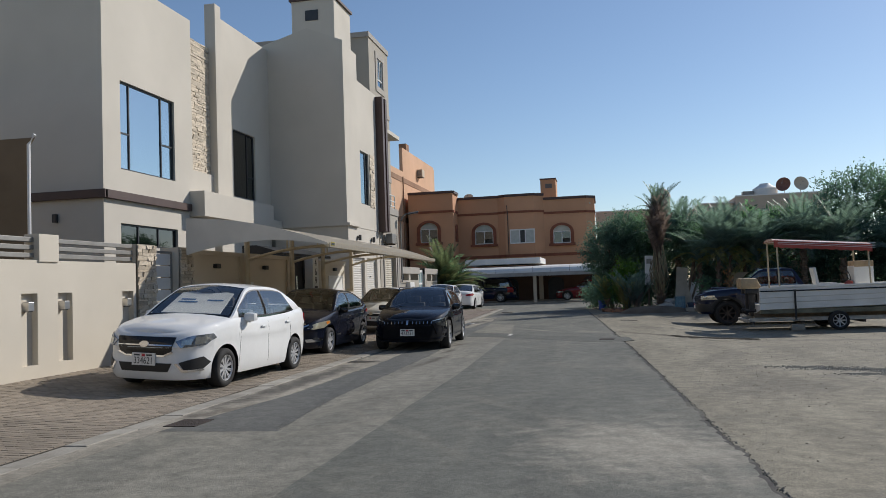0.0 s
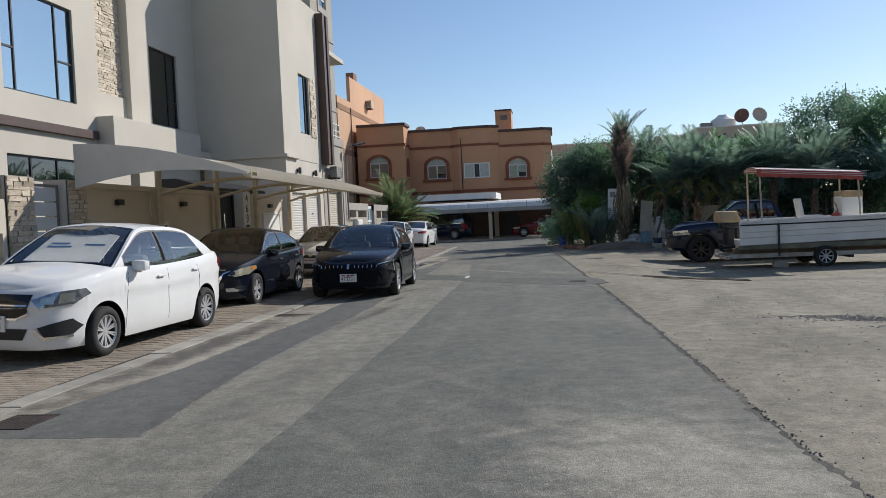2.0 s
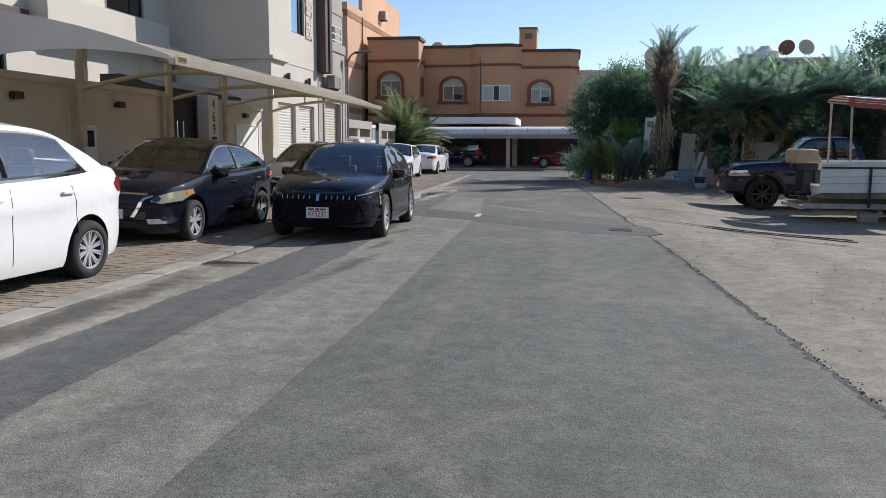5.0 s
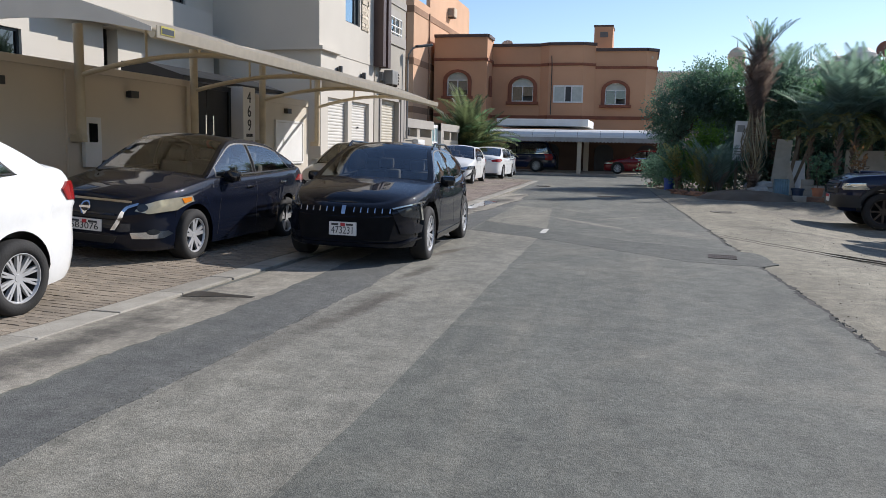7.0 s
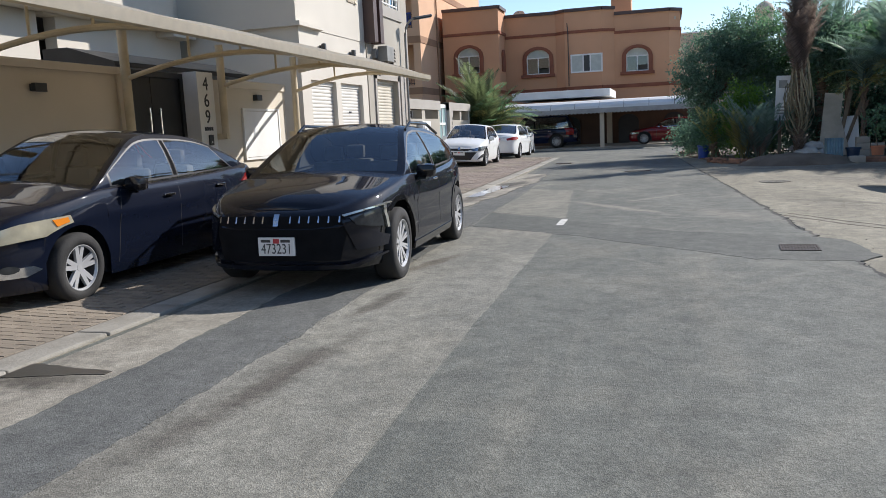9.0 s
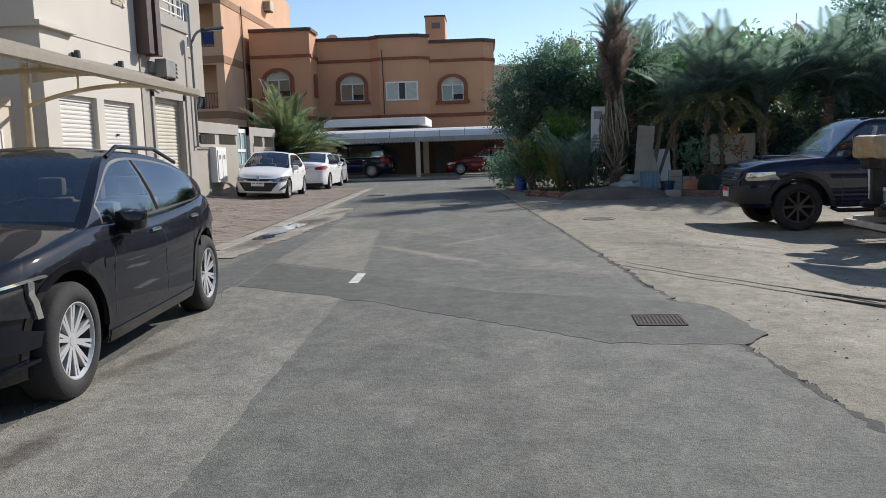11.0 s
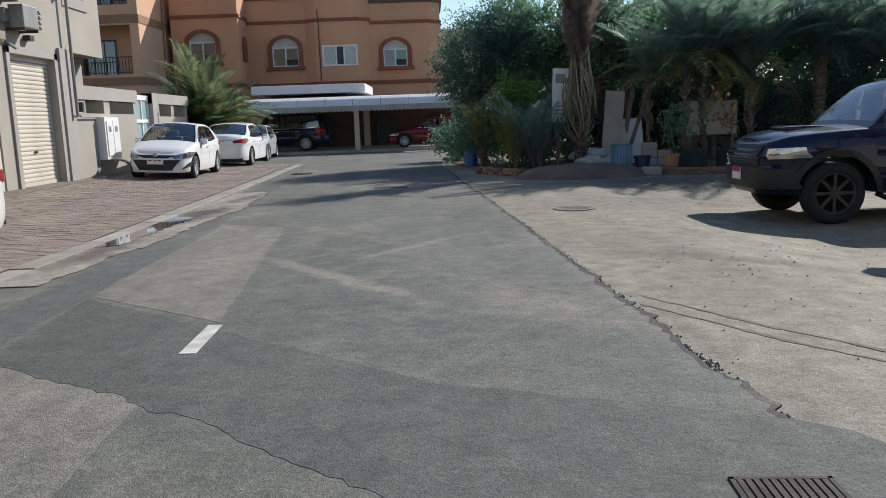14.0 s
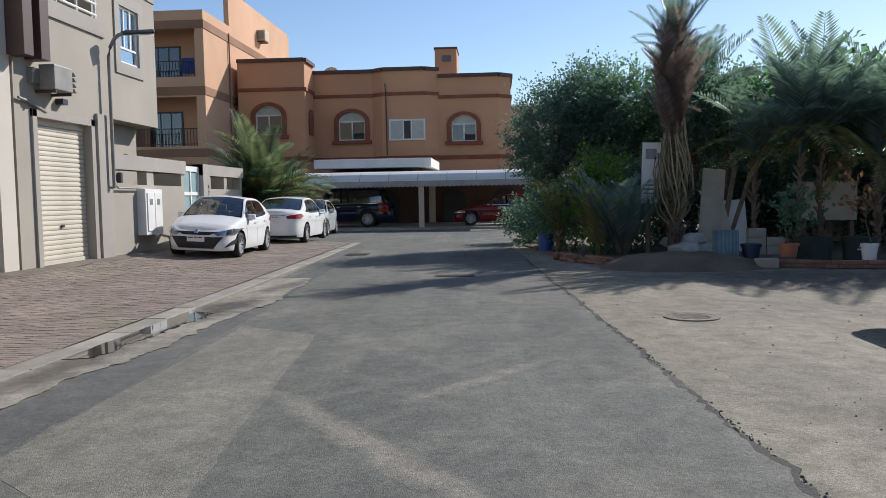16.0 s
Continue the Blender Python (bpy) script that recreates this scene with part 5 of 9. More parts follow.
# middle bay steps forward with a canted end
bm = bmesh.new()
prism(bm, [(-7.0, MY + 0.28), (-7.0, MY), (-6.3, MY - 0.6), (-3.7, MY - 0.6), (-2.85, MY), (-2.85, MY + 0.28)], XY(0), 0, 9.4)
part("bay", bm, M["orange"], fh)
part("wall", wall_along_x(-2.85, 0.9, MY, MY + 0.28, 0, 9.05, [(-2.06, -0.5, 5.0, 6.635)]), M["orange"], fh)
bm = bmesh.new()
prism(bm, [(0.9, MY), (1.65, MY + 0.7), (1.65, 80), (1.35, 80), (1.35, MY + 0.75), (0.9, MY + 0.28)], XY(0), 0, 9.05)
part("wall", bm, M["orange"], fh)
part("roof", boxed(-14.57, 1.35, MY + 0.3, 79.7, 8.4, 8.6), M["pale_wall"], fh)
part("wall", boxed(-14.57, 1.35, 79.7, 80, 0, 9), M["orange"], fh)
for z, h, d in ((8.1, 0.2, 0.08), (3.9, 0.25, 0.08), (None, 0.22, 0.14)):
    for poly, top in (([(-14.85, LY), (-10.75, LY), (-10.75, MY)], 9.9), ([(-10.75, MY), (-7.0, MY), (-6.3, MY - 0.6), (-3.7, MY - 0.6), (-2.85, MY)], 9.45), ([(-2.85, MY), (0.9, MY), (1.65, MY + 0.7), (1.65, 75)], 9.05)):
        zz = top - 0.08 if z is None else (z - (9.9 - top) * 0.5 if z > 5 else z)
        for (ax, ay), (bx, by) in zip(poly, poly[1:]):
            v = Vector((bx - ax, by - ay))
            nrm = Vector((v.y, -v.x)).normalized()
            bm = bmesh.new()
            prism(bm, [(ax - nrm.x * 0.02, ay - nrm.y * 0.02), (bx - nrm.x * 0.02, by - nrm.y * 0.02), (bx + nrm.x * d, by + nrm.y * d), (ax + nrm.x * d, ay + nrm.y * d)], XY(zz), 0, h)
            part("band" if z is not None else "coping", bm, M["red_trim"] if z is not None else M["brown_trim"], fh)
arch_window(LY, -13.0, 0.82, 5.45, 6.62, fh)
arch_window(MY, -8.35, 0.85, 5.2, 6.35, fh)
arch_window(MY, -1.28, 0.78, 5.0, 6.05, fh)
# side arch on the left block, seen edge on
bm = bmesh.new()
prism(bm, arch(68.0, 0.5, 5.5, 6.7), YZ(-10.75), 0, 0.1)
part("arch_trim", bm, M["red_trim"], fh)
# wide sliding window of the bay
w = part("window", wall_along_x(-5.9, -3.65, MY - 0.7, MY - 0.6, 5.1, 6.4, [(-5.8, -5.05, 5.2, 6.3), (-4.97, -4.55, 5.2, 6.3), (-4.47, -3.75, 5.2, 6.3)]), M["white_paint"], fh)
part("pane", boxed(-5.8, -5.05, MY - 0.64, MY - 0.63, 5.2, 6.3), M["curtain"], w)
part("pane", boxed(-4.97, -4.55, MY - 0.64, MY - 0.63, 5.2, 6.3), M["dark_frame"], w)
part("pane", boxed(-4.47, -3.75, MY - 0.64, MY - 0.63, 5.2, 6.3), M["curtain"], w)
bm = bmesh.new()
tube(bm, [(-6.1, MY - 0.72, 8.6), (-6.05, MY - 0.72, 7.9), (-6.05, MY - 0.66, 4.2)], 0.035, 6)
part("cable", bm, M["dark_frame"], fh)
rt = thing("roof_tower", (-2.4, 70.5, 8.6), "terracotta rooftop stair tower with a vent", "roof structure", world=True)
part("shaft", boxed(-3.15, -1.75, 70.5, 73, 8.6, 11.0), M["orange"], rt)
part("cap", boxed(-3.2, -1.7, 70.45, 73.05, 11.0, 11.12), M["brown_trim"], rt)
part("vent", boxed(-2.7, -2.1, 70.47, 70.5, 10.2, 10.6), M["room"], rt)
tk = thing("water_tank", (-6.5, 73, 8.6), "white ribbed rooftop water tank", "water tank")
bm = bmesh.new()
lathe(bm, [(0.0, 0.0), (0.9, 0), (0.92, 0.4), (0.88, 0.45), (0.92, 0.5), (0.92, 0.95), (0.85, 1.1), (0.35, 1.3), (0.3, 1.38), (0.0, 1.38)], 24)
part("body", bm, M["white_sheet"], tk, smooth=True)
part("pipe", tube(bmesh.new(), [(1.0, 0, 0), (1.0, 0, 0.9), (0.9, 0, 0.9)], 0.03), M["grey_metal"], tk)
tk = thing("water_tank", (-11.8, 72, 8.8), "beige rooftop water tank beside the parapet", "water tank")
bm = bmesh.new()
lathe(bm, [(0.0, 0), (0.5, 0), (0.52, 0.9), (0.3, 1.25), (0.0, 1.3)], 20)
part("body", bm, M["pale_wall"], tk, smooth=True)
part("lid", lathe(bmesh.new(), [(0.0, 1.28), (0.18, 1.28), (0.18, 1.42), (0.0, 1.45)], 12), M["pale_wall"], tk)
dish((-9.9, 70.5, 8.9), 0.45, 180, 50, M["pale_wall"], "beige satellite dish on the terracotta villa roof")

# carport of white sheet along the front of the villa
cp = thing("carport", (-3, 57, 0), "white corrugated carport with a scalloped edge", "carport", world=True)
bm = bmesh.new()
sec = [(56.4 + 0.9 * (1 - math.cos(t)), 2.25 + 0.55 * math.sin(t)) for t in (0, 0.4, 0.8, 1.2, 1.57)] + [(64, 3.0)]
secb = [(a + 0.03, b - 0.04) for a, b in sec]
for x0 in range(8):
    xa, xb = -8.5 + x0 * 1.38, -8.5 + (x0 + 1) * 1.38 - 0.02
    bm = bmesh.new()
    prism(bm, sec + secb[::-1], lambda u, v, w: (w, u, v), xa, xb)
    part("roof_panel", bm, M["white_sheet"], cp)
bm = bmesh.new()
prism(bm, [(-8.5, 2.32)] + [(-8.5 + k * 0.11, 2.02 + (0.06 if k % 2 else 0.0)) for k in range(101)] + [(2.6, 2.32)], XZ(56.38), 0, 0.02)
part("valance", bm, material("valance", (0.36, 0.35, 0.34), 0.8, 0.2, 2, 30, 0.1), cp)
for x in (-8.3, -2.85, 2.4):
    part("post", boxed(x - 0.12, x + 0.12, 56.6, 56.84, 0, 2.2), M["pale_wall"] if x == -2.85 else M["dark_wall"], cp)
part("upper_roof", boxed(-8.4, -2.5, 58.5, 64, 3.05, 3.5, bevel=0.03), M["white_sheet"], cp)
# terracotta darkened so its colour holds the shade beneath the carport
M["carport_wall_shade"] = material("carport_wall_shade", (0.10, 0.055, 0.035), 0.9, 0.3, 0.5, 40, 0.2)
cw = thing("garden_wall", (-3, 64, 0), "terracotta wall with arches, the carport's shade put into its colour", "wall", world=True, kind="structure")
part("wall", boxed(-8.6, 3.5, 64, 64.3, 0, 3.0), M["carport_wall_shade"], cw)
for cx in (-1.7, 1.2, -5.5):
    bm = bmesh.new()
    prism(bm, arch(cx, 0.65, 0.0, 1.5), XZ(63.94), 0, 0.06)
    part("arch_panel", bm, M["black_door"], cw)
part("ornate_pier", boxed(-3.1, -2.75, 63.8, 64, 0, 2.6), M["pale_wall"], cw)
tagged(sheet("pavement", [(-14, 56.3), (4, 56.3), (4, 64), (-14, 64)], 0.12, M["concrete"], None, 0.2, "concrete carport floor", category="pavement"), kind="structure")

# ---- pale buildings beyond the trees ----
def far_block(name, x0, x1, y0, y1, h, label, cat="building", holes=()):
    b = thing(name, ((x0 + x1) / 2, (y0 + y1) / 2, 0), label, cat, world=True)
    part("wall", wall_along_x(x0, x1, y0, y0 + 0.3, 0, h, holes), M["pale_wall"], b)
    part("wall", boxed(x0, x0 + 0.3, y0 + 0.3, y1, 0, h), M["pale_wall"], b)
    part("wall", boxed(x1 - 0.3, x1, y0 + 0.3, y1, 0, h), M["pale_wall"], b)
    part("wall", boxed(x0 + 0.3, x1 - 0.3, y1 - 0.3, y1, 0, h), M["pale_wall"], b)
    part("roof", boxed(x0 + 0.3, x1 - 0.3, y0 + 0.3, y1 - 0.3, h - 0.6, h - 0.3), M["pale_wall"], b)
    part("coping", boxed(x0 - 0.05, x1 + 0.05, y0 - 0.05, y0 + 0.35, h, h + 0.12), M["white_paint"], b)
    for a in holes:
        part("window", boxed(a[0], a[1], y0 + 0.12, y0 + 0.2, a[2], a[3]), M["dark_glass"], b)
    return b


far_block("apartment_building", 1.7, 9.0, 85, 98, 8.9, "pale beige flat-roofed building behind the trees")
far_block("apartment_building", 12.4, 16.0, 85, 96, 9.2, "pale beige low block behind the trees")
far_block("apartment_building", 16.1, 25.0, 84, 97, 9.75, "cream flat-roofed house with rooftop tank")
tk = thing("water_tank", (19.4, 86, 9.2), "white rooftop water tank behind the trees", "water tank")
part("body", lathe(bmesh.new(), [(0.0, 0), (1.2, 0), (1.25, 1.4), (0.6, 1.8), (0.5, 1.95), (0, 1.95)], 24), M["white_sheet"], tk, smooth=True)
part("stand", boxed(-2.3, -1.2, -0.5, 0.5, 0.0, 1.2), M["grey_metal"], tk)
rust = material("rust", (0.22, 0.10, 0.07), 0.7, 0.3, 3, 40, 0.2)
dish((21.1, 85, 9.75), 0.75, 150, 75, rust, "rusty red satellite dish on a far roof")
dish((22.7, 85, 9.75), 0.75, 190, 75, M["pale_wall"], "beige satellite dish on a far roof")
dm = thing("dome", (8.9, 86, 8.6), "small pale rooftop dome with a finial", "dome")
part("shell", lathe(bmesh.new(), [(0.75, 0.0), (0.75, 1.6), (0.85, 1.65), (0.8, 2.0), (0.6, 2.35), (0.3, 2.6), (0.0, 2.7)], 20), M["pale_wall"], dm, smooth=True)
part("finial", tube(bmesh.new(), [(0, 0, 2.6), (0, 0, 3.3)], 0.04, 6), M["grey_metal"], dm)
dm = thing("dome", (60.5, 170, 0), "distant beige mosque dome with a crescent finial", "dome")
part("drum", lathe(bmesh.new(), [(1.6, 0.0), (1.6, 20.0), (2.0, 20.1), (2.0, 20.4)], 20), M["pale_wall"], dm)
part("shell", lathe(bmesh.new(), [(1.7, 20.4), (1.75, 21.3), (1.4, 22.4), (0.7, 23.2), (0.0, 23.6)], 20), M["pale_wall"], dm, smooth=True)
part("finial", tube(bmesh.new(), [(0, 0, 23.4), (0, 0, 25.4)], 0.09, 6), M["grey_metal"], dm)
# unseen walls added behind the walker and along the lot to tone car reflections
bw2 = thing("building", (0, -45, 0), "unseen plain beige walls added behind the street", "building", world=True)
part("wall", boxed(-26, 8, -45, -44, 0, 9), M["pale_wall"], bw2)

part("wall", boxed(-30, -13.2, -44, 8, 0, 8.5), M["pale_wall"], bw2)
bw3 = thing("building", (34, 0, 0), "unseen plain beige walls added across the open lot", "building", world=True)
part("wall", boxed(30, 42, -44, 22, 0, 8), M["pale_wall"], bw3)
# ---- vehicles ----
def car_paint(name, col, rough=0.32, dust=0.08):
    return material(name, col, 0.5, dust, 1.5, 25, 0.0, coat=0.75, spec=0.04)


M["car_white"] = car_paint("car_white", (0.78, 0.78, 0.76))
M["car_navy"] = car_paint("car_navy", (0.004, 0.0065, 0.016))
M["car_black"] = car_paint("car_black", (0.006, 0.007, 0.012), 0.25)
M["car_beige"] = car_paint("car_beige", (0.70, 0.69, 0.64))
M["car_silver"] = car_paint("car_silver", (0.5, 0.51, 0.52))
M["car_red"] = car_paint("car_red", (0.16, 0.008, 0.012))
M["car_blue"] = car_paint("car_blue", (0.007, 0.012, 0.036), 0.35)
M["tyre"] = material("tyre", (0.022, 0.021, 0.02), 0.85, 0.3, 6, 60, 0.3)
M["black_plastic"] = material("black_plastic", (0.014, 0.014, 0.015), 0.5, 0.2, 8, 80, 0.05)
M["gloss_black"] = material("gloss_black", (0.008, 0.008, 0.009), 0.15, 0.1, 4, 60, 0.0)
M["seat"] = material("seat", (0.11, 0.10, 0.088), 0.9, 0.2, 8, 60, 0.1)
M["car_glass"] = glass("car_glass", (0.72, 0.79, 0.78), 1.3)
M["clear_glass"] = glass("clear_glass", (0.95, 0.97, 0.97), 1.9)
M["silver_rim"] = material("silver_rim", (0.52, 0.52, 0.52), 0.35, 0.1, 6, 60, 0.0, metal=0.35)
M["lamp_glass"] = material("lamp_glass", (0.55, 0.55, 0.5), 0.08, 0.15, 12, 40, 0.0, metal=0.75)
M["lamp_silver"] = material("lamp_silver", (0.30, 0.33, 0.38), 0.1, 0.5, 14, 40, 0.0, metal=0.8)
M["lamp_yellowed"] = material("lamp_yellowed", (0.50, 0.46, 0.34), 0.15, 0.15, 8, 40, 0.0, metal=0.35)
M["lamp_dark"] = material("lamp_dark", (0.05, 0.055, 0.06), 0.06, 0.3, 15, 40, 0.0, metal=0.5)
M["lamp_orange"] = material("lamp_orange", (0.70, 0.22, 0.02), 0.2, 0.1, 8, 40, 0.0)
M["lamp_red"] = material("lamp_red", (0.30, 0.008, 0.008), 0.12, 0.2, 8, 40, 0.0)
M["plate"] = material("plate", (0.74, 0.73, 0.70), 0.45, 0.05, 4, 60, 0.0)
M["plate_red"] = material("plate_red", (0.5, 0.03, 0.04), 0.45, 0.05, 4, 60, 0.0)


def curve_at(keys, s):
    """Smooth height along a list of (place, height)."""
    if s <= keys[0][0]:
        return keys[0][1]
    for i in range(len(keys) - 1):
        (a, p), (b, q) = keys[i], keys[i + 1]
        if s <= b:
            o = keys[i - 1] if i else (2 * a - b, 2 * p - q)
            r = keys[i + 2] if i + 2 < len(keys) else (2 * b - a, 2 * q - p)
            m0, m1 = (q - o[1]) / (b - o[0]) * (b - a), (r[1] - p) / (r[0] - a) * (b - a)
            t = (s - a) / (b - a)
            return (2 * t ** 3 - 3 * t * t + 1) * p + (t ** 3 - 2 * t * t + t) * m0 + (3 * t * t - 2 * t ** 3) * q + (t ** 3 - t * t) * m1
    return keys[-1][1]


ROWS = [(0.0, 0.955), (0.07, 0.978), (0.2, 0.992), (0.35, 0.996), (0.52, 0.99), (0.65, 0.991), (0.70, 1.003), (0.75, 0.995), (0.87, 0.98), (0.94, 0.962), (0.98, 0.945), (1.0, 0.922)]


def row_inset(v):
    for (a, p), (b, q) in zip(ROWS, ROWS[1:]):
        if v <= b:
            return p + (q - p) * (v - a) / (b - a)
    return ROWS[-1][1]


class Car:
    """A lofted car body; s runs from the nose to the tail, the nose points to -y."""

    def __init__(self, root, paint, L, W, wb, fo, r, top, cabin, roof_z, n=4.6, sill=0.2, tumble=0.70, arch_gap=0.07, pillars=(0.47, 0.86), bed=None, rim="alu", crown=0.06, spokes=10, glass_mat="car_glass", window_start=0.0, rake=0.22):
        self.root, self.paint, self.L, self.W, self.wb, self.fo, self.r = root, paint, L, W, wb, fo, r
        self.top, self.cabin, self.roof_z, self.n, self.sill, self.tumble = top, cabin, roof_z, n, sill, tumble
        self.arch_gap, self.pillars, self.rim, self.crown, self.spokes, self.glass_mat, self.window_start = arch_gap, pillars, rim, crown, spokes, glass_mat, window_start
        self.rake = rake
        self.body()
        self.greenhouse()
        self.wheels()

    def zt(self, s):
        return curve_at(self.top, s)

    def zb(self, s):
        z = self.sill + 0.03 * max(0, (s - self.L + 0.6)) / 0.6
        for c in (self.fo, self.fo + self.wb):
            R = self.r + self.arch_gap
            if abs(s - c) < R:
                z = max(z, self.r + math.sqrt(R * R - (s - c) ** 2))
        return z

    def half(self, s, k=1.0):
        u = min(1.0, abs(2 * (s - self.L / 2) / (k * self.L)))
        return k * self.W / 2 * (1 - u ** self.n) ** (1 / self.n)

    def nose(self, x, k=1.0):
        u = min(0.9999, abs(2 * x / (k * self.W)))
        return self.L / 2 - k * self.L / 2 * (1 - u ** self.n) ** (1 / self.n)

    def ring(self):
        W2 = self.W / 2
        front = [(f * W2, self.nose(f * W2)) for f in (0, 0.15, 0.3, 0.45, 0.58, 0.68, 0.76, 0.82)]
        s0, s1 = front[-1][1], self.L - front[-1][1]
        ss, s = [], s0 + 0.02
        R = self.r + self.arch_gap
        while s < s1 - 0.01:
            ss.append(s)
            near = min(abs(abs(s - c) - R) for c in (self.fo, self.fo + self.wb))
            inside = min(abs(s - c) for c in (self.fo, self.fo + self.wb)) < R
            s += 0.012 if near < 0.05 else (0.04 if inside or s < s0 + 0.3 or s > s1 - 0.3 else 0.09)
        side = [(self.half(s), s) for s in ss]
        return front + side + [(x, self.L - y) for x, y in front[::-1]]

    def body(self):
        bm = bmesh.new()
        pts = self.ring()
        cols = {1: [], -1: []}
        for sgn in (1, -1):
            for i, (x, s) in enumerate(pts):
                zt, zb = self.zt(s), self.zb(s)
                col = []
                if x == 0 and sgn < 0:
                    cols[-1].append(cols[1][i])
                    continue
                z00 = self.sill
                for v, k0 in ROWS:
                    z = zb + v * (zt - zb)
                    k = row_inset((z - z00) / (zt - z00))
                    # ends keep their length where the deck is high
                    ks = 1 - (1 - k) * 0.8
                    col.append(bm.verts.new((sgn * x * k, (s - self.L / 2) * ks, z)))
                cols[sgn].append(col)
        for sgn in (1, -1):
            for a, b in zip(cols[sgn], cols[sgn][1:]):
                for j in range(len(ROWS) - 1):
                    try:
                        bm.faces.new((a[j], b[j], b[j + 1], a[j + 1]))
                    except ValueError:
                        pass
        # deck over bonnet and boot
        fr = (0.9, 0.6, 0.3, 0, -0.3, -0.6, -0.9)
        sa, sd = self.cabin[0], self.cabin[3]
        prev = None
        for (x, s), cr, cl in zip(pts, cols[1], cols[-1]):
            if x == 0:
                strip = [cr[-1]] * 9
            else:
                a, b = cr[-1].co, cl[-1].co
                amp = self.crown * min(1.0, a.x / (0.6 * self.W / 2))
                strip = [cr[-1]] + [bm.verts.new((a.x * f, a.y, a.z + amp * (1 - f * f))) for f in fr] + [cl[-1]]
            if prev is not None and not (sa + 0.05 < s < sd - 0.05):
                for k in range(8):
                    q = []
                    for v in (prev[k], strip[k], strip[k + 1], prev[k + 1]):
                        if v not in q:
                            q.append(v)
                    if len(q) > 2:
                        try:
                            bm.faces.new(q)
                        except ValueError:
                            pass
            prev = strip
        self.body_ob = part("body", bm, self.paint, self.root, smooth=True)
        # dark inner shell: floor and wheel housings
        bm = bmesh.new()
        box(bm, -self.W * 0.36, self.W * 0.36, -self.L / 2 + 0.25, self.L / 2 - 0.25, self.sill + 0.02, self.r * 2 + 0.05)
        box(bm, -self.W * 0.46, self.W * 0.46, self.fo + self.r + self.arch_gap - self.L / 2, self.fo + self.wb - self.r - self.arch_gap - self.L / 2, self.sill + 0.02, self.zt(self.L / 2) - 0.25)
        part("underbody", bm, M["black_plastic"], self.root)

    def roof_at(self, s):
        sa, sb, sc, sd = self.cabin
        zr1, zr2 = self.roof_z
        keys = [(sa, self.zt(sa)), ((sa + sb) / 2, self.zt(sa) + 0.54 * (zr1 - self.zt(sa))), (sb, zr1 - 0.015), (sb + (sc - sb) * 0.4, max(zr1, zr2) + 0.012), (sc, zr2), ((sc + sd) / 2, self.zt(sd) + 0.55 * (zr2 - self.zt(sd))), (sd, self.zt(sd))]
        return curve_at(keys, s)

    def greenhouse(self):
        sa, sb, sc, sd = self.cabin
        zr = max(self.roof_z)
        N = 44
        st = [sa + (sd - sa) * i / N for i in range(N + 1)]
        groups = {}

        def put(name, quad):
            groups.setdefault(name, []).append(quad)

        def yy(s):
            return (s - self.L / 2) * (1 - (1 - 0.922) * 0.8 * (1 if s < sa + 0.1 or s > sd - 0.1 else 1))

        rows = (0, 0.05, 0.09, 0.35, 0.65, 0.87, 0.91, 1.0)
        fr = (1, 0.95, 0.90, 0.5, 0.17, -0.17, -0.5, -0.90, -0.95, -1)

        def eaves(s):
            xb, zl = self.half(s) * 0.922, self.zt(s)
            z = max(self.roof_at(s), zl + 0.002)
            h = (z - zl) / (zr - self.zt((sb + sc) / 2))
            return xb, zl, z, h, xb + (self.tumble * self.W / 2 - xb) * min(1, h) ** 1.15

        def flank(s, v):
            xb, zl, z, h, xe = eaves(s)
            return (xb + (xe - xb) * v + 0.03 * min(1, h * 1.3) * math.sin(math.pi * v), yy(s), zl + (z - zl) * v)

        topv = []
        for s in st:
            xb, zl, z, h, xe = eaves(s)
            cr = 0.05 * min(1, 0.3 + h)
            topv.append([(xe * f, yy(s), z + cr * (1 - f * f)) for f in fr])
        # the glazed opening of each flank: raked front corner, pillar between the doors, slanting rear end
        w0, b1, c1 = sa + (sb - sa) * 0.30 + self.window_start, sa + (sd - sa) * self.pillars[0], sa + (sd - sa) * self.pillars[1]

        def bounds(v):
            rear = c1 - self.rake * v
            return [sa, w0 - 0.03, w0, b1 - 0.055 - 0.06 * v, b1 - 0.035 - 0.06 * v, b1 + 0.035 - 0.06 * v, b1 + 0.055 - 0.06 * v, rear, rear + 0.03, sd]

        names = ("cabin", "gasket", "window_front", "gasket", "pillar", "gasket", "window_rear", "gasket", "cabin")
        cuts = (8, 1, 12, 1, 1, 1, 12, 1, 10)
        for p, (pname, m) in enumerate(zip(names, cuts)):
            for i in range(m):
                for j in range(7):
                    q = []
                    for a, v in ((i, rows[j]), (i + 1, rows[j]), (i + 1, rows[j + 1]), (i, rows[j + 1])):
                        e0, e1 = bounds(v)[p], bounds(v)[p + 1]
                        q.append(flank(e0 + (e1 - e0) * a / m, v))
                    name = pname
                    if pname != "cabin":
                        if j == 0:
                            name = "trim"
                        elif j == 6:
                            name = "cabin"
                        elif j in (1, 5):
                            name = "gasket"
                    for sg in (1, -1):
                        put(name if name == "cabin" else name + ("_r" if sg > 0 else "_l"), [(sg * x, y, z) for x, y, z in q])
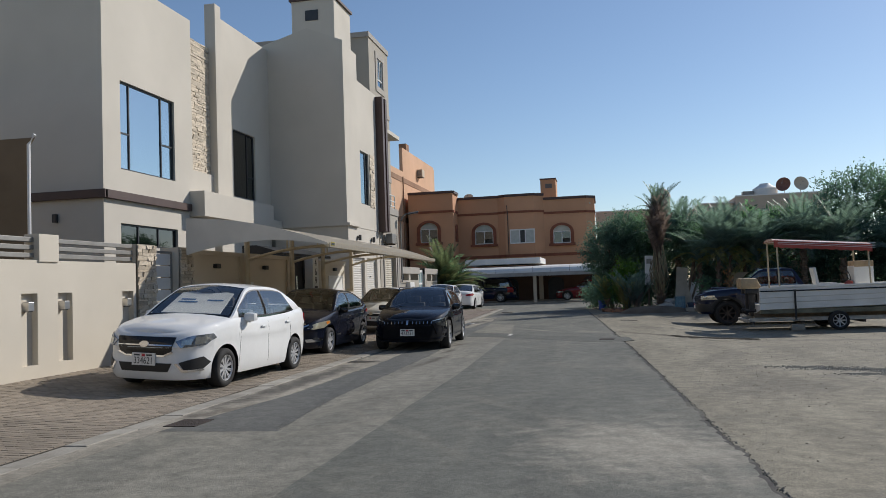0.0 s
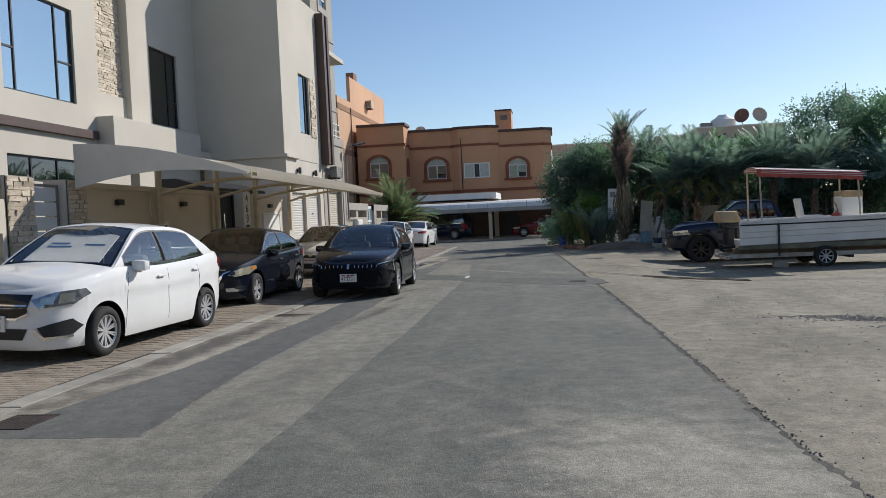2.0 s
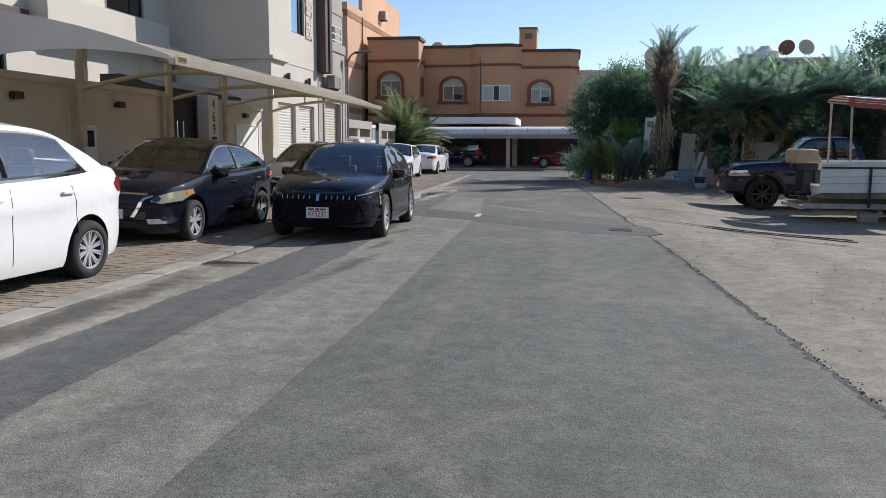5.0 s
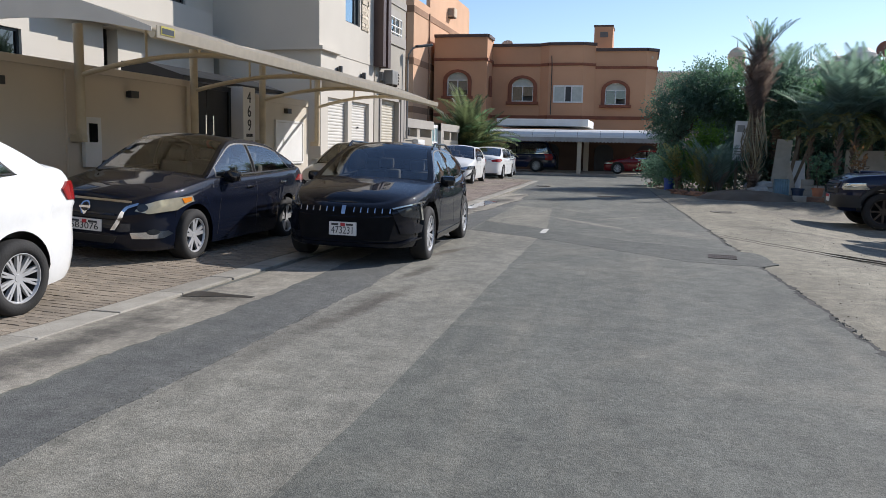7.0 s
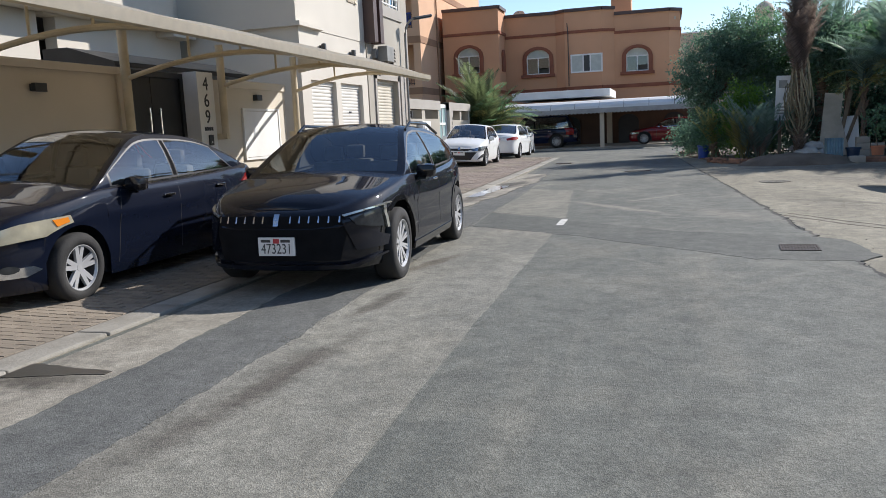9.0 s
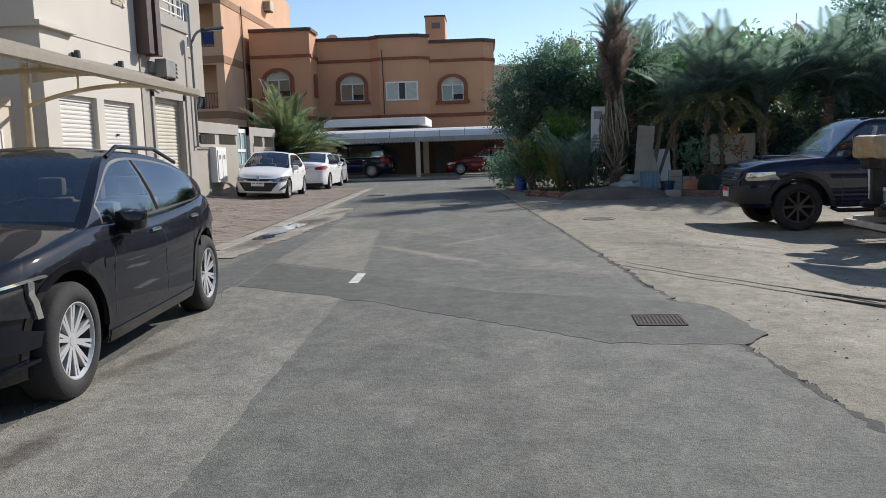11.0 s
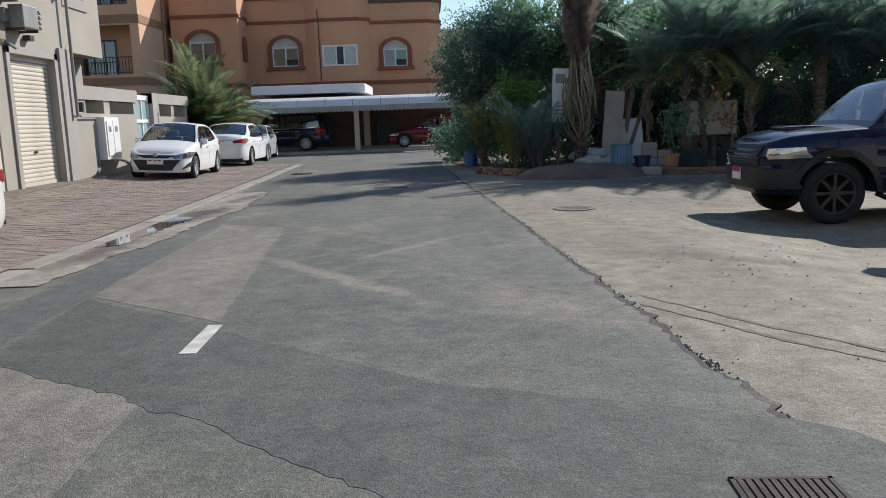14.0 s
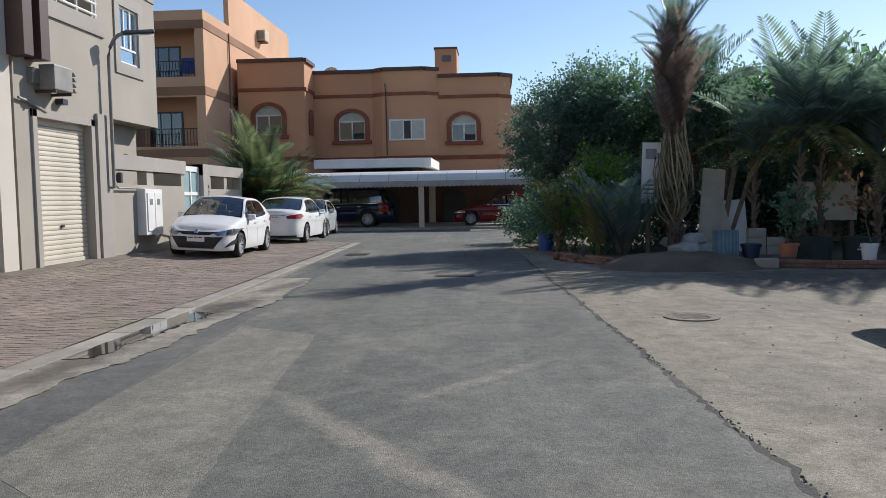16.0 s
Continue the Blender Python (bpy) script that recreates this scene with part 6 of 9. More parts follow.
        for i in range(N):
            s = (st[i] + st[i + 1]) / 2
            for j in range(9):
                q = [topv[i][j], topv[i + 1][j], topv[i + 1][j + 1], topv[i][j + 1]]
                name = "roof" if sb - 0.02 < s < sc + 0.04 else "cabin"
                if j not in (0, 8):
                    if sa + 0.02 < s < sb - 0.02:
                        name = "frit_f" if j in (1, 7) or s < sa + 0.09 or s > sb - 0.06 else "windscreen"
                    elif sc + 0.04 < s < sd - 0.03:
                        name = "frit_b" if j in (1, 7) or s < sc + 0.08 or s > sd - 0.08 else "rear_window"
                put(name, q)
        mats = {"cabin": self.paint, "roof": self.paint, "trim": M["chrome"] if self.rim == "alu" else M["black_plastic"], "pillar": M["pillar_black"], "gasket": M["black_plastic"], "frit": M["gloss_black"]}
        for name, quads in groups.items():
            bm = bmesh.new()
            seen = {}
            for q in quads:
                vs = []
                for p in q:
                    k = tuple(round(c, 4) for c in p)
                    if k not in seen:
                        seen[k] = bm.verts.new(p)
                    if seen[k] not in vs:
                        vs.append(seen[k])
                if len(vs) > 2:
                    try:
                        bm.faces.new(vs)
                    except ValueError:
                        pass
            label = name[:-2] if name.endswith(("_r", "_l", "_f", "_b")) else name
            label = "side_window" if label.startswith("window_") else label
            pane = part(label, bm, mats.get(label, M[self.glass_mat]), self.root, smooth=True)
            pane.visible_shadow = label in mats
        # seats and dashboard
        zbelt = self.zt((sb + sc) / 2)
        y0 = sb - self.L / 2 + 0.25
        for sx in (-0.36, 0.36):
            for yo, nm in ((y0, "seat"), (y0 + 0.85, "seat")):
                if sc - sb < 1.0 and yo > y0:
                    continue
                bm = bmesh.new()
                box(bm, sx - 0.24, sx + 0.24, yo, yo + 0.16, zbelt - 0.45, zbelt + 0.12, bevel=0.05)
                box(bm, sx - 0.12, sx + 0.12, yo + 0.06, yo + 0.16, zbelt + 0.13, zbelt + 0.3, bevel=0.04)
                part(nm, bm, M["seat"], self.root)
        part("dashboard", boxed(-self.W * 0.40, self.W * 0.40, sa - self.L / 2 + 0.22, sa - self.L / 2 + 0.75, self.zt(sa) - 0.3, self.zt(sa) - 0.02, bevel=0.06), M["black_plastic"], self.root)
        part("interior", boxed(-self.W * 0.41, self.W * 0.41, sa - self.L / 2 + 0.3, sd - self.L / 2 - 0.3, self.r * 2, zbelt - 0.18), M["black_plastic"], self.root)

    def wheels(self):
        for i, (sx, s) in enumerate(((1, self.fo), (-1, self.fo), (1, self.fo + self.wb), (-1, self.fo + self.wb))):
            wheel(self.root, sx * (self.half(s) * 0.99 - 0.10), s - self.L / 2, self.r, sx, self.rim, self.spokes)

    # surfaces for fittings: front (x, z), rear (x, z), side (s, z)
    def front(self, x, z, off=0.0):
        def p(x, z):
            s0 = self.nose(x)
            k = 1 - (1 - row_inset(min(1, max(0, (z - self.sill) / (self.zt(s0) - self.sill))))) * 0.8
            return Vector((x, -self.L / 2 * k + self.nose(x, 1.0), z))
        e = 0.01
        d1, d2 = p(x + e, z) - p(x - e, z), p(x, z + e) - p(x, z - e)
        return p(x, z) + d1.cross(d2).normalized() * off

    def rear(self, x, z, off=0.0):
        def p(x, z):
            s0 = self.L - self.nose(x)
            k = 1 - (1 - row_inset(min(1, max(0, (z - self.sill) / (self.zt(s0) - self.sill))))) * 0.8
            return Vector((x, self.L / 2 * k - self.nose(x, 1.0), z))
        e = 0.01
        d1, d2 = p(x + e, z) - p(x - e, z), p(x, z + e) - p(x, z - e)
        return p(x, z) + d2.cross(d1).normalized() * off

    def side(self, sg):
        def f(s, z, off=0.0):
            k = row_inset(min(1, max(0, (z - self.sill) / (self.zt(s) - self.sill))))
            ks = 1 - (1 - k) * 0.8
            return Vector((sg * (self.half(s) * k + off), (s - self.L / 2) * ks, z))
        return f

    def fit(self, name, poly, mapping, mat, off=0.012, step=0.07, parent=None, mirror=False):
        for sg in ((1, -1) if mirror else (1,)):
            part(name, conform([(u * sg, v) for u, v in poly], mapping, off, step), mat, parent or self.root, smooth=True)


def conform(poly, mapping, off, step=0.07):
    """A flat outline laid on a curved surface and lifted off it a little."""
    bm = bmesh.new()
    bm.faces.new([bm.verts.new((u, v, 0)) for u, v in poly])
    for ax in (0, 1):
        lo, hi = min(p[ax] for p in poly), max(p[ax] for p in poly)
        c = lo + step
        while c < hi - step * 0.2:
            no = (1, 0, 0) if ax == 0 else (0, 1, 0)
            bmesh.ops.bisect_plane(bm, geom=bm.verts[:] + bm.edges[:] + bm.faces[:], plane_co=[c * q for q in no], plane_no=no)
            c += step
    rim = [e for e in bm.edges if len(e.link_faces) == 1]
    ex = bmesh.ops.extrude_edge_only(bm, edges=rim)
    back = {v for v in ex["geom"] if isinstance(v, bmesh.types.BMVert)}
    for v in bm.verts:
        v.co = mapping(v.co.x, v.co.y, -0.03 if v in back else off)
    return bm


WHEELS = {}


def wheel(root, x, y, r, side, rim, spokes):
    key = (round(r, 3), rim, spokes)
    if key not in WHEELS:
        turn = pose(0, 0, 0, 0, 90, 0)
        bm = bmesh.new()
        w = 0.115
        lathe(bm, [(r * 0.66, -w), (r * 0.80, -w * 1.05), (r * 0.95, -w * 0.95), (r, -w * 0.7), (r, w * 0.7), (r * 0.95, w * 0.95), (r * 0.80, w * 1.05), (r * 0.66, w), (r * 0.66, -w)], 40, turn, False)
        bmesh.ops.recalc_face_normals(bm, faces=bm.faces[:])
        ty = bpy.data.meshes.new("tyre")
        bm.to_mesh(ty), bm.free()
        bm = bmesh.new()
        lathe(bm, [(r * 0.67, w * 0.95), (r * 0.64, w * 0.98), (r * 0.61, w * 0.8), (r * 0.60, -w * 0.5), (r * 0.0, -w * 0.5)], 40, turn, False)
        back = bpy.data.meshes.new("barrel")
        bmesh.ops.recalc_face_normals(bm, faces=bm.faces[:])
        bm.to_mesh(back), bm.free()
        bm = bmesh.new()
        lathe(bm, [(r * 0.0, w * 0.75), (r * 0.10, w * 0.75), (r * 0.14, w * 0.55), (r * 0.14, 0)], 20, turn, False)
        lathe(bm, [(r * 0.62, w * 0.7), (r * 0.67, w * 0.99), (r * 0.64, w * 1.0), (r * 0.60, w * 0.8)], 40, turn, False)
        for i in range(spokes):
            a = 360 * i / spokes
            for da in ((-11, 11) if spokes <= 5 else (-5, 5) if spokes == 10 else (0,)):
                wd = (0.034 if spokes <= 5 else 0.016 if spokes == 10 else 0.026) * r / 0.31
                vs = box(bm, w * 0.45, w * 0.72, -wd / 2 * 1.3, wd / 2 * 1.3, r * 0.08, r * 0.63)
                for v in vs:
                    if v.co.z > r * 0.4:
                        v.co.y *= 0.9
                        v.co.x += w * 0.16
                bmesh.ops.transform(bm, matrix=pose(0, 0, 0, a + da, 0, 0), verts=vs)
        sp = bpy.data.meshes.new("rim")
        bmesh.ops.recalc_face_normals(bm, faces=bm.faces[:])
        bm.to_mesh(sp), bm.free()
        ty.materials.append(M["tyre"]), back.materials.append(M["black_plastic"]), sp.materials.append(M["silver_rim" if rim == "alu" else rim])
        for me in (ty, back):
            me.polygons.foreach_set("use_smooth", [True] * len(me.polygons))
        WHEELS[key] = (ty, back, sp)
    ty, back, sp = WHEELS[key]
    m = pose(x, y, r, 0, 0, 0 if side > 0 else 180)
    t = new("wheel", ty)
    t.parent, t.matrix_basis = root, m
    for nm, me in (("barrel", back), ("rim", sp)):
        o = new(nm, me)
        o.parent = t


def plate(root, m, digits, w=0.42, h=0.16, small=False):
    """A number plate: white board, red flag block, dark figures. m places its face, x right, y up, z out."""
    p = part("number_plate", boxed(-w / 2, w / 2, -h / 2, h / 2, -0.02, 0.0, m=m), M["plate"], root)
    part("flag_block", boxed(-0.03, 0.03, h / 2 - 0.055, h / 2 - 0.012, 0.0, 0.002, m=m), M["plate_red"], p)
    for x0 in (-w * 0.42, w * 0.12):
        part("writing_bar", boxed(x0, x0 + w * 0.26, h / 2 - 0.045, h / 2 - 0.02, 0.0, 0.002, m=m), M["dark_frame"], p)
    if digits:
        lettering(digits, h * 0.78, M["dark_frame"], m @ Matrix.Translation((0, -h * 0.14, 0.002)) @ Matrix.Diagonal((w / (len(digits) * h * 0.46), 1, 1, 1)), p, "number", 0.001)


def seams(car, lines, zlo=0.3):
    """Dark shut lines down the flanks."""
    for sg in (1, -1):
        f = car.side(sg)
        for s0, s1 in lines:
            zt = min(car.zt(s0), car.zt(s1)) - 0.01
            part("door_seam", conform([(s0 - 0.004, zlo), (s0 + 0.004, zlo), (s1 + 0.004, zt), (s1 - 0.004, zt)], f, 0.0015, 0.08), M["black_plastic"], car.root)


def handles(car, places, mat):
    for sg in (1, -1):
        f = car.side(sg)
        for s, z in places:
            c = f(s, z, 0.02)
            part("door_handle", boxed(-0.014, 0.014, -0.09, 0.09, -0.014, 0.014, bevel=0.01, m=Matrix.Translation(c)), mat, car.root)


def mirrors(car, s, z, mat, size=1.0):
    for sg in (1, -1):
        c = Vector((sg * (car.half(s) * 0.95 + 0.09), s - car.L / 2, z))
        bm = bmesh.new()
        box(bm, -0.11 * size, 0.11 * size, -0.09, 0.05, -0.07 * size, 0.08 * size, bevel=0.06, m=Matrix.Translation(c))
        box(bm, -0.1, 0.0 if sg > 0 else 0.1, -0.03, 0.02, -0.09, -0.05, m=Matrix.Translation(c)) if sg > 0 else box(bm, 0.0, 0.1, -0.03, 0.02, -0.09, -0.05, m=Matrix.Translation(c))
        mr = part("mirror", bm, mat, car.root, smooth=True)
        part("mirror_glass", boxed(-0.09 * size, 0.09 * size, 0.05, 0.056, -0.05, 0.065, m=Matrix.Translation(c)), M["chrome"], mr)


def car_root(at, rz, label, roll=0.0, name="car", cat="car", scale=1.0):
    t = thing(name, at, label, cat, "parked cars")
    t.matrix_basis = Matrix.Translation(at) @ pose(0, 0, 0, 0, roll, 0) @ pose(0, 0, 0, 0, 0, rz) @ Matrix.Scale(scale, 4)
    return t


SL = 3.1  # cross slope of the paving, degrees

# white sedan with a sunshade behind the windscreen
w = car_root((-5.09, 11.27, 0.075), -2.4, "white four-door sedan with black grille and sunshade inside", SL, scale=1.045)
c = Car(w, M["car_white"], 4.57, 1.82, 2.66, 0.93, 0.318, [(0, 0.91), (0.25, 0.99), (0.7, 1.06), (1.2, 1.11), (2.2, 1.08), (3.3, 1.12), (3.95, 1.17), (4.3, 1.19), (4.57, 1.10)], (1.10, 2.0, 3.2, 4.12), (1.605, 1.57), sill=0.19, pillars=(0.44, 0.86), rake=0.42, glass_mat="clear_glass")
c.fit("grille", [(-0.50, 0.850), (0.50, 0.850), (0.45, 0.640), (0.33, 0.580), (-0.33, 0.580), (-0.45, 0.640)], c.front, M["gloss_black"], 0.014)
c.fit("grille_trim", [(-0.47, 0.735), (0.47, 0.735), (0.46, 0.715), (-0.46, 0.715)], c.front, M["chrome"], 0.022)
c.fit("grille_trim", [(-0.46, 0.640), (-0.32, 0.580), (0.32, 0.580), (0.46, 0.640), (0.475, 0.620), (0.33, 0.555), (-0.33, 0.555), (-0.475, 0.620)], c.front, M["chrome"], 0.02)
c.fit("emblem", [(0.085 * math.cos(t), 0.740 + 0.045 * math.sin(t)) for t in (i * math.pi / 8 for i in range(16))], c.front, M["chrome"], 0.028)
c.fit("headlight", [(0.50, 0.79), (0.70, 0.875), (0.845, 0.90), (0.862, 0.83), (0.81, 0.73), (0.58, 0.70)], c.front, M["lamp_silver"], 0.014, 0.05, mirror=True)
c.fit("lamp_lens", [(0.59, 0.800), (0.70, 0.830), (0.70, 0.740), (0.59, 0.730)], c.front, M["lamp_glass"], 0.02, 0.05, mirror=True)
c.fit("lamp_lens", [(0.73, 0.850), (0.81, 0.860), (0.81, 0.760), (0.73, 0.745)], c.front, M["lamp_glass"], 0.02, 0.05, mirror=True)
c.fit("intake", [(-0.46, 0.455), (0.46, 0.455), (0.40, 0.325), (-0.40, 0.325)], c.front, M["black_plastic"], 0.01)
c.fit("fog_recess", [(0.56, 0.465), (0.80, 0.550), (0.84, 0.455), (0.80, 0.365), (0.62, 0.355)], c.front, M["black_plastic"], 0.012, 0.05, mirror=True)
c.fit("fog_trim", [(0.50, 0.455), (0.54, 0.455), (0.62, 0.355), (0.80, 0.360), (0.80, 0.335), (0.60, 0.325)], c.front, M["chrome"], 0.02, 0.05, mirror=True)
plate(w, Matrix.Translation(c.front(0, 0.51, 0.035)) @ pose(0, 0, 0, 90, 0, 0), "334621", 0.40, 0.19)
c.fit("tail_light", [(0.52, 1.06), (0.78, 1.08), (0.815, 1.02), (0.80, 0.92), (0.60, 0.89)], c.rear, M["lamp_red"], 0.012, 0.05, mirror=True)
seams(c, ((1.33, 1.42), (2.42, 2.42), (3.42, 3.30)))
handles(c, ((2.2, 0.93), (3.22, 0.96)), M["car_white"])
mirrors(c, 1.62, 1.11, M["car_white"], 1.0)
bm = bmesh.new()
prism(bm, [(-0.56, 0), (0.56, 0), (0.5, 0.66), (0.35, 0.7), (0.1, 0.66), (-0.1, 0.66), (-0.35, 0.7), (-0.5, 0.66)], XY(0), 0, 0.012)
bmesh.ops.transform(bm, matrix=pose(0, -1.02, 1.16, 30, 0, 0), verts=bm.verts[:])
ss = thing("sunshade", (0, 0, 0), "pale folding sunshade printed with blue writing", "sunshade")
ss.matrix_basis = w.matrix_basis.copy()
part("panel", bm, leaf_mat("sunshade_white", (0.90, 0.92, 0.92), (0.87, 0.90, 0.91), 0.4, (1.0, 1.0, 1.0), 0.0, 0.05), ss)
blue_ink = material("blue_ink", (0.05, 0.15, 0.35), 0.6, 0.1)
for yy_, x0, x1 in ((0.42, -0.4, -0.12), (0.34, -0.42, -0.05), (0.40, 0.12, 0.42)):
    part("writing_bar", boxed(x0, x1, yy_, yy_ + 0.035, 0.013, 0.016, m=pose(0, -1.02, 1.16, 30, 0, 0)), blue_ink, ss)

# navy sedan with yellowed headlamps
a = car_root((-5.48, 17.55, 0.06), 0.5, "dark navy sedan with clouded headlamps and a chrome grille", SL)
c = Car(a, M["car_navy"], 4.86, 1.83, 2.78, 0.97, 0.335, [(0, 0.80), (0.3, 0.90), (0.8, 0.98), (1.3, 1.05), (2.3, 1.05), (3.5, 1.09), (4.2, 1.13), (4.6, 1.14), (4.86, 1.07)], (1.2, 2.15, 3.3, 4.4), (1.545, 1.50), sill=0.19, pillars=(0.46, 0.88), rake=0.5, spokes=5)
c.fit("grille", [(-0.52, 0.760), (0.52, 0.760), (0.36, 0.460), (-0.36, 0.460)], c.front, M["black_plastic"], 0.014)
for z in (0.50, 0.56, 0.62):
    c.fit("grille_bar", [(-0.40, z), (0.40, z), (0.40, z + 0.014), (-0.40, z + 0.014)], c.front, M["gloss_black"], 0.02)
c.fit("grille_trim", [(0.34, 0.440), (0.50, 0.720), (0.62, 0.770), (0.62, 0.745), (0.53, 0.700), (0.40, 0.440)], c.front, M["chrome"], 0.024, mirror=True)
c.fit("grille_trim", [(-0.55, 0.780), (0.55, 0.780), (0.55, 0.760), (-0.55, 0.760)], c.front, M["chrome"], 0.024)
badge = part("emblem", conform([(0.068 * math.cos(t), 0.68 + 0.068 * math.sin(t)) for t in (i * math.pi / 8 for i in range(16))], c.front, 0.03), M["chrome"], a)
part("emblem_centre", conform([(0.05 * math.cos(t), 0.68 + 0.05 * math.sin(t)) for t in (i * math.pi / 8 for i in range(16))], c.front, 0.033), M["gloss_black"], badge)
part("emblem_bar", conform([(-0.075, 0.668), (0.075, 0.668), (0.075, 0.692), (-0.075, 0.692)], c.front, 0.037), M["chrome"], badge)
c.fit("headlight", [(0.60, 0.68), (0.64, 0.74), (0.78, 0.815), (0.885, 0.85), (0.89, 0.78), (0.85, 0.685), (0.72, 0.655)], c.front, M["lamp_yellowed"], 0.014, 0.05, mirror=True)
c.fit("indicator", [(0.86, 0.825), (0.882, 0.835), (0.885, 0.790), (0.87, 0.760)], c.front, M["lamp_orange"], 0.02, 0.04, mirror=True)
c.fit("lamp_lens", [(0.66 + 0.045 * math.cos(t), 0.715 + 0.045 * math.sin(t)) for t in (i * math.pi / 6 for i in range(12))], c.front, M["lamp_dark"], 0.02, 0.05, mirror=True)
c.fit("intake", [(-0.42, 0.370), (0.42, 0.370), (0.36, 0.280), (-0.36, 0.280)], c.front, M["black_plastic"], 0.01)
c.fit("fog_trim", [(0.56, 0.420), (0.82, 0.440), (0.84, 0.400), (0.80, 0.350), (0.58, 0.350)], c.front, M["chrome"], 0.012, 0.05, mirror=True)
c.fit("fog_light", [(0.74 + 0.04 * math.cos(t), 0.430 + 0.035 * math.sin(t)) for t in (i * math.pi / 6 for i in range(12))], c.front, M["lamp_dark"], 0.02, 0.05, mirror=True)
plate(a, Matrix.Translation(c.front(0, 0.48, 0.035)) @ pose(0, 0, 0, 90, 0, 0), "583076", 0.46, 0.14)
c.fit("tail_light", [(0.58, 1.010), (0.85, 1.030), (0.88, 0.940), (0.62, 0.880)], c.rear, M["lamp_red"], 0.012, 0.05, mirror=True)
seams(c, ((1.5, 1.6), (2.62, 2.62), (3.7, 3.6)))
handles(c, ((2.4, 0.91), (3.5, 0.94)), M["chrome"])
mirrors(c, 1.78, 1.07, M["gloss_black"])

# black crossover
v = car_root((-2.80, 18.8, 0.012), 3.0, "glossy black crossover with slim lamps and roof rails", 0.8)
c = Car(v, M["car_black"], 4.70, 1.94, 2.78, 0.93, 0.368, [(0, 0.80), (0.25, 0.885), (0.8, 0.975), (1.3, 1.035), (2.3, 1.01), (3.5, 1.06), (4.2, 1.11), (4.70, 1.08)], (1.2, 2.2, 3.4, 4.5), (1.525, 1.46), sill=0.23, n=4.2, pillars=(0.44, 0.86), spokes=10, tumble=0.67, rake=0.4)
c.fit("grille", [(-0.62, 0.74), (0.62, 0.74), (0.66, 0.66), (0.58, 0.34), (-0.58, 0.34), (-0.66, 0.66)], c.front, M["pillar_black"], 0.012)
for i in range(14):
    if i in (6, 7):
        continue
    x = -0.585 + i * 0.09
    c.fit("grille_tooth", [(x - 0.005, 0.735), (x + 0.005, 0.735), (x + 0.008, 0.68), (x - 0.008, 0.68)], c.front, M["chrome"], 0.022)
c.fit("emblem", [(-0.027, 0.75), (0.027, 0.75), (0.024, 0.65), (-0.024, 0.65)], c.front, M["chrome"], 0.03)
c.fit("light_strip", [(0.60, 0.745), (0.90, 0.825), (0.905, 0.81), (0.62, 0.73)], c.front, M["lamp_glass"], 0.02, 0.05, mirror=True)
c.fit("light_strip", [(0.868, 0.80), (0.88, 0.80), (0.893, 0.58), (0.883, 0.58)], c.front, M["lamp_glass"], 0.022, 0.05, mirror=True)
c.fit("headlight", [(0.66, 0.72), (0.86, 0.775), (0.87, 0.60), (0.72, 0.65)], c.front, M["lamp_dark"], 0.016, 0.05, mirror=True)
c.fit("bumper_wing", [(0.60, 0.70), (0.66, 0.70), (0.90, 0.50), (0.91, 0.42), (0.70, 0.42)], c.front, M["car_black"], 0.03, 0.05, mirror=True)
c.fit("lip", [(-0.70, 0.30), (0.70, 0.30), (0.88, 0.36), (0.88, 0.34), (0.70, 0.27), (-0.70, 0.27), (-0.88, 0.34), (-0.88, 0.36)], c.front, M["car_black"], 0.03)
plate(v, Matrix.Translation(c.front(0, 0.47, 0.035)) @ pose(0, 0, 0, 90, 0, 0), "473231", 0.36, 0.17)
seams(c, ((1.5, 1.55), (2.55, 2.55), (3.6, 3.45)), 0.4)
handles(c, ((2.35, 0.93), (3.35, 0.96)), M["chrome"])
mirrors(c, 1.75, 1.05, M["gloss_black"])
for sg in (1, -1):
    bm = bmesh.new()
    tube(bm, [(sg * 0.66, s - 2.35, z) for s, z in ((2.2, 1.50), (2.4, 1.58), (3.2, 1.565), (3.75, 1.44))], 0.018, 8)
    part("roof_rail", bm, M["gloss_black"], v)
    f = c.side(sg)
    for sc_ in (0.93, 3.71):
        R = c.r + 0.075
        poly = [(sc_ + R * math.cos(t), 0.368 + R * math.sin(t)) for t in (math.pi * i / 14 for i in range(15))] + [(sc_ + (R + 0.055) * math.cos(t), 0.368 + (R + 0.055) * math.sin(t)) for t in (math.pi * i / 14 for i in range(14, -1, -1))]
        part("arch_moulding", conform(poly, f, 0.008, 0.12), M["gloss_black"], v)
    part("sill_moulding", conform([(1.4, 0.235), (3.25, 0.235), (3.25, 0.32), (1.4, 0.32)], f, 0.01, 0.2), M["gloss_black"], v)


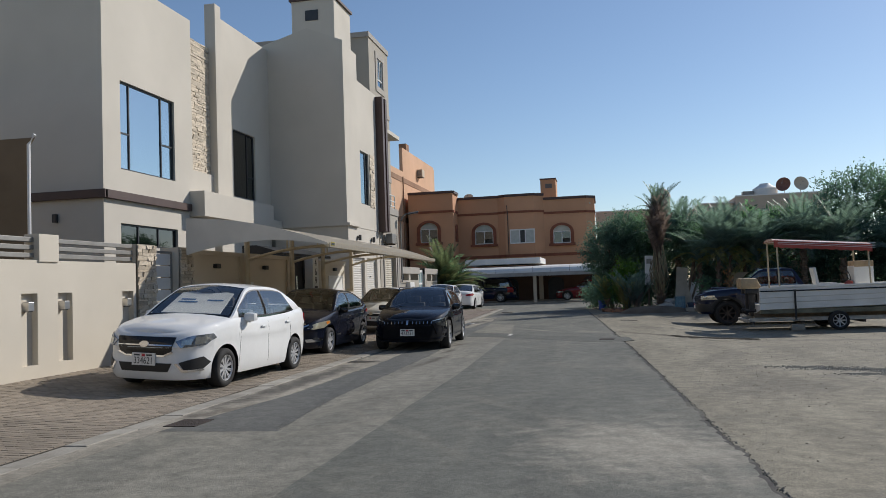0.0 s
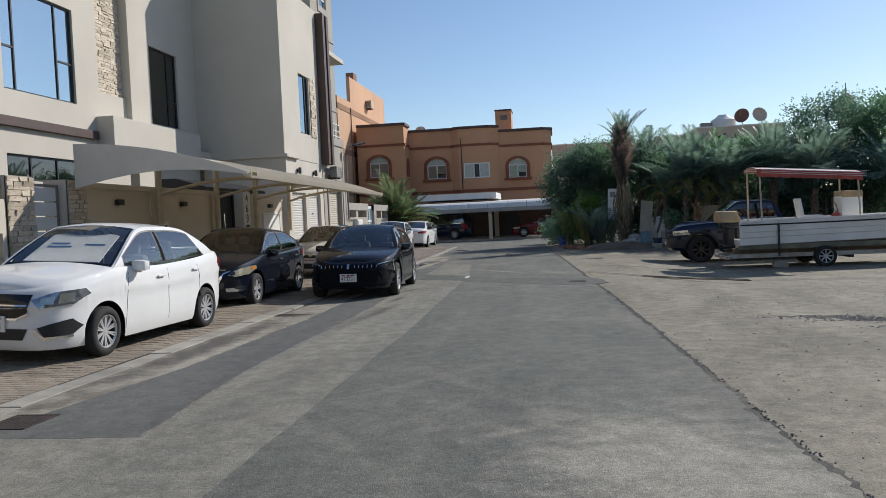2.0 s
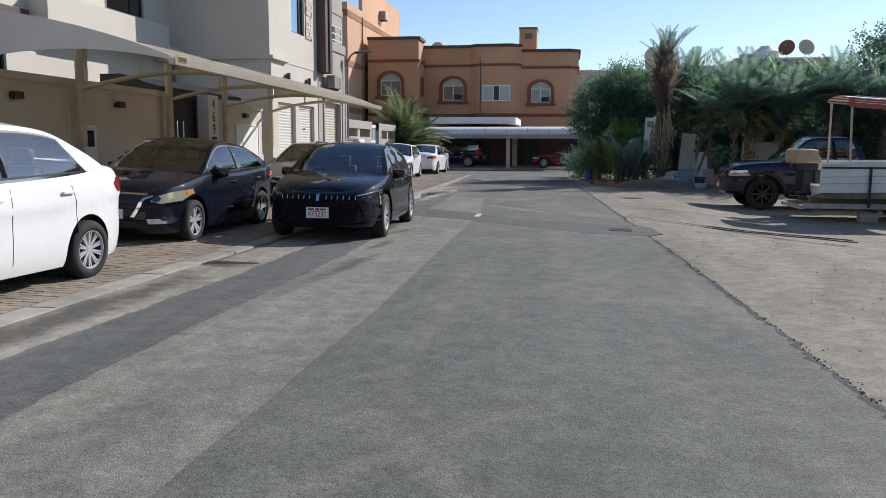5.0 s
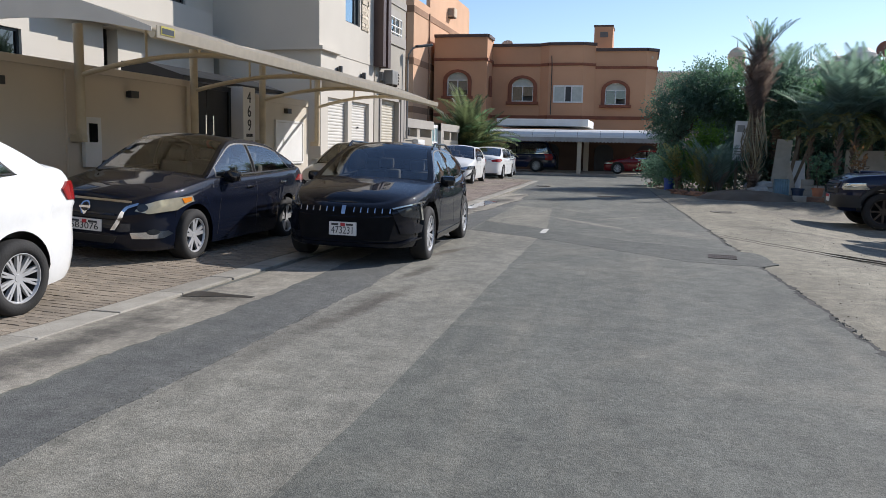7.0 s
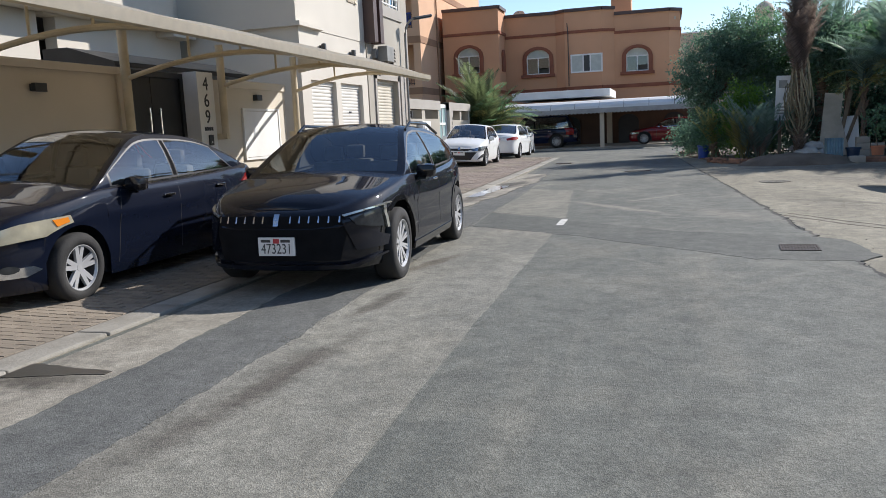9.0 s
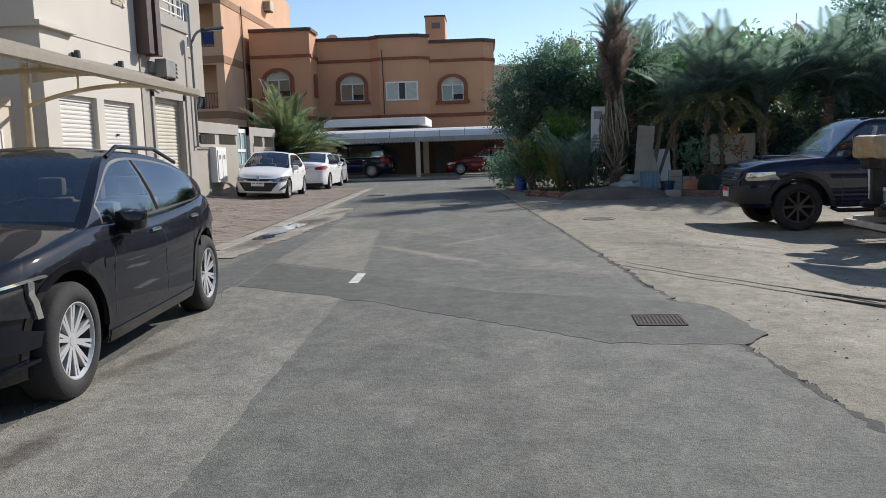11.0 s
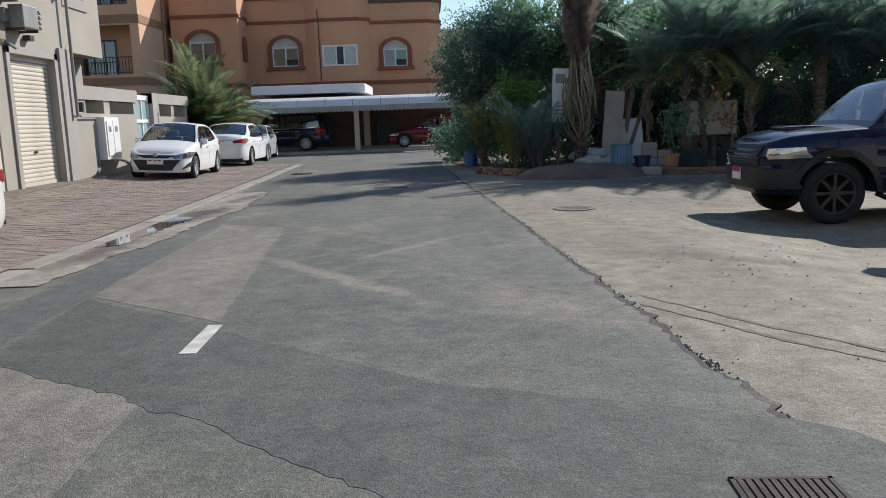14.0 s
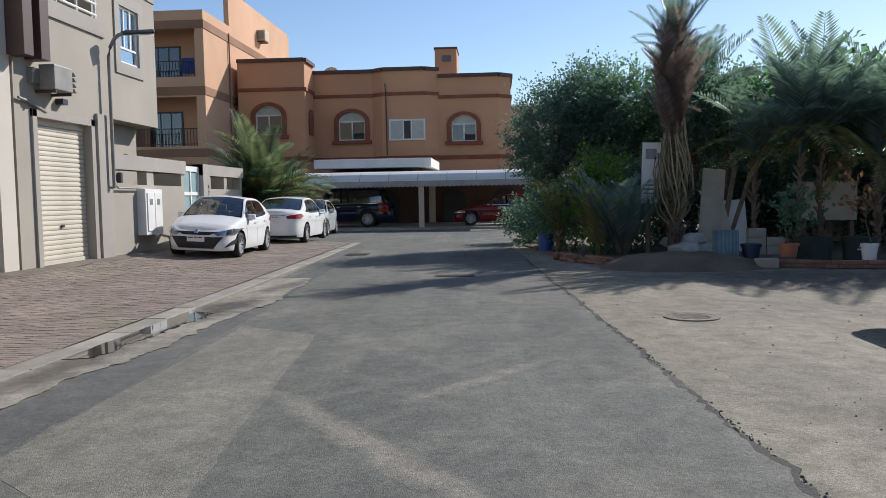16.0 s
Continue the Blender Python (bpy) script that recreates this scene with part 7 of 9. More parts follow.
def plain_sedan(at, rz, paint, label, L=4.6, W=1.78, digits="", roll=SL, facing="front"):
    t = car_root(at, rz, label, roll)
    c = Car(t, M[paint], L, W, 0.58 * L, 0.2 * L, 0.31, [(0, 0.68), (0.06 * L, 0.80), (0.26 * L, 0.97), (0.5 * L, 0.955), (0.72 * L, 0.99), (0.9 * L, 1.06), (L, 1.0)], (0.25 * L, 0.44 * L, 0.69 * L, 0.89 * L), (1.45, 1.42), sill=0.19, pillars=(0.46, 0.84), rake=0.35, glass_mat="clear_glass")
    c.fit("grille", [(-0.62, 0.53), (0.62, 0.53), (0.42, 0.26), (-0.42, 0.26)], c.front, M["black_plastic"], 0.014)
    c.fit("grille_bar", [(-0.50, 0.645), (0.50, 0.645), (0.30, 0.575), (-0.30, 0.575)], c.front, M["black_plastic"], 0.014)
    c.fit("bumper_lip", [(-0.45, 0.25), (0.45, 0.25), (0.45, 0.225), (-0.45, 0.225)], c.front, M[paint], 0.03)
    c.fit("emblem", [(0.06 * math.cos(t), 0.64 + 0.04 * math.sin(t)) for t in (i * math.pi / 8 for i in range(16))], c.front, M["chrome"], 0.03)
    c.fit("headlight", [(0.42, 0.61), (0.78, 0.735), (0.855, 0.72), (0.80, 0.59), (0.50, 0.565)], c.front, M["lamp_silver"], 0.014, 0.05, mirror=True)
    c.fit("fog_recess", [(0.845, 0.52), (0.84, 0.38), (0.64, 0.27), (0.74, 0.40)], c.front, M["black_plastic"], 0.014, 0.05, mirror=True)
    plate(t, Matrix.Translation(c.front(0, 0.48, 0.035)) @ pose(0, 0, 0, 90, 0, 0), "", 0.42, 0.13)
    c.fit("tail_light", [(0.42, 0.88), (0.80, 0.96), (0.84, 0.88), (0.80, 0.80), (0.46, 0.80)], c.rear, M["lamp_red"], 0.014, 0.05, mirror=True)
    plate(t, Matrix.Translation(c.rear(0, 0.82, 0.03)) @ pose(0, 0, 0, 90, 0, 180), "", 0.46, 0.13)
    c.fit("boot_trim", [(-0.40, 0.92), (0.40, 0.92), (0.40, 0.90), (-0.40, 0.90)], c.rear, M["chrome"], 0.016)
    c.fit("bumper_trim", [(-0.7, 0.27), (0.7, 0.27), (0.7, 0.22), (-0.7, 0.22)], c.rear, M["black_plastic"], 0.014)
    seams(c, ((0.3 * L, 0.32 * L), (0.53 * L, 0.53 * L), (0.75 * L, 0.73 * L)))
    handles(c, ((0.48 * L, 0.83), (0.70 * L, 0.85)), M[paint])
    mirrors(c, 0.355 * L, 0.99, M[paint])
    return c


c = plain_sedan((-5.52, 25.0, 0.105), 0, "car_beige", "white sedan with a raised boot spoiler beneath the canopy")
wing = part("spoiler", boxed(-0.66, 0.66, 1.88, 2.06, 1.19, 1.225, bevel=0.012), M["car_beige"], c.root)
for x in (-0.5, 0.5):
    part("spoiler_foot", boxed(x - 0.05, x + 0.05, 1.92, 2.0, 1.04, 1.195, bevel=0.008), M["car_beige"], wing)
plain_sedan((-6.55, 39.9, 0.15), 2, "car_white", "white compact sedan with black lower grille by the garden wall", 4.42, 1.73)
plain_sedan((-6.4, 46.3, 0.12), 180, "car_white", "white sedan parked with red tail lamps outward", 4.6, 1.78, roll=1.0)
plain_sedan((-7.1, 52.4, 0.03), 4, "car_silver", "silver car half hidden behind the white sedan", 4.4, 1.75, roll=0)

# dark suv and red car beneath the far carport
u = car_root((-7.0, 58.9, 0.12), -90, "dark blue large suv side-on beneath the carport")
c = Car(u, M["car_blue"], 5.2, 2.0, 2.95, 1.0, 0.40, [(0, 0.98), (0.3, 1.08), (1.3, 1.17), (2.4, 1.14), (4.0, 1.16), (5.2, 1.16)], (1.3, 2.0, 4.7, 5.1), (1.88, 1.86), sill=0.3, n=5, pillars=(0.36, 0.93), tumble=0.78)
c.fit("tail_light", [(0.80, 1.15), (0.95, 1.15), (0.95, 0.75), (0.82, 0.75)], c.rear, M["lamp_red"], 0.014, 0.05, mirror=True)
c.fit("headlight", [(0.60, 0.98), (0.92, 0.98), (0.92, 0.82), (0.62, 0.82)], c.front, M["lamp_glass"], 0.014, 0.05, mirror=True)
seams(c, ((1.6, 1.6), (2.7, 2.7), (3.75, 3.7)), 0.4)
handles(c, ((2.5, 1.0), (3.55, 1.0)), M["chrome"])
mirrors(c, 1.8, 1.2, M["car_blue"])
r_ = car_root((1.0, 58.9, 0.12), -90, "dark red saloon side-on beneath the carport")
c = Car(r_, M["car_red"], 4.9, 1.85, 2.9, 0.9, 0.35, [(0, 0.72), (0.3, 0.82), (1.4, 0.99), (2.4, 0.98), (3.6, 1.0), (4.9, 1.02)], (1.4, 2.2, 3.5, 4.2), (1.45, 1.42), sill=0.2, pillars=(0.46, 0.84))
c.fit("headlight", [(0.52, 0.72), (0.86, 0.74), (0.86, 0.62), (0.56, 0.60)], c.front, M["lamp_glass"], 0.014, 0.05, mirror=True)
seams(c, ((1.6, 1.6), (2.7, 2.7), (3.7, 3.65)))
handles(c, ((2.5, 0.84), (3.5, 0.85)), M["chrome"])
mirrors(c, 1.9, 1.0, M["car_red"])

# lifted pickup
p = car_root((8.47, 28.6, -0.2), -90, "lifted dark blue pickup truck with black wheels", 0, "pickup_truck", "pickup truck")
c = Car(p, M["car_blue"], 5.8, 2.03, 3.7, 0.98, 0.44, [(0, 1.18), (0.3, 1.26), (1.4, 1.33), (2.3, 1.32), (3.6, 1.33), (3.9, 1.34), (5.8, 1.34)], (1.35, 2.15, 3.35, 3.75), (1.98, 1.96), sill=0.42, n=5.0, pillars=(0.62, 0.9), rim="iron", tumble=0.76, arch_gap=0.11, spokes=8, glass_mat="car_glass")
c.fit("grille", [(-0.60, 1.12), (0.60, 1.12), (0.56, 0.84), (-0.56, 0.84)], c.front, M["black_plastic"], 0.014)
for z in (0.9, 0.97, 1.04):
    c.fit("grille_bar", [(-0.56, z), (0.56, z), (0.56, z + 0.025), (-0.56, z + 0.025)], c.front, M["car_blue"], 0.024)
c.fit("headlight", [(0.70, 1.08), (0.93, 1.10), (0.95, 0.95), (0.72, 0.93)], c.front, M["lamp_glass"], 0.014, 0.05, mirror=True)
c.fit("bumper", [(-0.9, 0.80), (0.9, 0.80), (0.92, 0.52), (-0.92, 0.52)], c.front, M["black_plastic"], 0.05)
plate(p, Matrix.Translation(c.front(-0.0, 0.70, 0.07)) @ pose(0, 0, 0, 90, 0, 0), "", 0.30, 0.18)
part("flag_block", boxed(-0.15, 0.15, 0.02, 0.09, 0.0, 0.004, m=Matrix.Translation(c.front(-0.0, 0.70, 0.07)) @ pose(0, 0, 0, 90, 0, 0)), M["plate_red"], p)
seams(c, ((1.75, 1.75), (2.85, 2.85), (3.65, 3.65)), 0.5)
handles(c, ((2.65, 1.15), (3.5, 1.15)), M["gloss_black"])
mirrors(c, 1.95, 1.42, M["gloss_black"], 1.3)
for k in range(5):
    x = -0.5 + k * 0.25
    part("roof_marker", boxed(x - 0.06, x + 0.06, -0.62, -0.5, 2.0, 2.05, bevel=0.015), M["gloss_black"], p)
part("hood_scoop", boxed(-0.3, 0.3, -2.35, -1.8, 1.31, 1.385, bevel=0.03), M["car_blue"], p)
for sg in (1, -1):
    f = c.side(sg)
    for sc_ in (0.98, 4.68):
        R = c.r + 0.10
        poly = [(sc_ + R * math.cos(t), 0.44 + R * math.sin(t)) for t in (math.pi * i / 14 for i in range(15))] + [(sc_ + (R + 0.09) * math.cos(t), 0.44 + (R + 0.09) * math.sin(t)) for t in (math.pi * i / 14 for i in range(14, -1, -1))]
        part("fender_flare", conform(poly, f, 0.05, 0.12), M["black_plastic"], p)
    bm = bmesh.new()
    tube(bm, [(sg * 0.9, -1.3, 0.42), (sg * 0.98, -1.2, 0.36), (sg * 0.98, 0.9, 0.36)], 0.04, 8)
    part("side_step", bm, M["gloss_black"], p)
for k, y in enumerate((2.06, 2.2, 2.34)):
    part("writing_bar", boxed(-1.016, -1.008, y - 0.05, y + 0.05, 1.14, 1.25), M["plate"], p)

# ---- trees, palms and clutter at the edge of the lot ----
M["leaf_dark"] = leaf_mat("leaf_dark", (0.085, 0.135, 0.115), (0.125, 0.18, 0.15))
M["leaf_mid"] = leaf_mat("leaf_mid", (0.085, 0.15, 0.095), (0.125, 0.195, 0.12))
M["leaf_bright"] = leaf_mat("leaf_bright", (0.09, 0.17, 0.03), (0.13, 0.21, 0.05))
M["frond"] = leaf_mat("frond", (0.125, 0.165, 0.15), (0.175, 0.22, 0.19), 0.4, (1.35, 1.6, 1.3))
M["frond_olive"] = leaf_mat("frond_olive", (0.085, 0.105, 0.055), (0.13, 0.15, 0.085), 0.5, (1.3, 1.4, 1.1))
M["frond_dead"] = leaf_mat("frond_dead", (0.155, 0.118, 0.104), (0.235, 0.185, 0.16), 0.8, (1.4, 1.4, 1.3))
M["frond_yellow"] = leaf_mat("frond_yellow", (0.20, 0.18, 0.07), (0.28, 0.24, 0.11), 0.7)
M["bark"] = material("bark", (0.14, 0.10, 0.07), 0.9, 0.35, 4, 40, 0.8)
M["palm_bark"] = material("palm_bark", (0.15, 0.105, 0.07), 0.9, 0.4, 6, 40, 0.8, island=0.5)


def leaf_cloud(blobs, count, size, seed, clump=22):
    """Many small folded leaves in clumps inside ellipsoids (x, y, z, rx, ry, rz)."""
    rnd = np.random.default_rng(seed)
    B = np.array(blobs)
    weights = (B[:, 3] * B[:, 4] * B[:, 5]) ** 0.8
    n = count // clump
    pick = B[rnd.choice(len(B), size=n, p=weights / weights.sum())]
    d = rnd.normal(size=(n, 3))
    d /= np.linalg.norm(d, axis=1)[:, None]
    rad = rnd.uniform(0.35, 1.0, size=(n, 1)) ** 0.6
    twig = d * np.array([1, 1, 0.7]) + rnd.normal(size=(n, 3)) * 0.45 + np.array([0, 0, 0.25])
    twig /= np.linalg.norm(twig, axis=1)[:, None]
    c = np.repeat(pick[:, :3] + d * rad * pick[:, 3:], clump, 0)
    out = np.repeat(twig * 1.3, clump, 0)
    N = n * clump
    reach = np.repeat(min(size, 0.13) * rnd.uniform(2.5, 6.0, size=(n, 1)), clump, 0) * rnd.uniform(-0.8, 1.0, size=(N, 1))
    p = c + np.repeat(twig, clump, 0) * reach + rnd.normal(size=(N, 3)) * size * 0.55
    a = rnd.normal(size=(N, 3)) + out
    a /= np.linalg.norm(a, axis=1)[:, None]
    s = np.cross(a, rnd.normal(size=(N, 3)))
    s /= np.linalg.norm(s, axis=1)[:, None] + 1e-6
    L, w = size * rnd.uniform(0.6, 1.2, size=(N, 1)), size * rnd.uniform(0.22, 0.36, size=(N, 1))
    up = np.cross(a, s) * w * 0.35
    verts = np.stack([p, p + a * L * 0.5 + s * w + up, p + a * L, p + a * L * 0.5 - s * w + up], 1).reshape(-1, 3)
    k = np.arange(N)[:, None] * 4
    faces = np.concatenate([k + np.array([0, 1, 2]), k + np.array([0, 2, 3])], 0)
    me = bpy.data.meshes.new("crown")
    me.from_pydata(verts.tolist(), [], faces.tolist())
    return me


def tree(at, label, height, blobs, count, size, mat, seed, trunk_r=0.12, name="tree"):
    t = thing(name, at, label, "tree" if name == "tree" else "shrub", "garden trees" if name == "tree" else "shrubs")
    rnd = random.Random(seed)
    fork = min(b[2] - b[5] * 0.5 for b in blobs)
    bm = bmesh.new()
    lean = rnd.uniform(-0.15, 0.15)
    stem = [(0, 0, -0.05), (lean * 0.3, 0.05, fork * 0.35), (lean, 0.0, fork * 0.75), (lean, 0, max(0.3, fork))]
    tube(bm, stem, trunk_r, 9, trunk_r * 0.6)
    part("trunk", bm, M["bark"], t, smooth=True)
    for b in blobs:
        for k in range(2):
            e = Vector((b[0] + rnd.uniform(-0.4, 0.4) * b[3], b[1] + rnd.uniform(-0.4, 0.4) * b[4], b[2] + rnd.uniform(-0.1, 0.5) * b[5]))
            bm = bmesh.new()
            s = Vector(stem[-1])
            tube(bm, [s, s.lerp(e, 0.5) + Vector((rnd.uniform(-0.2, 0.2), rnd.uniform(-0.2, 0.2), 0.1)), e], trunk_r * 0.5, 6, 0.015)
            part("limb", bm, M["bark"], t)
    link("crown", leaf_cloud(blobs, count, size, seed), mat, t)
    return t


def frond_mesh(length, droop, leaflets, width, seed, stiff=0.6):
    """A palm frond along +x from the origin, arching up then down: a midrib and narrow leaflets in a V."""
    rnd = random.Random(seed)
    verts, faces = [], []

    def at(t):
        return Vector((length * (t - 0.12 * droop * t * t), 0, length * (0.30 * droop * t - 0.62 * droop * t * t)))

    n = 12
    rings = []
    for i in range(n + 1):
        p, r = at(i / n), 0.022 * (1 - i / n) + 0.003
        k = len(verts)
        verts += [(p.x, -r, p.z), (p.x, 0, p.z + r), (p.x, r, p.z)]
        rings.append(k)
    for a, b in zip(rings, rings[1:]):
        faces += [(a, b, b + 1, a + 1), (a + 1, b + 1, b + 2, a + 2), (a + 2, b + 2, b, a)]
    for i in range(leaflets):
        t = 0.14 + 0.86 * i / leaflets
        p = at(t)
        d = (at(min(1, t + 0.02)) - at(t - 0.02)).normalized()
        L = length * width * (math.sin(math.pi * min(1, 0.18 + 0.80 * t)) ** 0.6) * rnd.uniform(0.85, 1.1)
        for sg in (1, -1):
            out = (d * stiff + Vector((0, sg, 0)) * 0.75 + Vector((0, 0, 0.35 - 0.2 * droop + rnd.uniform(-0.12, 0.12)))).normalized()
            tip = p + out * L - Vector((0, 0, L * L * 0.12))
            w = d.cross(out).cross(out).normalized() * 0.023
            mid = p + out * L * 0.5
            k = len(verts)
            verts += [tuple(p), tuple(mid + w), tuple(tip), tuple(mid - w)]
            faces += [(k, k + 1, k + 2), (k, k + 2, k + 3)]
    me = bpy.data.meshes.new("frond")
    me.from_pydata(verts, [], faces)
    return me


FRONDS = {}


def frond(kind, mat):
    if (kind, mat) not in FRONDS:
        spec = {"arch": (2.6, 1.0, 36, 0.22, 1), "up": (2.4, 0.45, 34, 0.20, 2), "small": (1.5, 0.9, 28, 0.26, 3), "hang": (2.0, 1.5, 30, 0.20, 4), "skirt": (1.9, 0.25, 24, 0.15, 5)}[kind]
        me = frond_mesh(*spec)
        me.materials.append(M[mat])
        FRONDS[kind, mat] = me
    return FRONDS[kind, mat]


def palm(at, label, trunk, plan, seed, trunk_r=0.17, name="palm"):
    """plan: rows of (kind, material, how many, elevation from, to, scale, height on the trunk from, to)."""
    t = thing(name, at, label, "palm tree", "palms")
    rnd = random.Random(seed)
    if trunk > 0.3:
        bm = bmesh.new()
        prof = []
        n = int(trunk / 0.11)
        for i in range(n + 1):
            z = trunk * i / n
            prof += [(trunk_r * rnd.uniform(0.95, 1.25), z), (trunk_r * 0.85, z + 0.05)]
        lathe(bm, prof, 12)
        part("trunk", bm, M["palm_bark"], t)
        stub = None
        for i in range(int(trunk * 16)):
            z = rnd.uniform(0.2, trunk)
            a = rnd.uniform(0, 360)
            if stub is None:
                bm = bmesh.new()
                vs = box(bm, 0, 0.2, -0.05, 0.05, -0.02, 0.02)
                for v in vs:
                    if v.co.x > 0.1:
                        v.co.y *= 0.5
                ob = part("leaf_base", bm, M["palm_bark"], t)
                stub = ob.data
            else:
                ob = new("leaf_base", stub)
                ob.parent = t
            ob.matrix_basis = pose(0, 0, z, 0, 0, a) @ pose(trunk_r * 0.7, 0, 0, 0, -55, 0)
    for kind, mat, count, e0, e1, sc, z0, z1 in plan:
        me = frond(kind, mat)
        for i in range(count):
            ob = new("frond", me)
            ob.parent = t
            a = 360 * i / count + rnd.uniform(-20, 20)
            r0 = trunk_r * 0.6 if trunk > 0.3 else 0.12
            ob.matrix_basis = pose(0, 0, rnd.uniform(z0, z1), 0, 0, a) @ pose(r0, 0, 0, rnd.uniform(-25, 25), -rnd.uniform(e0, e1), 0) @ Matrix.Scale(sc * rnd.uniform(0.8, 1.15), 4)
    return t


# broadleaf trees, from the street corner along the lot
tree((2.6, 42.6, 0), "dense dark green tree by the street corner", 5.4, [(-0.3, 0, 3.4, 1.15, 1.2, 1.3), (0.7, 0.3, 4.2, 1.1, 1.2, 1.1), (-0.6, 0.2, 2.5, 0.8, 0.9, 0.8), (1.3, 0.0, 3.2, 0.9, 1.0, 1.2)], 26000, 0.10, M["leaf_dark"], 1)
tree((4.7, 43.5, 0), "tall dark green garden tree behind the palms", 6.5, [(0, 0, 4.2, 1.5, 1.5, 1.2), (0.9, 0.5, 3.2, 1.5, 1.4, 1.3), (-0.8, 0, 3.3, 1.2, 1.2, 1.2)], 22000, 0.11, M["leaf_mid"], 2)
tree((8.2, 44.5, 0), "dense green garden tree", 6.5, [(0, 0, 4.1, 2.0, 1.7, 1.2), (-1.5, -0.4, 3.4, 1.4, 1.4, 1.4), (1.6, -0.2, 3.6, 1.6, 1.4, 1.5), (0.3, 0, 2.7, 2.6, 1.2, 1.1)], 21000, 0.14, M["leaf_dark"], 3)
tree((12.3, 44.2, 0), "dense green garden tree", 6.5, [(0, 0, 4.1, 2.2, 1.7, 1.2), (-1.6, -0.5, 3.2, 1.5, 1.4, 1.5), (1.9, -0.2, 3.6, 1.7, 1.4, 1.5), (0.5, 0, 2.8, 3.0, 1.2, 1.1)], 22000, 0.14, M["leaf_mid"], 4)
tree((15.9, 43.0, 0), "broad green tree rising above its neighbours", 8.0, [(0, 0, 5.6, 2.3, 1.8, 1.4), (2.4, -0.5, 5.2, 2.0, 1.6, 1.6), (-1.7, -0.5, 4.0, 1.6, 1.4, 1.5), (0.5, -0.5, 3.4, 3.0, 1.4, 1.6)], 24000, 0.15, M["leaf_dark"], 5)
tree((20.5, 41.0, 0), "tall broad-leaved tree with an uneven crown", 9.0, [(0, 0, 5.6, 2.4, 2.2, 1.6), (-2.4, 0, 5.0, 1.9, 1.8, 1.6), (2.2, 0, 5.6, 2.1, 1.9, 1.8), (0.3, -0.8, 3.8, 3.0, 1.8, 1.6)], 24000, 0.17, M["leaf_mid"], 6, 0.2)
tree((26.5, 39.5, 0), "tall broad-leaved tree beside the lot", 9.0, [(0, 0, 6.0, 2.6, 2.2, 2.0), (-2.0, -0.3, 4.4, 2.2, 1.8, 1.8), (2.4, 0, 4.8, 2.4, 2.0, 2.0)], 20000, 0.17, M["leaf_dark"], 7, 0.2)
tree((33, 37, 0), "tall broad-leaved tree beside the lot", 9.0, [(0, 0, 6.0, 3.0, 2.4, 2.4), (-2.0, -0.3, 4.0, 2.4, 1.8, 2.0), (3, 0, 4.4, 2.6, 2.0, 2.2)], 14000, 0.2, M["leaf_mid"], 8, 0.2)
tree((9.4, 40.6, 0), "large-leaved overhanging tree above the potted plants", 6.0, [(0.2, 0, 4.3, 1.3, 1.1, 0.55), (-1.1, 0, 4.0, 1.2, 0.9, 0.45), (1.6, 0, 4.1, 1.3, 1.0, 0.5), (0, 0, 3.4, 1.7, 1.1, 0.6)], 4200, 0.24, M["leaf_mid"], 9)
tree((6.9, 41.2, 0), "leafy overhanging tree above the boards", 5.0, [(0, 0, 3.4, 1.1, 0.9, 0.8), (-0.9, 0, 3.9, 1.0, 0.9, 0.8)], 6000, 0.14, M["leaf_dark"], 10)
tree((14.5, 40.0, 0), "leafy tree behind the pickup", 4.8, [(0, 0, 3.0, 2.0, 1.2, 1.5), (2.4, 0, 2.8, 1.8, 1.2, 1.5)], 11000, 0.14, M["leaf_dark"], 11)
tree((19.5, 38.0, 0), "leafy shrubbery behind the boat", 4.4, [(0, 0, 2.2, 2.4, 1.2, 1.7), (3.2, 0, 2.2, 2.2, 1.2, 1.8), (-2.0, 0.5, 2.0, 1.6, 1.0, 1.5)], 12000, 0.15, M["leaf_mid"], 12)
# shrubs along the brick edging
for i, (x, y, r, h, m) in enumerate(((1.75, 44.8, 0.7, 1.2, "leaf_dark"), (2.6, 40.6, 0.75, 1.6, "leaf_mid"), (3.3, 39.8, 0.6, 2.2, "leaf_bright"), (3.9, 39.8, 0.6, 1.5, "leaf_mid"), (2.2, 42.4, 0.8, 1.5, "leaf_dark"), (4.2, 41.0, 0.8, 2.2, "leaf_dark"))):
    tree((x, y, 0), "leafy green shrub behind the brick edging", h, [(0, 0, h * 0.6, r, r, h * 0.5), (r * 0.3, -0.1, h * 0.85, r * 0.6, r * 0.6, h * 0.28)], 4200, 0.11, M[m], 30 + i, 0.04, "shrub")

for i, (x, y, r, h) in enumerate(((5.6, 42.4, 1.0, 2.0), (7.9, 42.3, 1.3, 2.4), (10.6, 42.4, 1.4, 2.4), (13.2, 41.6, 1.5, 2.6), (16.0, 40.8, 1.6, 2.8), (24, 38, 2.0, 3.2), (29, 36.5, 2.2, 3.4))):
    tree((x, y, 0), "dense dark hedge shrub under the trees", h, [(0, 0, h * 0.5, r, 0.7, h * 0.52), (0.3 * r, 0, h * 0.75, r * 0.7, 0.6, h * 0.4)], 5200, 0.14, M["leaf_dark"], 60 + i, 0.05, "shrub")

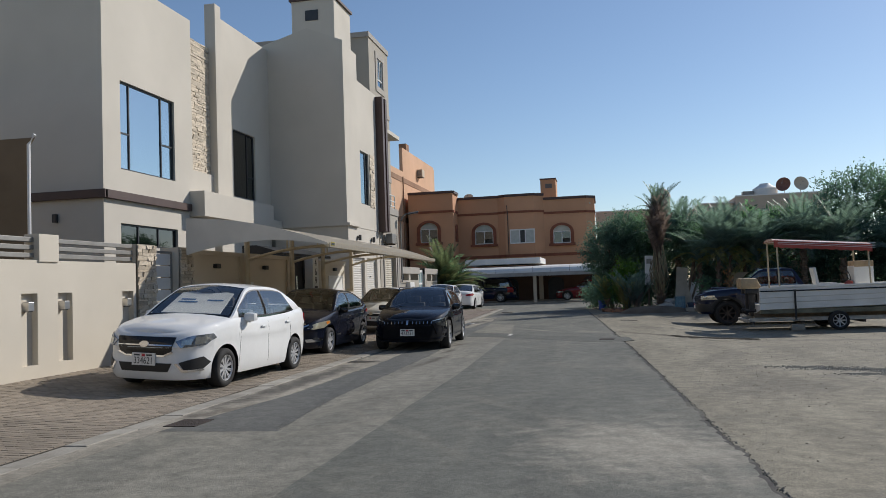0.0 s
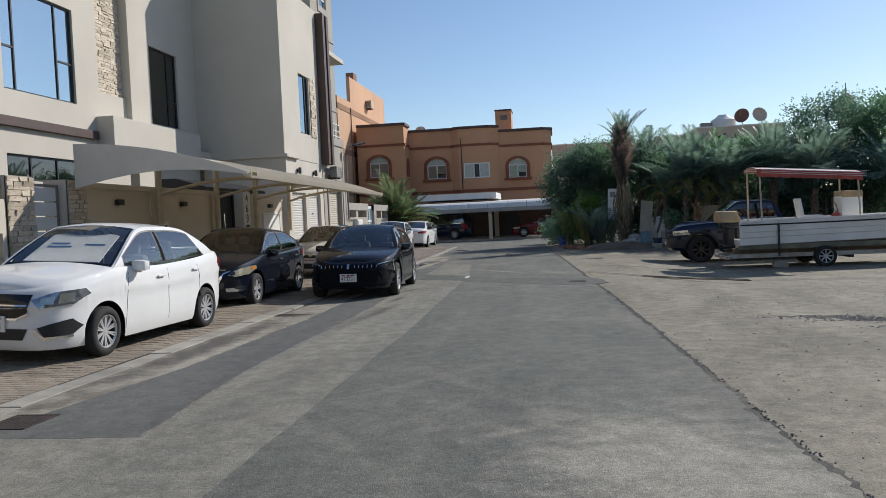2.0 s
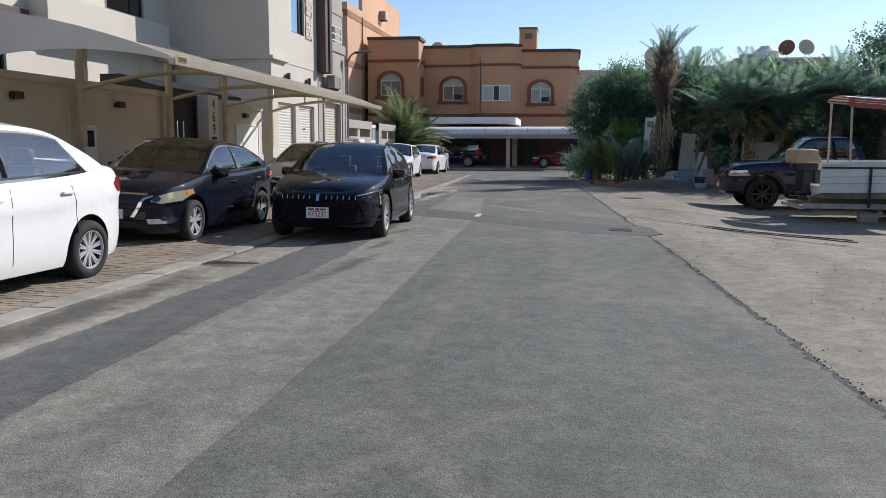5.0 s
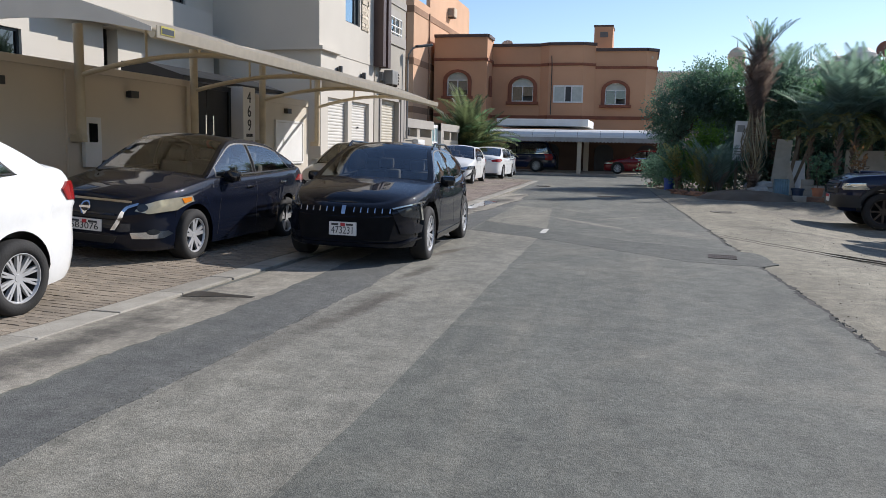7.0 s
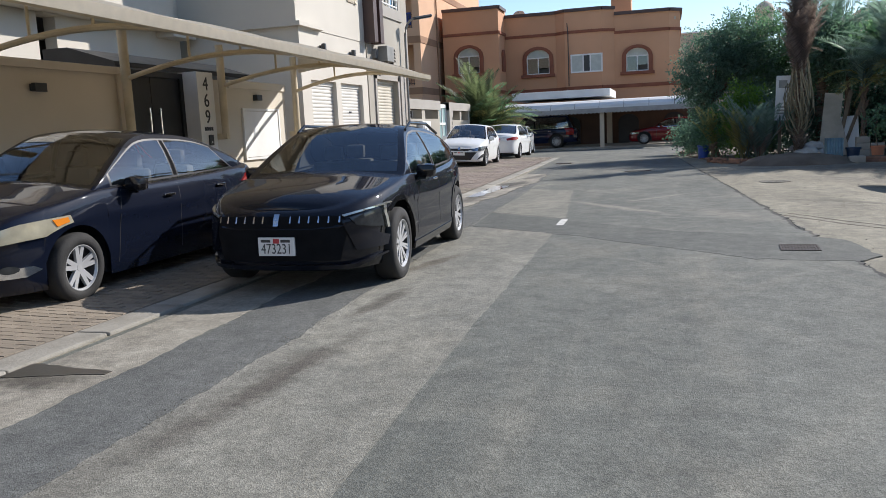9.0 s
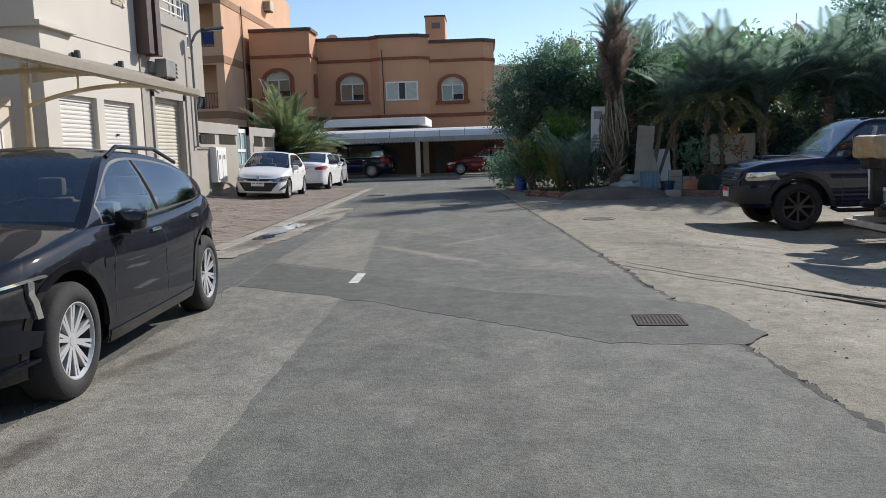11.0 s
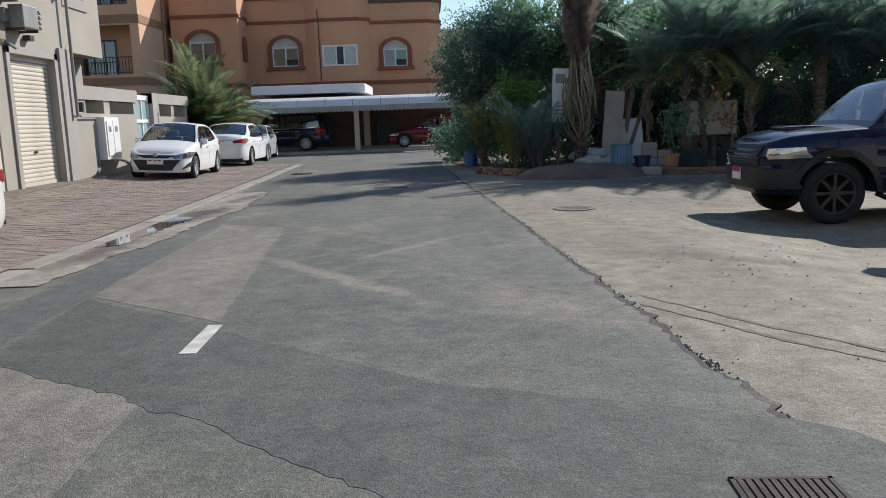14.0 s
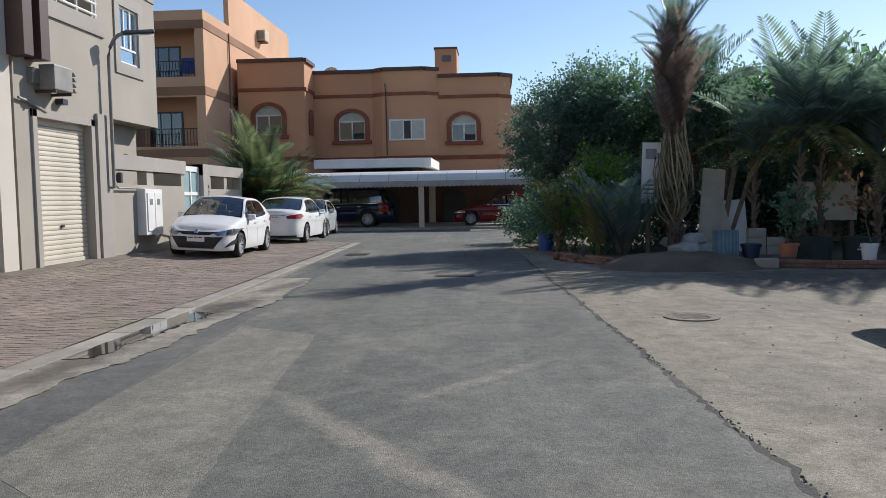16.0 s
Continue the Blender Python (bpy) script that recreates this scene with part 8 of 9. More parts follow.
# palms
dead_palm = palm((4.95, 38.4, 0), "date palm with a shaggy skirt of dead brown fronds", 4.9, [("up", "frond", 14, 55, 86, 0.72, 4.6, 5.0), ("arch", "frond", 7, 40, 70, 0.5, 4.5, 4.9), ("up", "frond_dead", 46, 68, 88, 0.66, 2.5, 3.7), ("up", "frond_dead", 34, 62, 86, 0.6, 3.4, 4.6), ("hang", "frond_dead", 10, 30, 60, 0.36, 3.0, 4.4), ("up", "frond_dead", 6, 55, 80, 0.35, 0.0, 0.3)], 50, 0.13)
M["petiole"] = material("petiole", (0.27, 0.23, 0.14), 0.7, 0.3, 5, 40, 0.2, objvar=0.5)
rnd = random.Random(77)
for k in range(40):
    bm = bmesh.new()
    a, z0, zt_, bulge = rnd.uniform(0, 6.28), rnd.uniform(0.75, 1.5), rnd.uniform(2.5, 3.1), rnd.uniform(0.26, 0.5)
    rows_ = ((0.13, z0), (bulge * 0.75, z0 + 0.25), (bulge, z0 + 0.6), (bulge * 0.92, z0 + 1.0), (bulge * 0.6, zt_ - 0.2), (bulge * 0.5, zt_ + 0.2))
    tw_ = rnd.uniform(-0.25, 0.25)
    tube(bm, [(r * math.cos(a + tw_ * q), r * math.sin(a + tw_ * q), z) for q, (r, z) in enumerate(rows_)], 0.026, 5, 0.014)
    part("leaf_stem", bm, M["petiole"], dead_palm, smooth=True)
palm((7.75, 38.2, 0), "slender date palm with drooping yellowed fronds", 2.3, [("arch", "frond", 12, 40, 78, 1.0, 2.2, 2.7), ("up", "frond", 9, 60, 85, 1.2, 2.2, 2.7), ("hang", "frond_yellow", 9, -5, 35, 0.8, 2.4, 3.0)], 51, 0.05)
palm((8.35, 38.5, 0), "slender date palm with drooping yellowed fronds", 2.5, [("arch", "frond", 10, 40, 78, 1.0, 2.4, 2.9), ("up", "frond", 9, 60, 85, 1.2, 2.4, 2.9), ("hang", "frond_yellow", 9, -5, 35, 0.8, 2.5, 3.1)], 151, 0.045)
palm((6.95, 38.9, 0), "slender young palm among the pots", 2.2, [("arch", "frond", 10, 35, 75, 0.9, 2.1, 2.6), ("hang", "frond_yellow", 5, 0, 30, 0.7, 2.2, 2.6)], 52, 0.06)
palm((9.7, 38.6, 0), "date palm with arching grey-green fronds", 2.2, [("arch", "frond", 18, 30, 75, 1.15, 2.1, 2.7), ("hang", "frond_yellow", 9, -10, 30, 0.9, 2.1, 2.6), ("up", "frond", 8, 60, 84, 1.1, 2.2, 2.6)], 53, 0.08)
palm((12.0, 39.4, 0), "date palm with arching grey-green fronds", 2.8, [("arch", "frond", 20, 30, 75, 1.15, 2.7, 3.2), ("up", "frond", 8, 60, 84, 1.1, 2.8, 3.2), ("hang", "frond", 8, -10, 30, 0.9, 2.6, 3.1)], 54, 0.15)
palm((13.6, 38.6, 0), "date palm with arching grey-green fronds", 2.2, [("arch", "frond", 18, 25, 75, 1.1, 2.1, 2.6), ("up", "frond", 6, 60, 84, 1.2, 2.2, 2.6)], 55, 0.15)
palm((16.8, 38.2, 0), "date palm with arching grey-green fronds", 2.0, [("arch", "frond", 18, 25, 75, 1.1, 1.9, 2.4), ("up", "frond", 6, 60, 84, 1.2, 2.0, 2.4)], 56, 0.15)
palm((6.2, 42.0, 0), "tall palm with upright fronds behind the boards", 3.6, [("up", "frond", 12, 55, 85, 1.1, 3.5, 4.0), ("arch", "frond", 12, 30, 65, 0.95, 3.4, 3.9)], 57, 0.15)
palm((3.3, 38.9, 0), "young palm suckers by the brick edging", 0.0, [("up", "frond_yellow", 10, 62, 86, 0.75, 0.0, 0.1), ("up", "frond", 9, 55, 85, 0.85, 0.0, 0.1)], 58)
palm((3.75, 38.5, 0), "young palm suckers by the brick edging", 0.0, [("up", "frond", 8, 62, 86, 0.95, 0.0, 0.1), ("up", "frond_dead", 6, 55, 85, 0.5, 0.0, 0.1)], 59)
palm((2.35, 40.2, 0), "dry young palm beside the blue bucket", 0.5, [("up", "frond_yellow", 10, 45, 86, 0.6, 0.4, 0.6)], 60, 0.07)
palm((-8.2, 48.5, 0.0), "bushy grey-green palm beside the garden wall", 0.8, [("arch", "frond_olive", 44, 15, 70, 1.15, 0.5, 1.7), ("up", "frond_olive", 34, 40, 86, 1.35, 0.5, 1.6), ("arch", "frond_yellow", 10, 20, 60, 0.95, 0.5, 1.2), ("arch", "leaf_mid", 30, 10, 80, 1.1, 0.4, 1.6)], 61, 0.2)

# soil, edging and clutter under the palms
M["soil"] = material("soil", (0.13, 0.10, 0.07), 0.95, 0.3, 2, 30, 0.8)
M["brick"] = material("brick", (0.27, 0.15, 0.10), 0.9, 0.3, 3, 40, 0.5, objvar=0.6)
M["terracotta"] = material("terracotta", (0.42, 0.17, 0.09), 0.8, 0.2, 4, 40, 0.2)
M["blue_plastic"] = material("blue_plastic", (0.015, 0.06, 0.30), 0.4, 0.15, 4, 40, 0.0)
M["navy_plastic"] = material("navy_plastic", (0.03, 0.05, 0.09), 0.5, 0.15, 4, 40, 0.05)
M["teal_sheet"] = material("teal_sheet", (0.14, 0.24, 0.29), 0.6, 0.3, 3, 40, 0.1)
M["board"] = material("board", (0.50, 0.43, 0.33), 0.85, 0.25, 2, 40, 0.2)
M["wood"] = material("wood", (0.20, 0.15, 0.10), 0.85, 0.3, 4, 50, 0.4)
M["sack"] = material("sack", (0.42, 0.41, 0.38), 0.85, 0.2, 5, 60, 0.3)
M["grow_bag"] = material("grow_bag", (0.03, 0.045, 0.04), 0.8, 0.2, 4, 60, 0.2)

bm = bmesh.new()
gx, gy = 26, 14
vv = {}
for i in range(gx + 1):
    for j in range(gy + 1):
        u, w = i / gx * 2 - 1, j / gy * 2 - 1
        d = max(0.0, 1 - u * u - w * w)
        vv[i, j] = bm.verts.new((4.55 + u * 1.75, 35.7 + w * 1.15, -0.03 + 0.34 * d ** 0.7 * (1 + 0.25 * noise.noise(Vector((u * 4, w * 4, 1)))) ))
for i in range(gx):
    for j in range(gy):
        bm.faces.new((vv[i, j], vv[i + 1, j], vv[i + 1, j + 1], vv[i, j + 1]))
tagged(part("soil_mound", bm, M["soil"], smooth=True), "low mound of dark bare soil before the palm", "soil mound")
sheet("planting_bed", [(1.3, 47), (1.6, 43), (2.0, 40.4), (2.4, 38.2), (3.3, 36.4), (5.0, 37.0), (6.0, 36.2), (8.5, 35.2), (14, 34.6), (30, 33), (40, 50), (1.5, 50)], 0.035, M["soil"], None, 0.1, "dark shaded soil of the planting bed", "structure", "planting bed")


def brick_row(pts, n, label, seed, jitter=0.05, courses=1):
    e = thing("brick_edging", (*pts[0], 0), label, "brick edging", "edgings", world=True)
    rnd = random.Random(seed)
    bm = bmesh.new()
    box(bm, -0.11, 0.11, -0.055, 0.055, 0, 0.075, bevel=0.008)
    first = None
    for c in range(courses):
        for i in range(n):
            t = (i + 0.5 + 0.4 * (c % 2)) / n * (len(pts) - 1)
            k = min(int(t), len(pts) - 2)
            a, b = Vector(pts[k]), Vector(pts[k + 1])
            q = a.lerp(b, min(1, t - k))
            if first is None:
                ob = part("brick", bm, M["brick"], e)
                first = ob.data
            else:
                ob = new("brick", first)
                ob.parent = e
                ob.matrix_parent_inverse = e.matrix_basis.inverted()
            ang = math.degrees(math.atan2((b - a).y, (b - a).x))
            ob.matrix_basis = pose(q.x + rnd.gauss(0, jitter), q.y + rnd.gauss(0, jitter), 0.01 + c * 0.078, rnd.uniform(-200, 200) * jitter, rnd.uniform(-200, 200) * jitter, ang + rnd.uniform(-400, 400) * jitter)


brick_row([(2.15, 38.1), (2.5, 37.2), (3.4, 35.9)], 22, "tumbled red bricks edging the bed", 1, 0.06, 2)
brick_row([(2.2, 37.9), (2.8, 37.0), (3.5, 36.2)], 18, "tumbled red bricks edging the bed", 2, 0.08)
brick_row([(6.1, 35.45), (7.2, 35.0), (8.6, 34.7)], 13, "two courses of red bricks edging the bed", 3, 0.008, 2)
brick_row([(1.35, 46.3), (1.5, 45.2)], 8, "dark bricks edging the street corner", 4, 0.02, 1)
blk = thing("concrete_block", (6.05, 35.2, 0), "pale rough concrete block beside the bricks", "block")
part("block", boxed(-0.22, 0.2, -0.12, 0.12, 0, 0.2, bevel=0.03), M["concrete"], blk)


def tub(at, r, h, mat, label, name="plant_pot", rim=True, flare=0.78):
    t = thing(name, at, label, "plant pot", "pots")
    prof = [(r * flare, 0), (r * 0.95, h * 0.8), (r * 0.95, h * 0.82), (r * (1.08 if rim else 1.0), h * 0.83), (r * (1.08 if rim else 1.0), h), (r * 0.9, h), (r * 0.85, h * 0.85), (0.001, h * 0.85)]
    part("body", lathe(bmesh.new(), prof, 20), M[mat], t, smooth=True)
    part("soil", lathe(bmesh.new(), [(0.0, h * 0.88), (r * 0.86, h * 0.88)], 16), M["soil"], t)
    return t


tub((6.75, 36.0, 0.16), 0.192, 0.279, "terracotta", "terracotta plant pot on the brick edging")
tub((6.3, 37.0, 0.03), 0.208, 0.344, "navy_plastic", "dark blue plastic planter tub")
tub((7.4, 36.4, 0.03), 0.360, 0.508, "grow_bag", "large dark fabric grow bag", "grow_bag", False, 0.95)
tub((8.3, 36.3, 0.03), 0.336, 0.508, "grow_bag", "large dark fabric grow bag", "grow_bag", False, 0.95)
tub((7.95, 35.1, 0.16), 0.152, 0.312, "white_paint", "white plastic bucket on the edging", "bucket", True, 0.85)
tub((8.4, 35.0, 0.16), 0.152, 0.295, "white_paint", "white plastic bucket on the edging", "bucket", True, 0.85)
tub((2.08, 40.9, 0.0), 0.22, 0.5, "blue_plastic", "bright blue plastic bucket at the kerb", "bucket", True, 0.9)
tub((1.75, 45.6, 0.03), 0.200, 0.287, "terracotta", "small plant pot at the street corner")
M["leaf_dry"] = leaf_mat("leaf_dry", (0.22, 0.12, 0.06), (0.30, 0.18, 0.09), 0.7, (1.3, 1.2, 1.0))
tree((6.75, 36.0, 0.42), "thin leafy plant growing in the terracotta pot", 1.3, [(0, 0, 0.75, 0.3, 0.3, 0.45), (0.1, 0, 1.15, 0.2, 0.2, 0.25)], 330, 0.12, M["leaf_mid"], 90, 0.015, "shrub")
tree((8.0, 35.1, 0.42), "dry plant with a few withered brown leaves", 1.0, [(0, 0, 0.7, 0.3, 0.25, 0.2), (-0.1, 0, 0.95, 0.2, 0.2, 0.12)], 66, 0.16, M["leaf_dry"], 91, 0.014, "shrub")
bb = thing("fabric_print", (8.3, 35.955, 0.36), "pale printing on the grow bag", "print")
part("writing_bar", boxed(-0.16, 0.16, -0.004, 0.0, -0.02, 0.0), M["white_paint"], bb)
part("writing_bar", boxed(-0.2, 0.2, -0.004, 0.0, -0.08, -0.05), M["white_paint"], bb)
bin_ = thing("corrugated_bin", (5.75, 37.0, 0.03), "bluish corrugated metal planter", "planter")
bm = bmesh.new()
poly = [(-0.3 + 0.05 * k, -0.25 + (0.025 if k % 2 else 0)) for k in range(13)] + [(0.3, 0.25), (-0.3, 0.25)]
prism(bm, poly, XY(0), 0, 0.72)
bmesh.ops.scale(bm, vec=(0.78, 0.78, 0.9), verts=bm.verts[:])
part("sides", bm, M["teal_sheet"], bin_)
for i, (x, y, z, r) in enumerate(((5.2, 38.3, 0.0, 0.34), (5.65, 38.6, 0.0, 0.3), (5.4, 38.5, 0.26, 0.28), (5.0, 38.9, 0.2, 0.24))):
    s = thing("sack", (x, y, z), "slumped grey-white sack in the pile", "sack", "sacks")
    bm = bmesh.new()
    bmesh.ops.create_icosphere(bm, subdivisions=3, radius=1)
    for v in bm.verts:
        q = 1 + 0.22 * noise.noise(v.co * 1.7 + Vector((i * 3, 0, 0)))
        v.co = Vector((v.co.x * r * 1.2 * q, v.co.y * r * 0.8 * q, max(0.0, (v.co.z * 0.55 + 0.5) * r * q)))
    part("cloth", bm, M["sack"], s, smooth=True)
sg = thing("sign_board", (4.42, 38.9, 0), "leaning white sign board on a wooden post", "sign")
part("post", boxed(-0.05, 0.05, 0.0, 0.07, 0, 1.5), M["wood"], sg)
bd = part("board", boxed(-0.22, 0.22, -0.03, 0.0, 1.28, 2.75, m=pose(0, 0, 0, 0, 2, 0)), M["white_sheet"], sg)
for k in range(3):
    part("writing_bar", boxed(-0.16, 0.14, -0.036, -0.031, 1.5 + k * 0.1, 1.54 + k * 0.1, m=pose(0, 0, 0, 0, 2, 0)), M["grey_metal"], bd)
part("writing_bar", boxed(-0.14, 0.12, -0.036, -0.031, 2.35, 2.6, m=pose(0, 0, 0, 0, 2, 0)), M["grey_metal"], bd)
for i, (x, w, h, tilt, m) in enumerate(((5.95, 0.55, 2.1, 6, "board"), (6.5, 0.35, 1.9, -14, "board"), (6.25, 0.12, 2.2, 12, "wood"), (6.4, 0.1, 2.0, 20, "wood"), (6.7, 0.6, 1.3, -3, "white_sheet"), (5.55, 0.08, 1.6, 30, "wood"))):
    b = thing("leaning_board", (x, 39.2 + 0.05 * i, 0.03), "weathered board leaning in the clutter", "board", "boards")
    part("board", boxed(-w / 2, w / 2, -0.02, 0.02, 0, h, m=pose(0, 0, 0, -8, tilt, 0)), M[m], b)
for i in range(3):
    for j in range(2 if i < 2 else 1):
        b = thing("stacked_block", (6.85 + j * 0.42, 38.4, 0.03 + i * 0.21), "grey concrete block in a stack", "block", "stacked blocks")
        part("block", boxed(-0.2, 0.2, -0.1, 0.1, 0, 0.2, bevel=0.008), M["concrete"], b)
pw = thing("garden_wall", (12, 41.5, 0), "low pale garden wall in the shade of the trees", "wall", world=True, kind="structure")
part("wall", boxed(7.3, 40, 43.2, 43.4, 0, 2.3), M["pale_wall"], pw)
part("panel", boxed(8.5, 10.0, 40.35, 40.4, 0.75, 1.75), M["board"], pw)
part("panel_post", boxed(8.55, 8.65, 40.4, 40.5, 0, 1.8), M["wood"], pw)
part("panel_post", boxed(9.85, 9.95, 40.4, 40.5, 0, 1.8), M["wood"], pw)

# ---- boat on its trailer ----
M["gelcoat"] = material("gelcoat", (0.82, 0.80, 0.74), 0.35, 0.15, 1.2, 30, 0.0)
M["algae"] = material("algae", (0.20, 0.19, 0.13), 0.8, 0.4, 3, 30, 0.3)
M["stripe_red"] = material("stripe_red", (0.42, 0.085, 0.06), 0.8, 0.2, 3, 60, 0.1)
M["cowl"] = material("cowl", (0.50, 0.36, 0.20), 0.5, 0.35, 4, 30, 0.05)
GZ = -0.2
boat = thing("boat", (7.05, 25.1, GZ + 0.5), "white open fishing boat with a black rubbing stripe", "boat")
BL = 6.6


def hull_half(t):
    return 0.98 * (1 - max(0, (t - 0.45) / 0.55) ** 2.2)


bm = bmesh.new()
ring = []
for i in range(21):
    t = i / 20
    h = max(0.02, hull_half(t))
    x = t * BL
    sheer = 0.92 + 0.05 * t * t - (0.04 if t < 0.06 else 0)
    keel = 0.02 + 0.35 * max(0, (t - 0.7) / 0.3) ** 2
    chine = keel + 0.16 + 0.12 * t
    sec = [(0, keel), (h * 0.95, chine), (h * 0.955, chine + 0.2), (h * 0.975, chine + 0.22), (h * 0.98, chine + 0.36), (h * 0.997, chine + 0.38), (h, sheer - 0.06), (h + 0.03, sheer - 0.05), (h + 0.03, sheer), (h - 0.1, sheer), (h - 0.14, keel + 0.32), (0, keel + 0.3)]
    ring.append([bm.verts.new((x, sgn * yy_, z)) for sgn in (1, -1) for yy_, z in (sec if sgn > 0 else sec[::-1])])
for a, b in zip(ring, ring[1:]):
    for k in range(len(a)):
        try:
            bm.faces.new((a[k], a[(k + 1) % len(a)], b[(k + 1) % len(a)], b[k]))
        except ValueError:
            pass
bm.faces.new(ring[0])
part("hull", bm, M["gelcoat"], boat)
for sgn in (1, -1):
    bm = bmesh.new()
    pts = []
    for i in range(21):
        t = i / 20
        pts.append((t * BL, sgn * (hull_half(t) + 0.012), 0.92 + 0.05 * t * t - 0.15))
    tube(bm, pts, 0.022, 6)
    part("rub_rail", bm, M["black_plastic"], boat)
part("waterline_grime", boxed(0.02, 4.5, -0.90, 0.90, 0.05, 0.19), M["algae"], boat)
st = thing("helm_chair", (9.0, 24.8, GZ + 1.38), "white moulded helm chair with a tall back", "chair")
part("cushion", boxed(-0.1, 0.5, -0.25, 0.25, 0.0, 0.1, bevel=0.03), M["gelcoat"], st)
part("backrest", boxed(-0.12, -0.02, -0.25, 0.25, 0.08, 0.62, bevel=0.03, m=pose(0, 0, 0, 0, -10, 0)), M["gelcoat"], st)
part("pedestal", boxed(0.1, 0.3, -0.1, 0.1, -0.4, 0.0), M["gelcoat"], st)
con = thing("steering_console", (10.35, 25.1, GZ + 0.85), "white steering console inside the boat", "console")
part("body", boxed(-0.3, 0.3, -0.35, 0.35, 0.0, 1.15, bevel=0.05), M["gelcoat"], con)
part("wheel", lathe(bmesh.new(), [(0.17, -0.012), (0.19, 0.0), (0.17, 0.012), (0.155, 0.0), (0.17, -0.012)], 20, pose(-0.38, 0, 0.85, 0, 70, 0), False), M["black_plastic"], con)
part("windscreen_frame", boxed(-0.28, 0.3, -0.36, 0.36, 1.1, 1.3, bevel=0.03), M["cowl"], con)
jk = thing("draped_cover", (9.92, 24.8, GZ + 1.38), "crumpled dark cloth lying by the console", "cloth")
bm = bmesh.new()
bmesh.ops.create_icosphere(bm, subdivisions=3, radius=0.15)
for vtx in bm.verts:
    vtx.co *= 1 + 0.35 * noise.noise(vtx.co * 9)
    vtx.co.z = max(-0.05, vtx.co.z)
part("cloth", bm, M["stripe_red"], jk, smooth=True)
# canopy frame and striped top
cano = thing("boat_canopy", (9.1, 25.1, GZ + 1.3), "red and white striped sun canopy on white poles", "boat canopy")
PX = ((-1.42, 0.0), (1.28, -0.24))
for x, dz in PX:
    for yy_ in (-0.75, 0.75):
        bm = bmesh.new()
        tube(bm, [(x + 0.02, yy_ * 1.1, -0.02), (x, yy_, 1.56 + dz)], 0.026, 8)
        part("pole", bm, M["steel_cream"], cano)
for yy_ in (-0.75, 0.75):
    bm = bmesh.new()
    tube(bm, [(-1.5, yy_, 1.56), (1.36, yy_, 1.32)], 0.022, 8)
    part("rail", bm, M["steel_cream"], cano)
n = 11
for k in range(n):
    bm = bmesh.new()
    ya, yb = -0.85 + 1.7 * k / n, -0.85 + 1.7 * (k + 1) / n
    za, zb_ = (0.10 * (1 - (q / 0.85) ** 2) for q in (ya, yb))
    vs = [bm.verts.new(q) for q in ((-1.52, ya, 1.58 + za), (1.38, ya, 1.34 + za), (1.38, yb, 1.34 + zb_), (-1.52, yb, 1.58 + zb_))]
    lo = [bm.verts.new(q.co - Vector((0, 0, 0.012))) for q in vs]
    bm.faces.new(vs), bm.faces.new(lo[::-1])
    for q in range(4):
        bm.faces.new((vs[q], lo[q], lo[(q + 1) % 4], vs[(q + 1) % 4]))
    part("fabric_stripe", bm, M["stripe_red"] if k % 2 == 0 else M["white_sheet"], cano)
bm = bmesh.new()
prism(bm, [(-1.52, 1.60), (1.38, 1.36)] + [(1.38 - 2.9 * k / 40, 1.12 + 0.24 * k / 40 + (0.02 if k % 4 > 1 else 0)) for k in range(41)], XZ(-0.86), 0, 0.012)
part("valance", bm, M["stripe_red"], cano)
for k in range(4):
    z = 1.5 + k * 0.05
    part("valance_stripe", boxed(-1.51, 1.37, -0.866, -0.861, z - 0.21, z - 0.198, m=pose(0, 0, 0.06, 0, 4.7, 0)), M["white_sheet"], cano)
# outboard engines
for yy_ in (-0.22, 0.42):
    e = thing("outboard_engine", (6.92, 25.1 + yy_, GZ + 0.58), "weathered outboard engine with a faded tan cowl", "outboard engine", "outboard engines")
    bm = bmesh.new()
    box(bm, -0.33, 0.30, -0.18, 0.18, 0.76, 1.13, bevel=0.1)
    for v_ in bm.verts:
        if v_.co.z > 0.95:
            v_.co.x = v_.co.x * 0.88 - 0.04
            v_.co.y *= 0.8
            v_.co.z -= 0.06 * max(0, v_.co.x + 0.1)
    part("cowl", bm, M["cowl"], e, smooth=True)
    part("lower_cowl", boxed(-0.2, 0.24, -0.14, 0.14, 0.6, 0.79, bevel=0.05), M["black_plastic"], e)
    part("leg", boxed(-0.08, 0.1, -0.05, 0.05, 0.05, 0.62, bevel=0.025), M["black_plastic"], e)
    part("clamp", boxed(0.16, 0.34, -0.12, 0.12, 0.3, 0.62, bevel=0.02), M["black_plastic"], e)
    part("gearcase", lathe(bmesh.new(), [(0.0, -0.25), (0.05, -0.2), (0.06, 0.1), (0.0, 0.22)], 12, pose(0, 0, 0.05, 0, 90, 0)), M["black_plastic"], e)
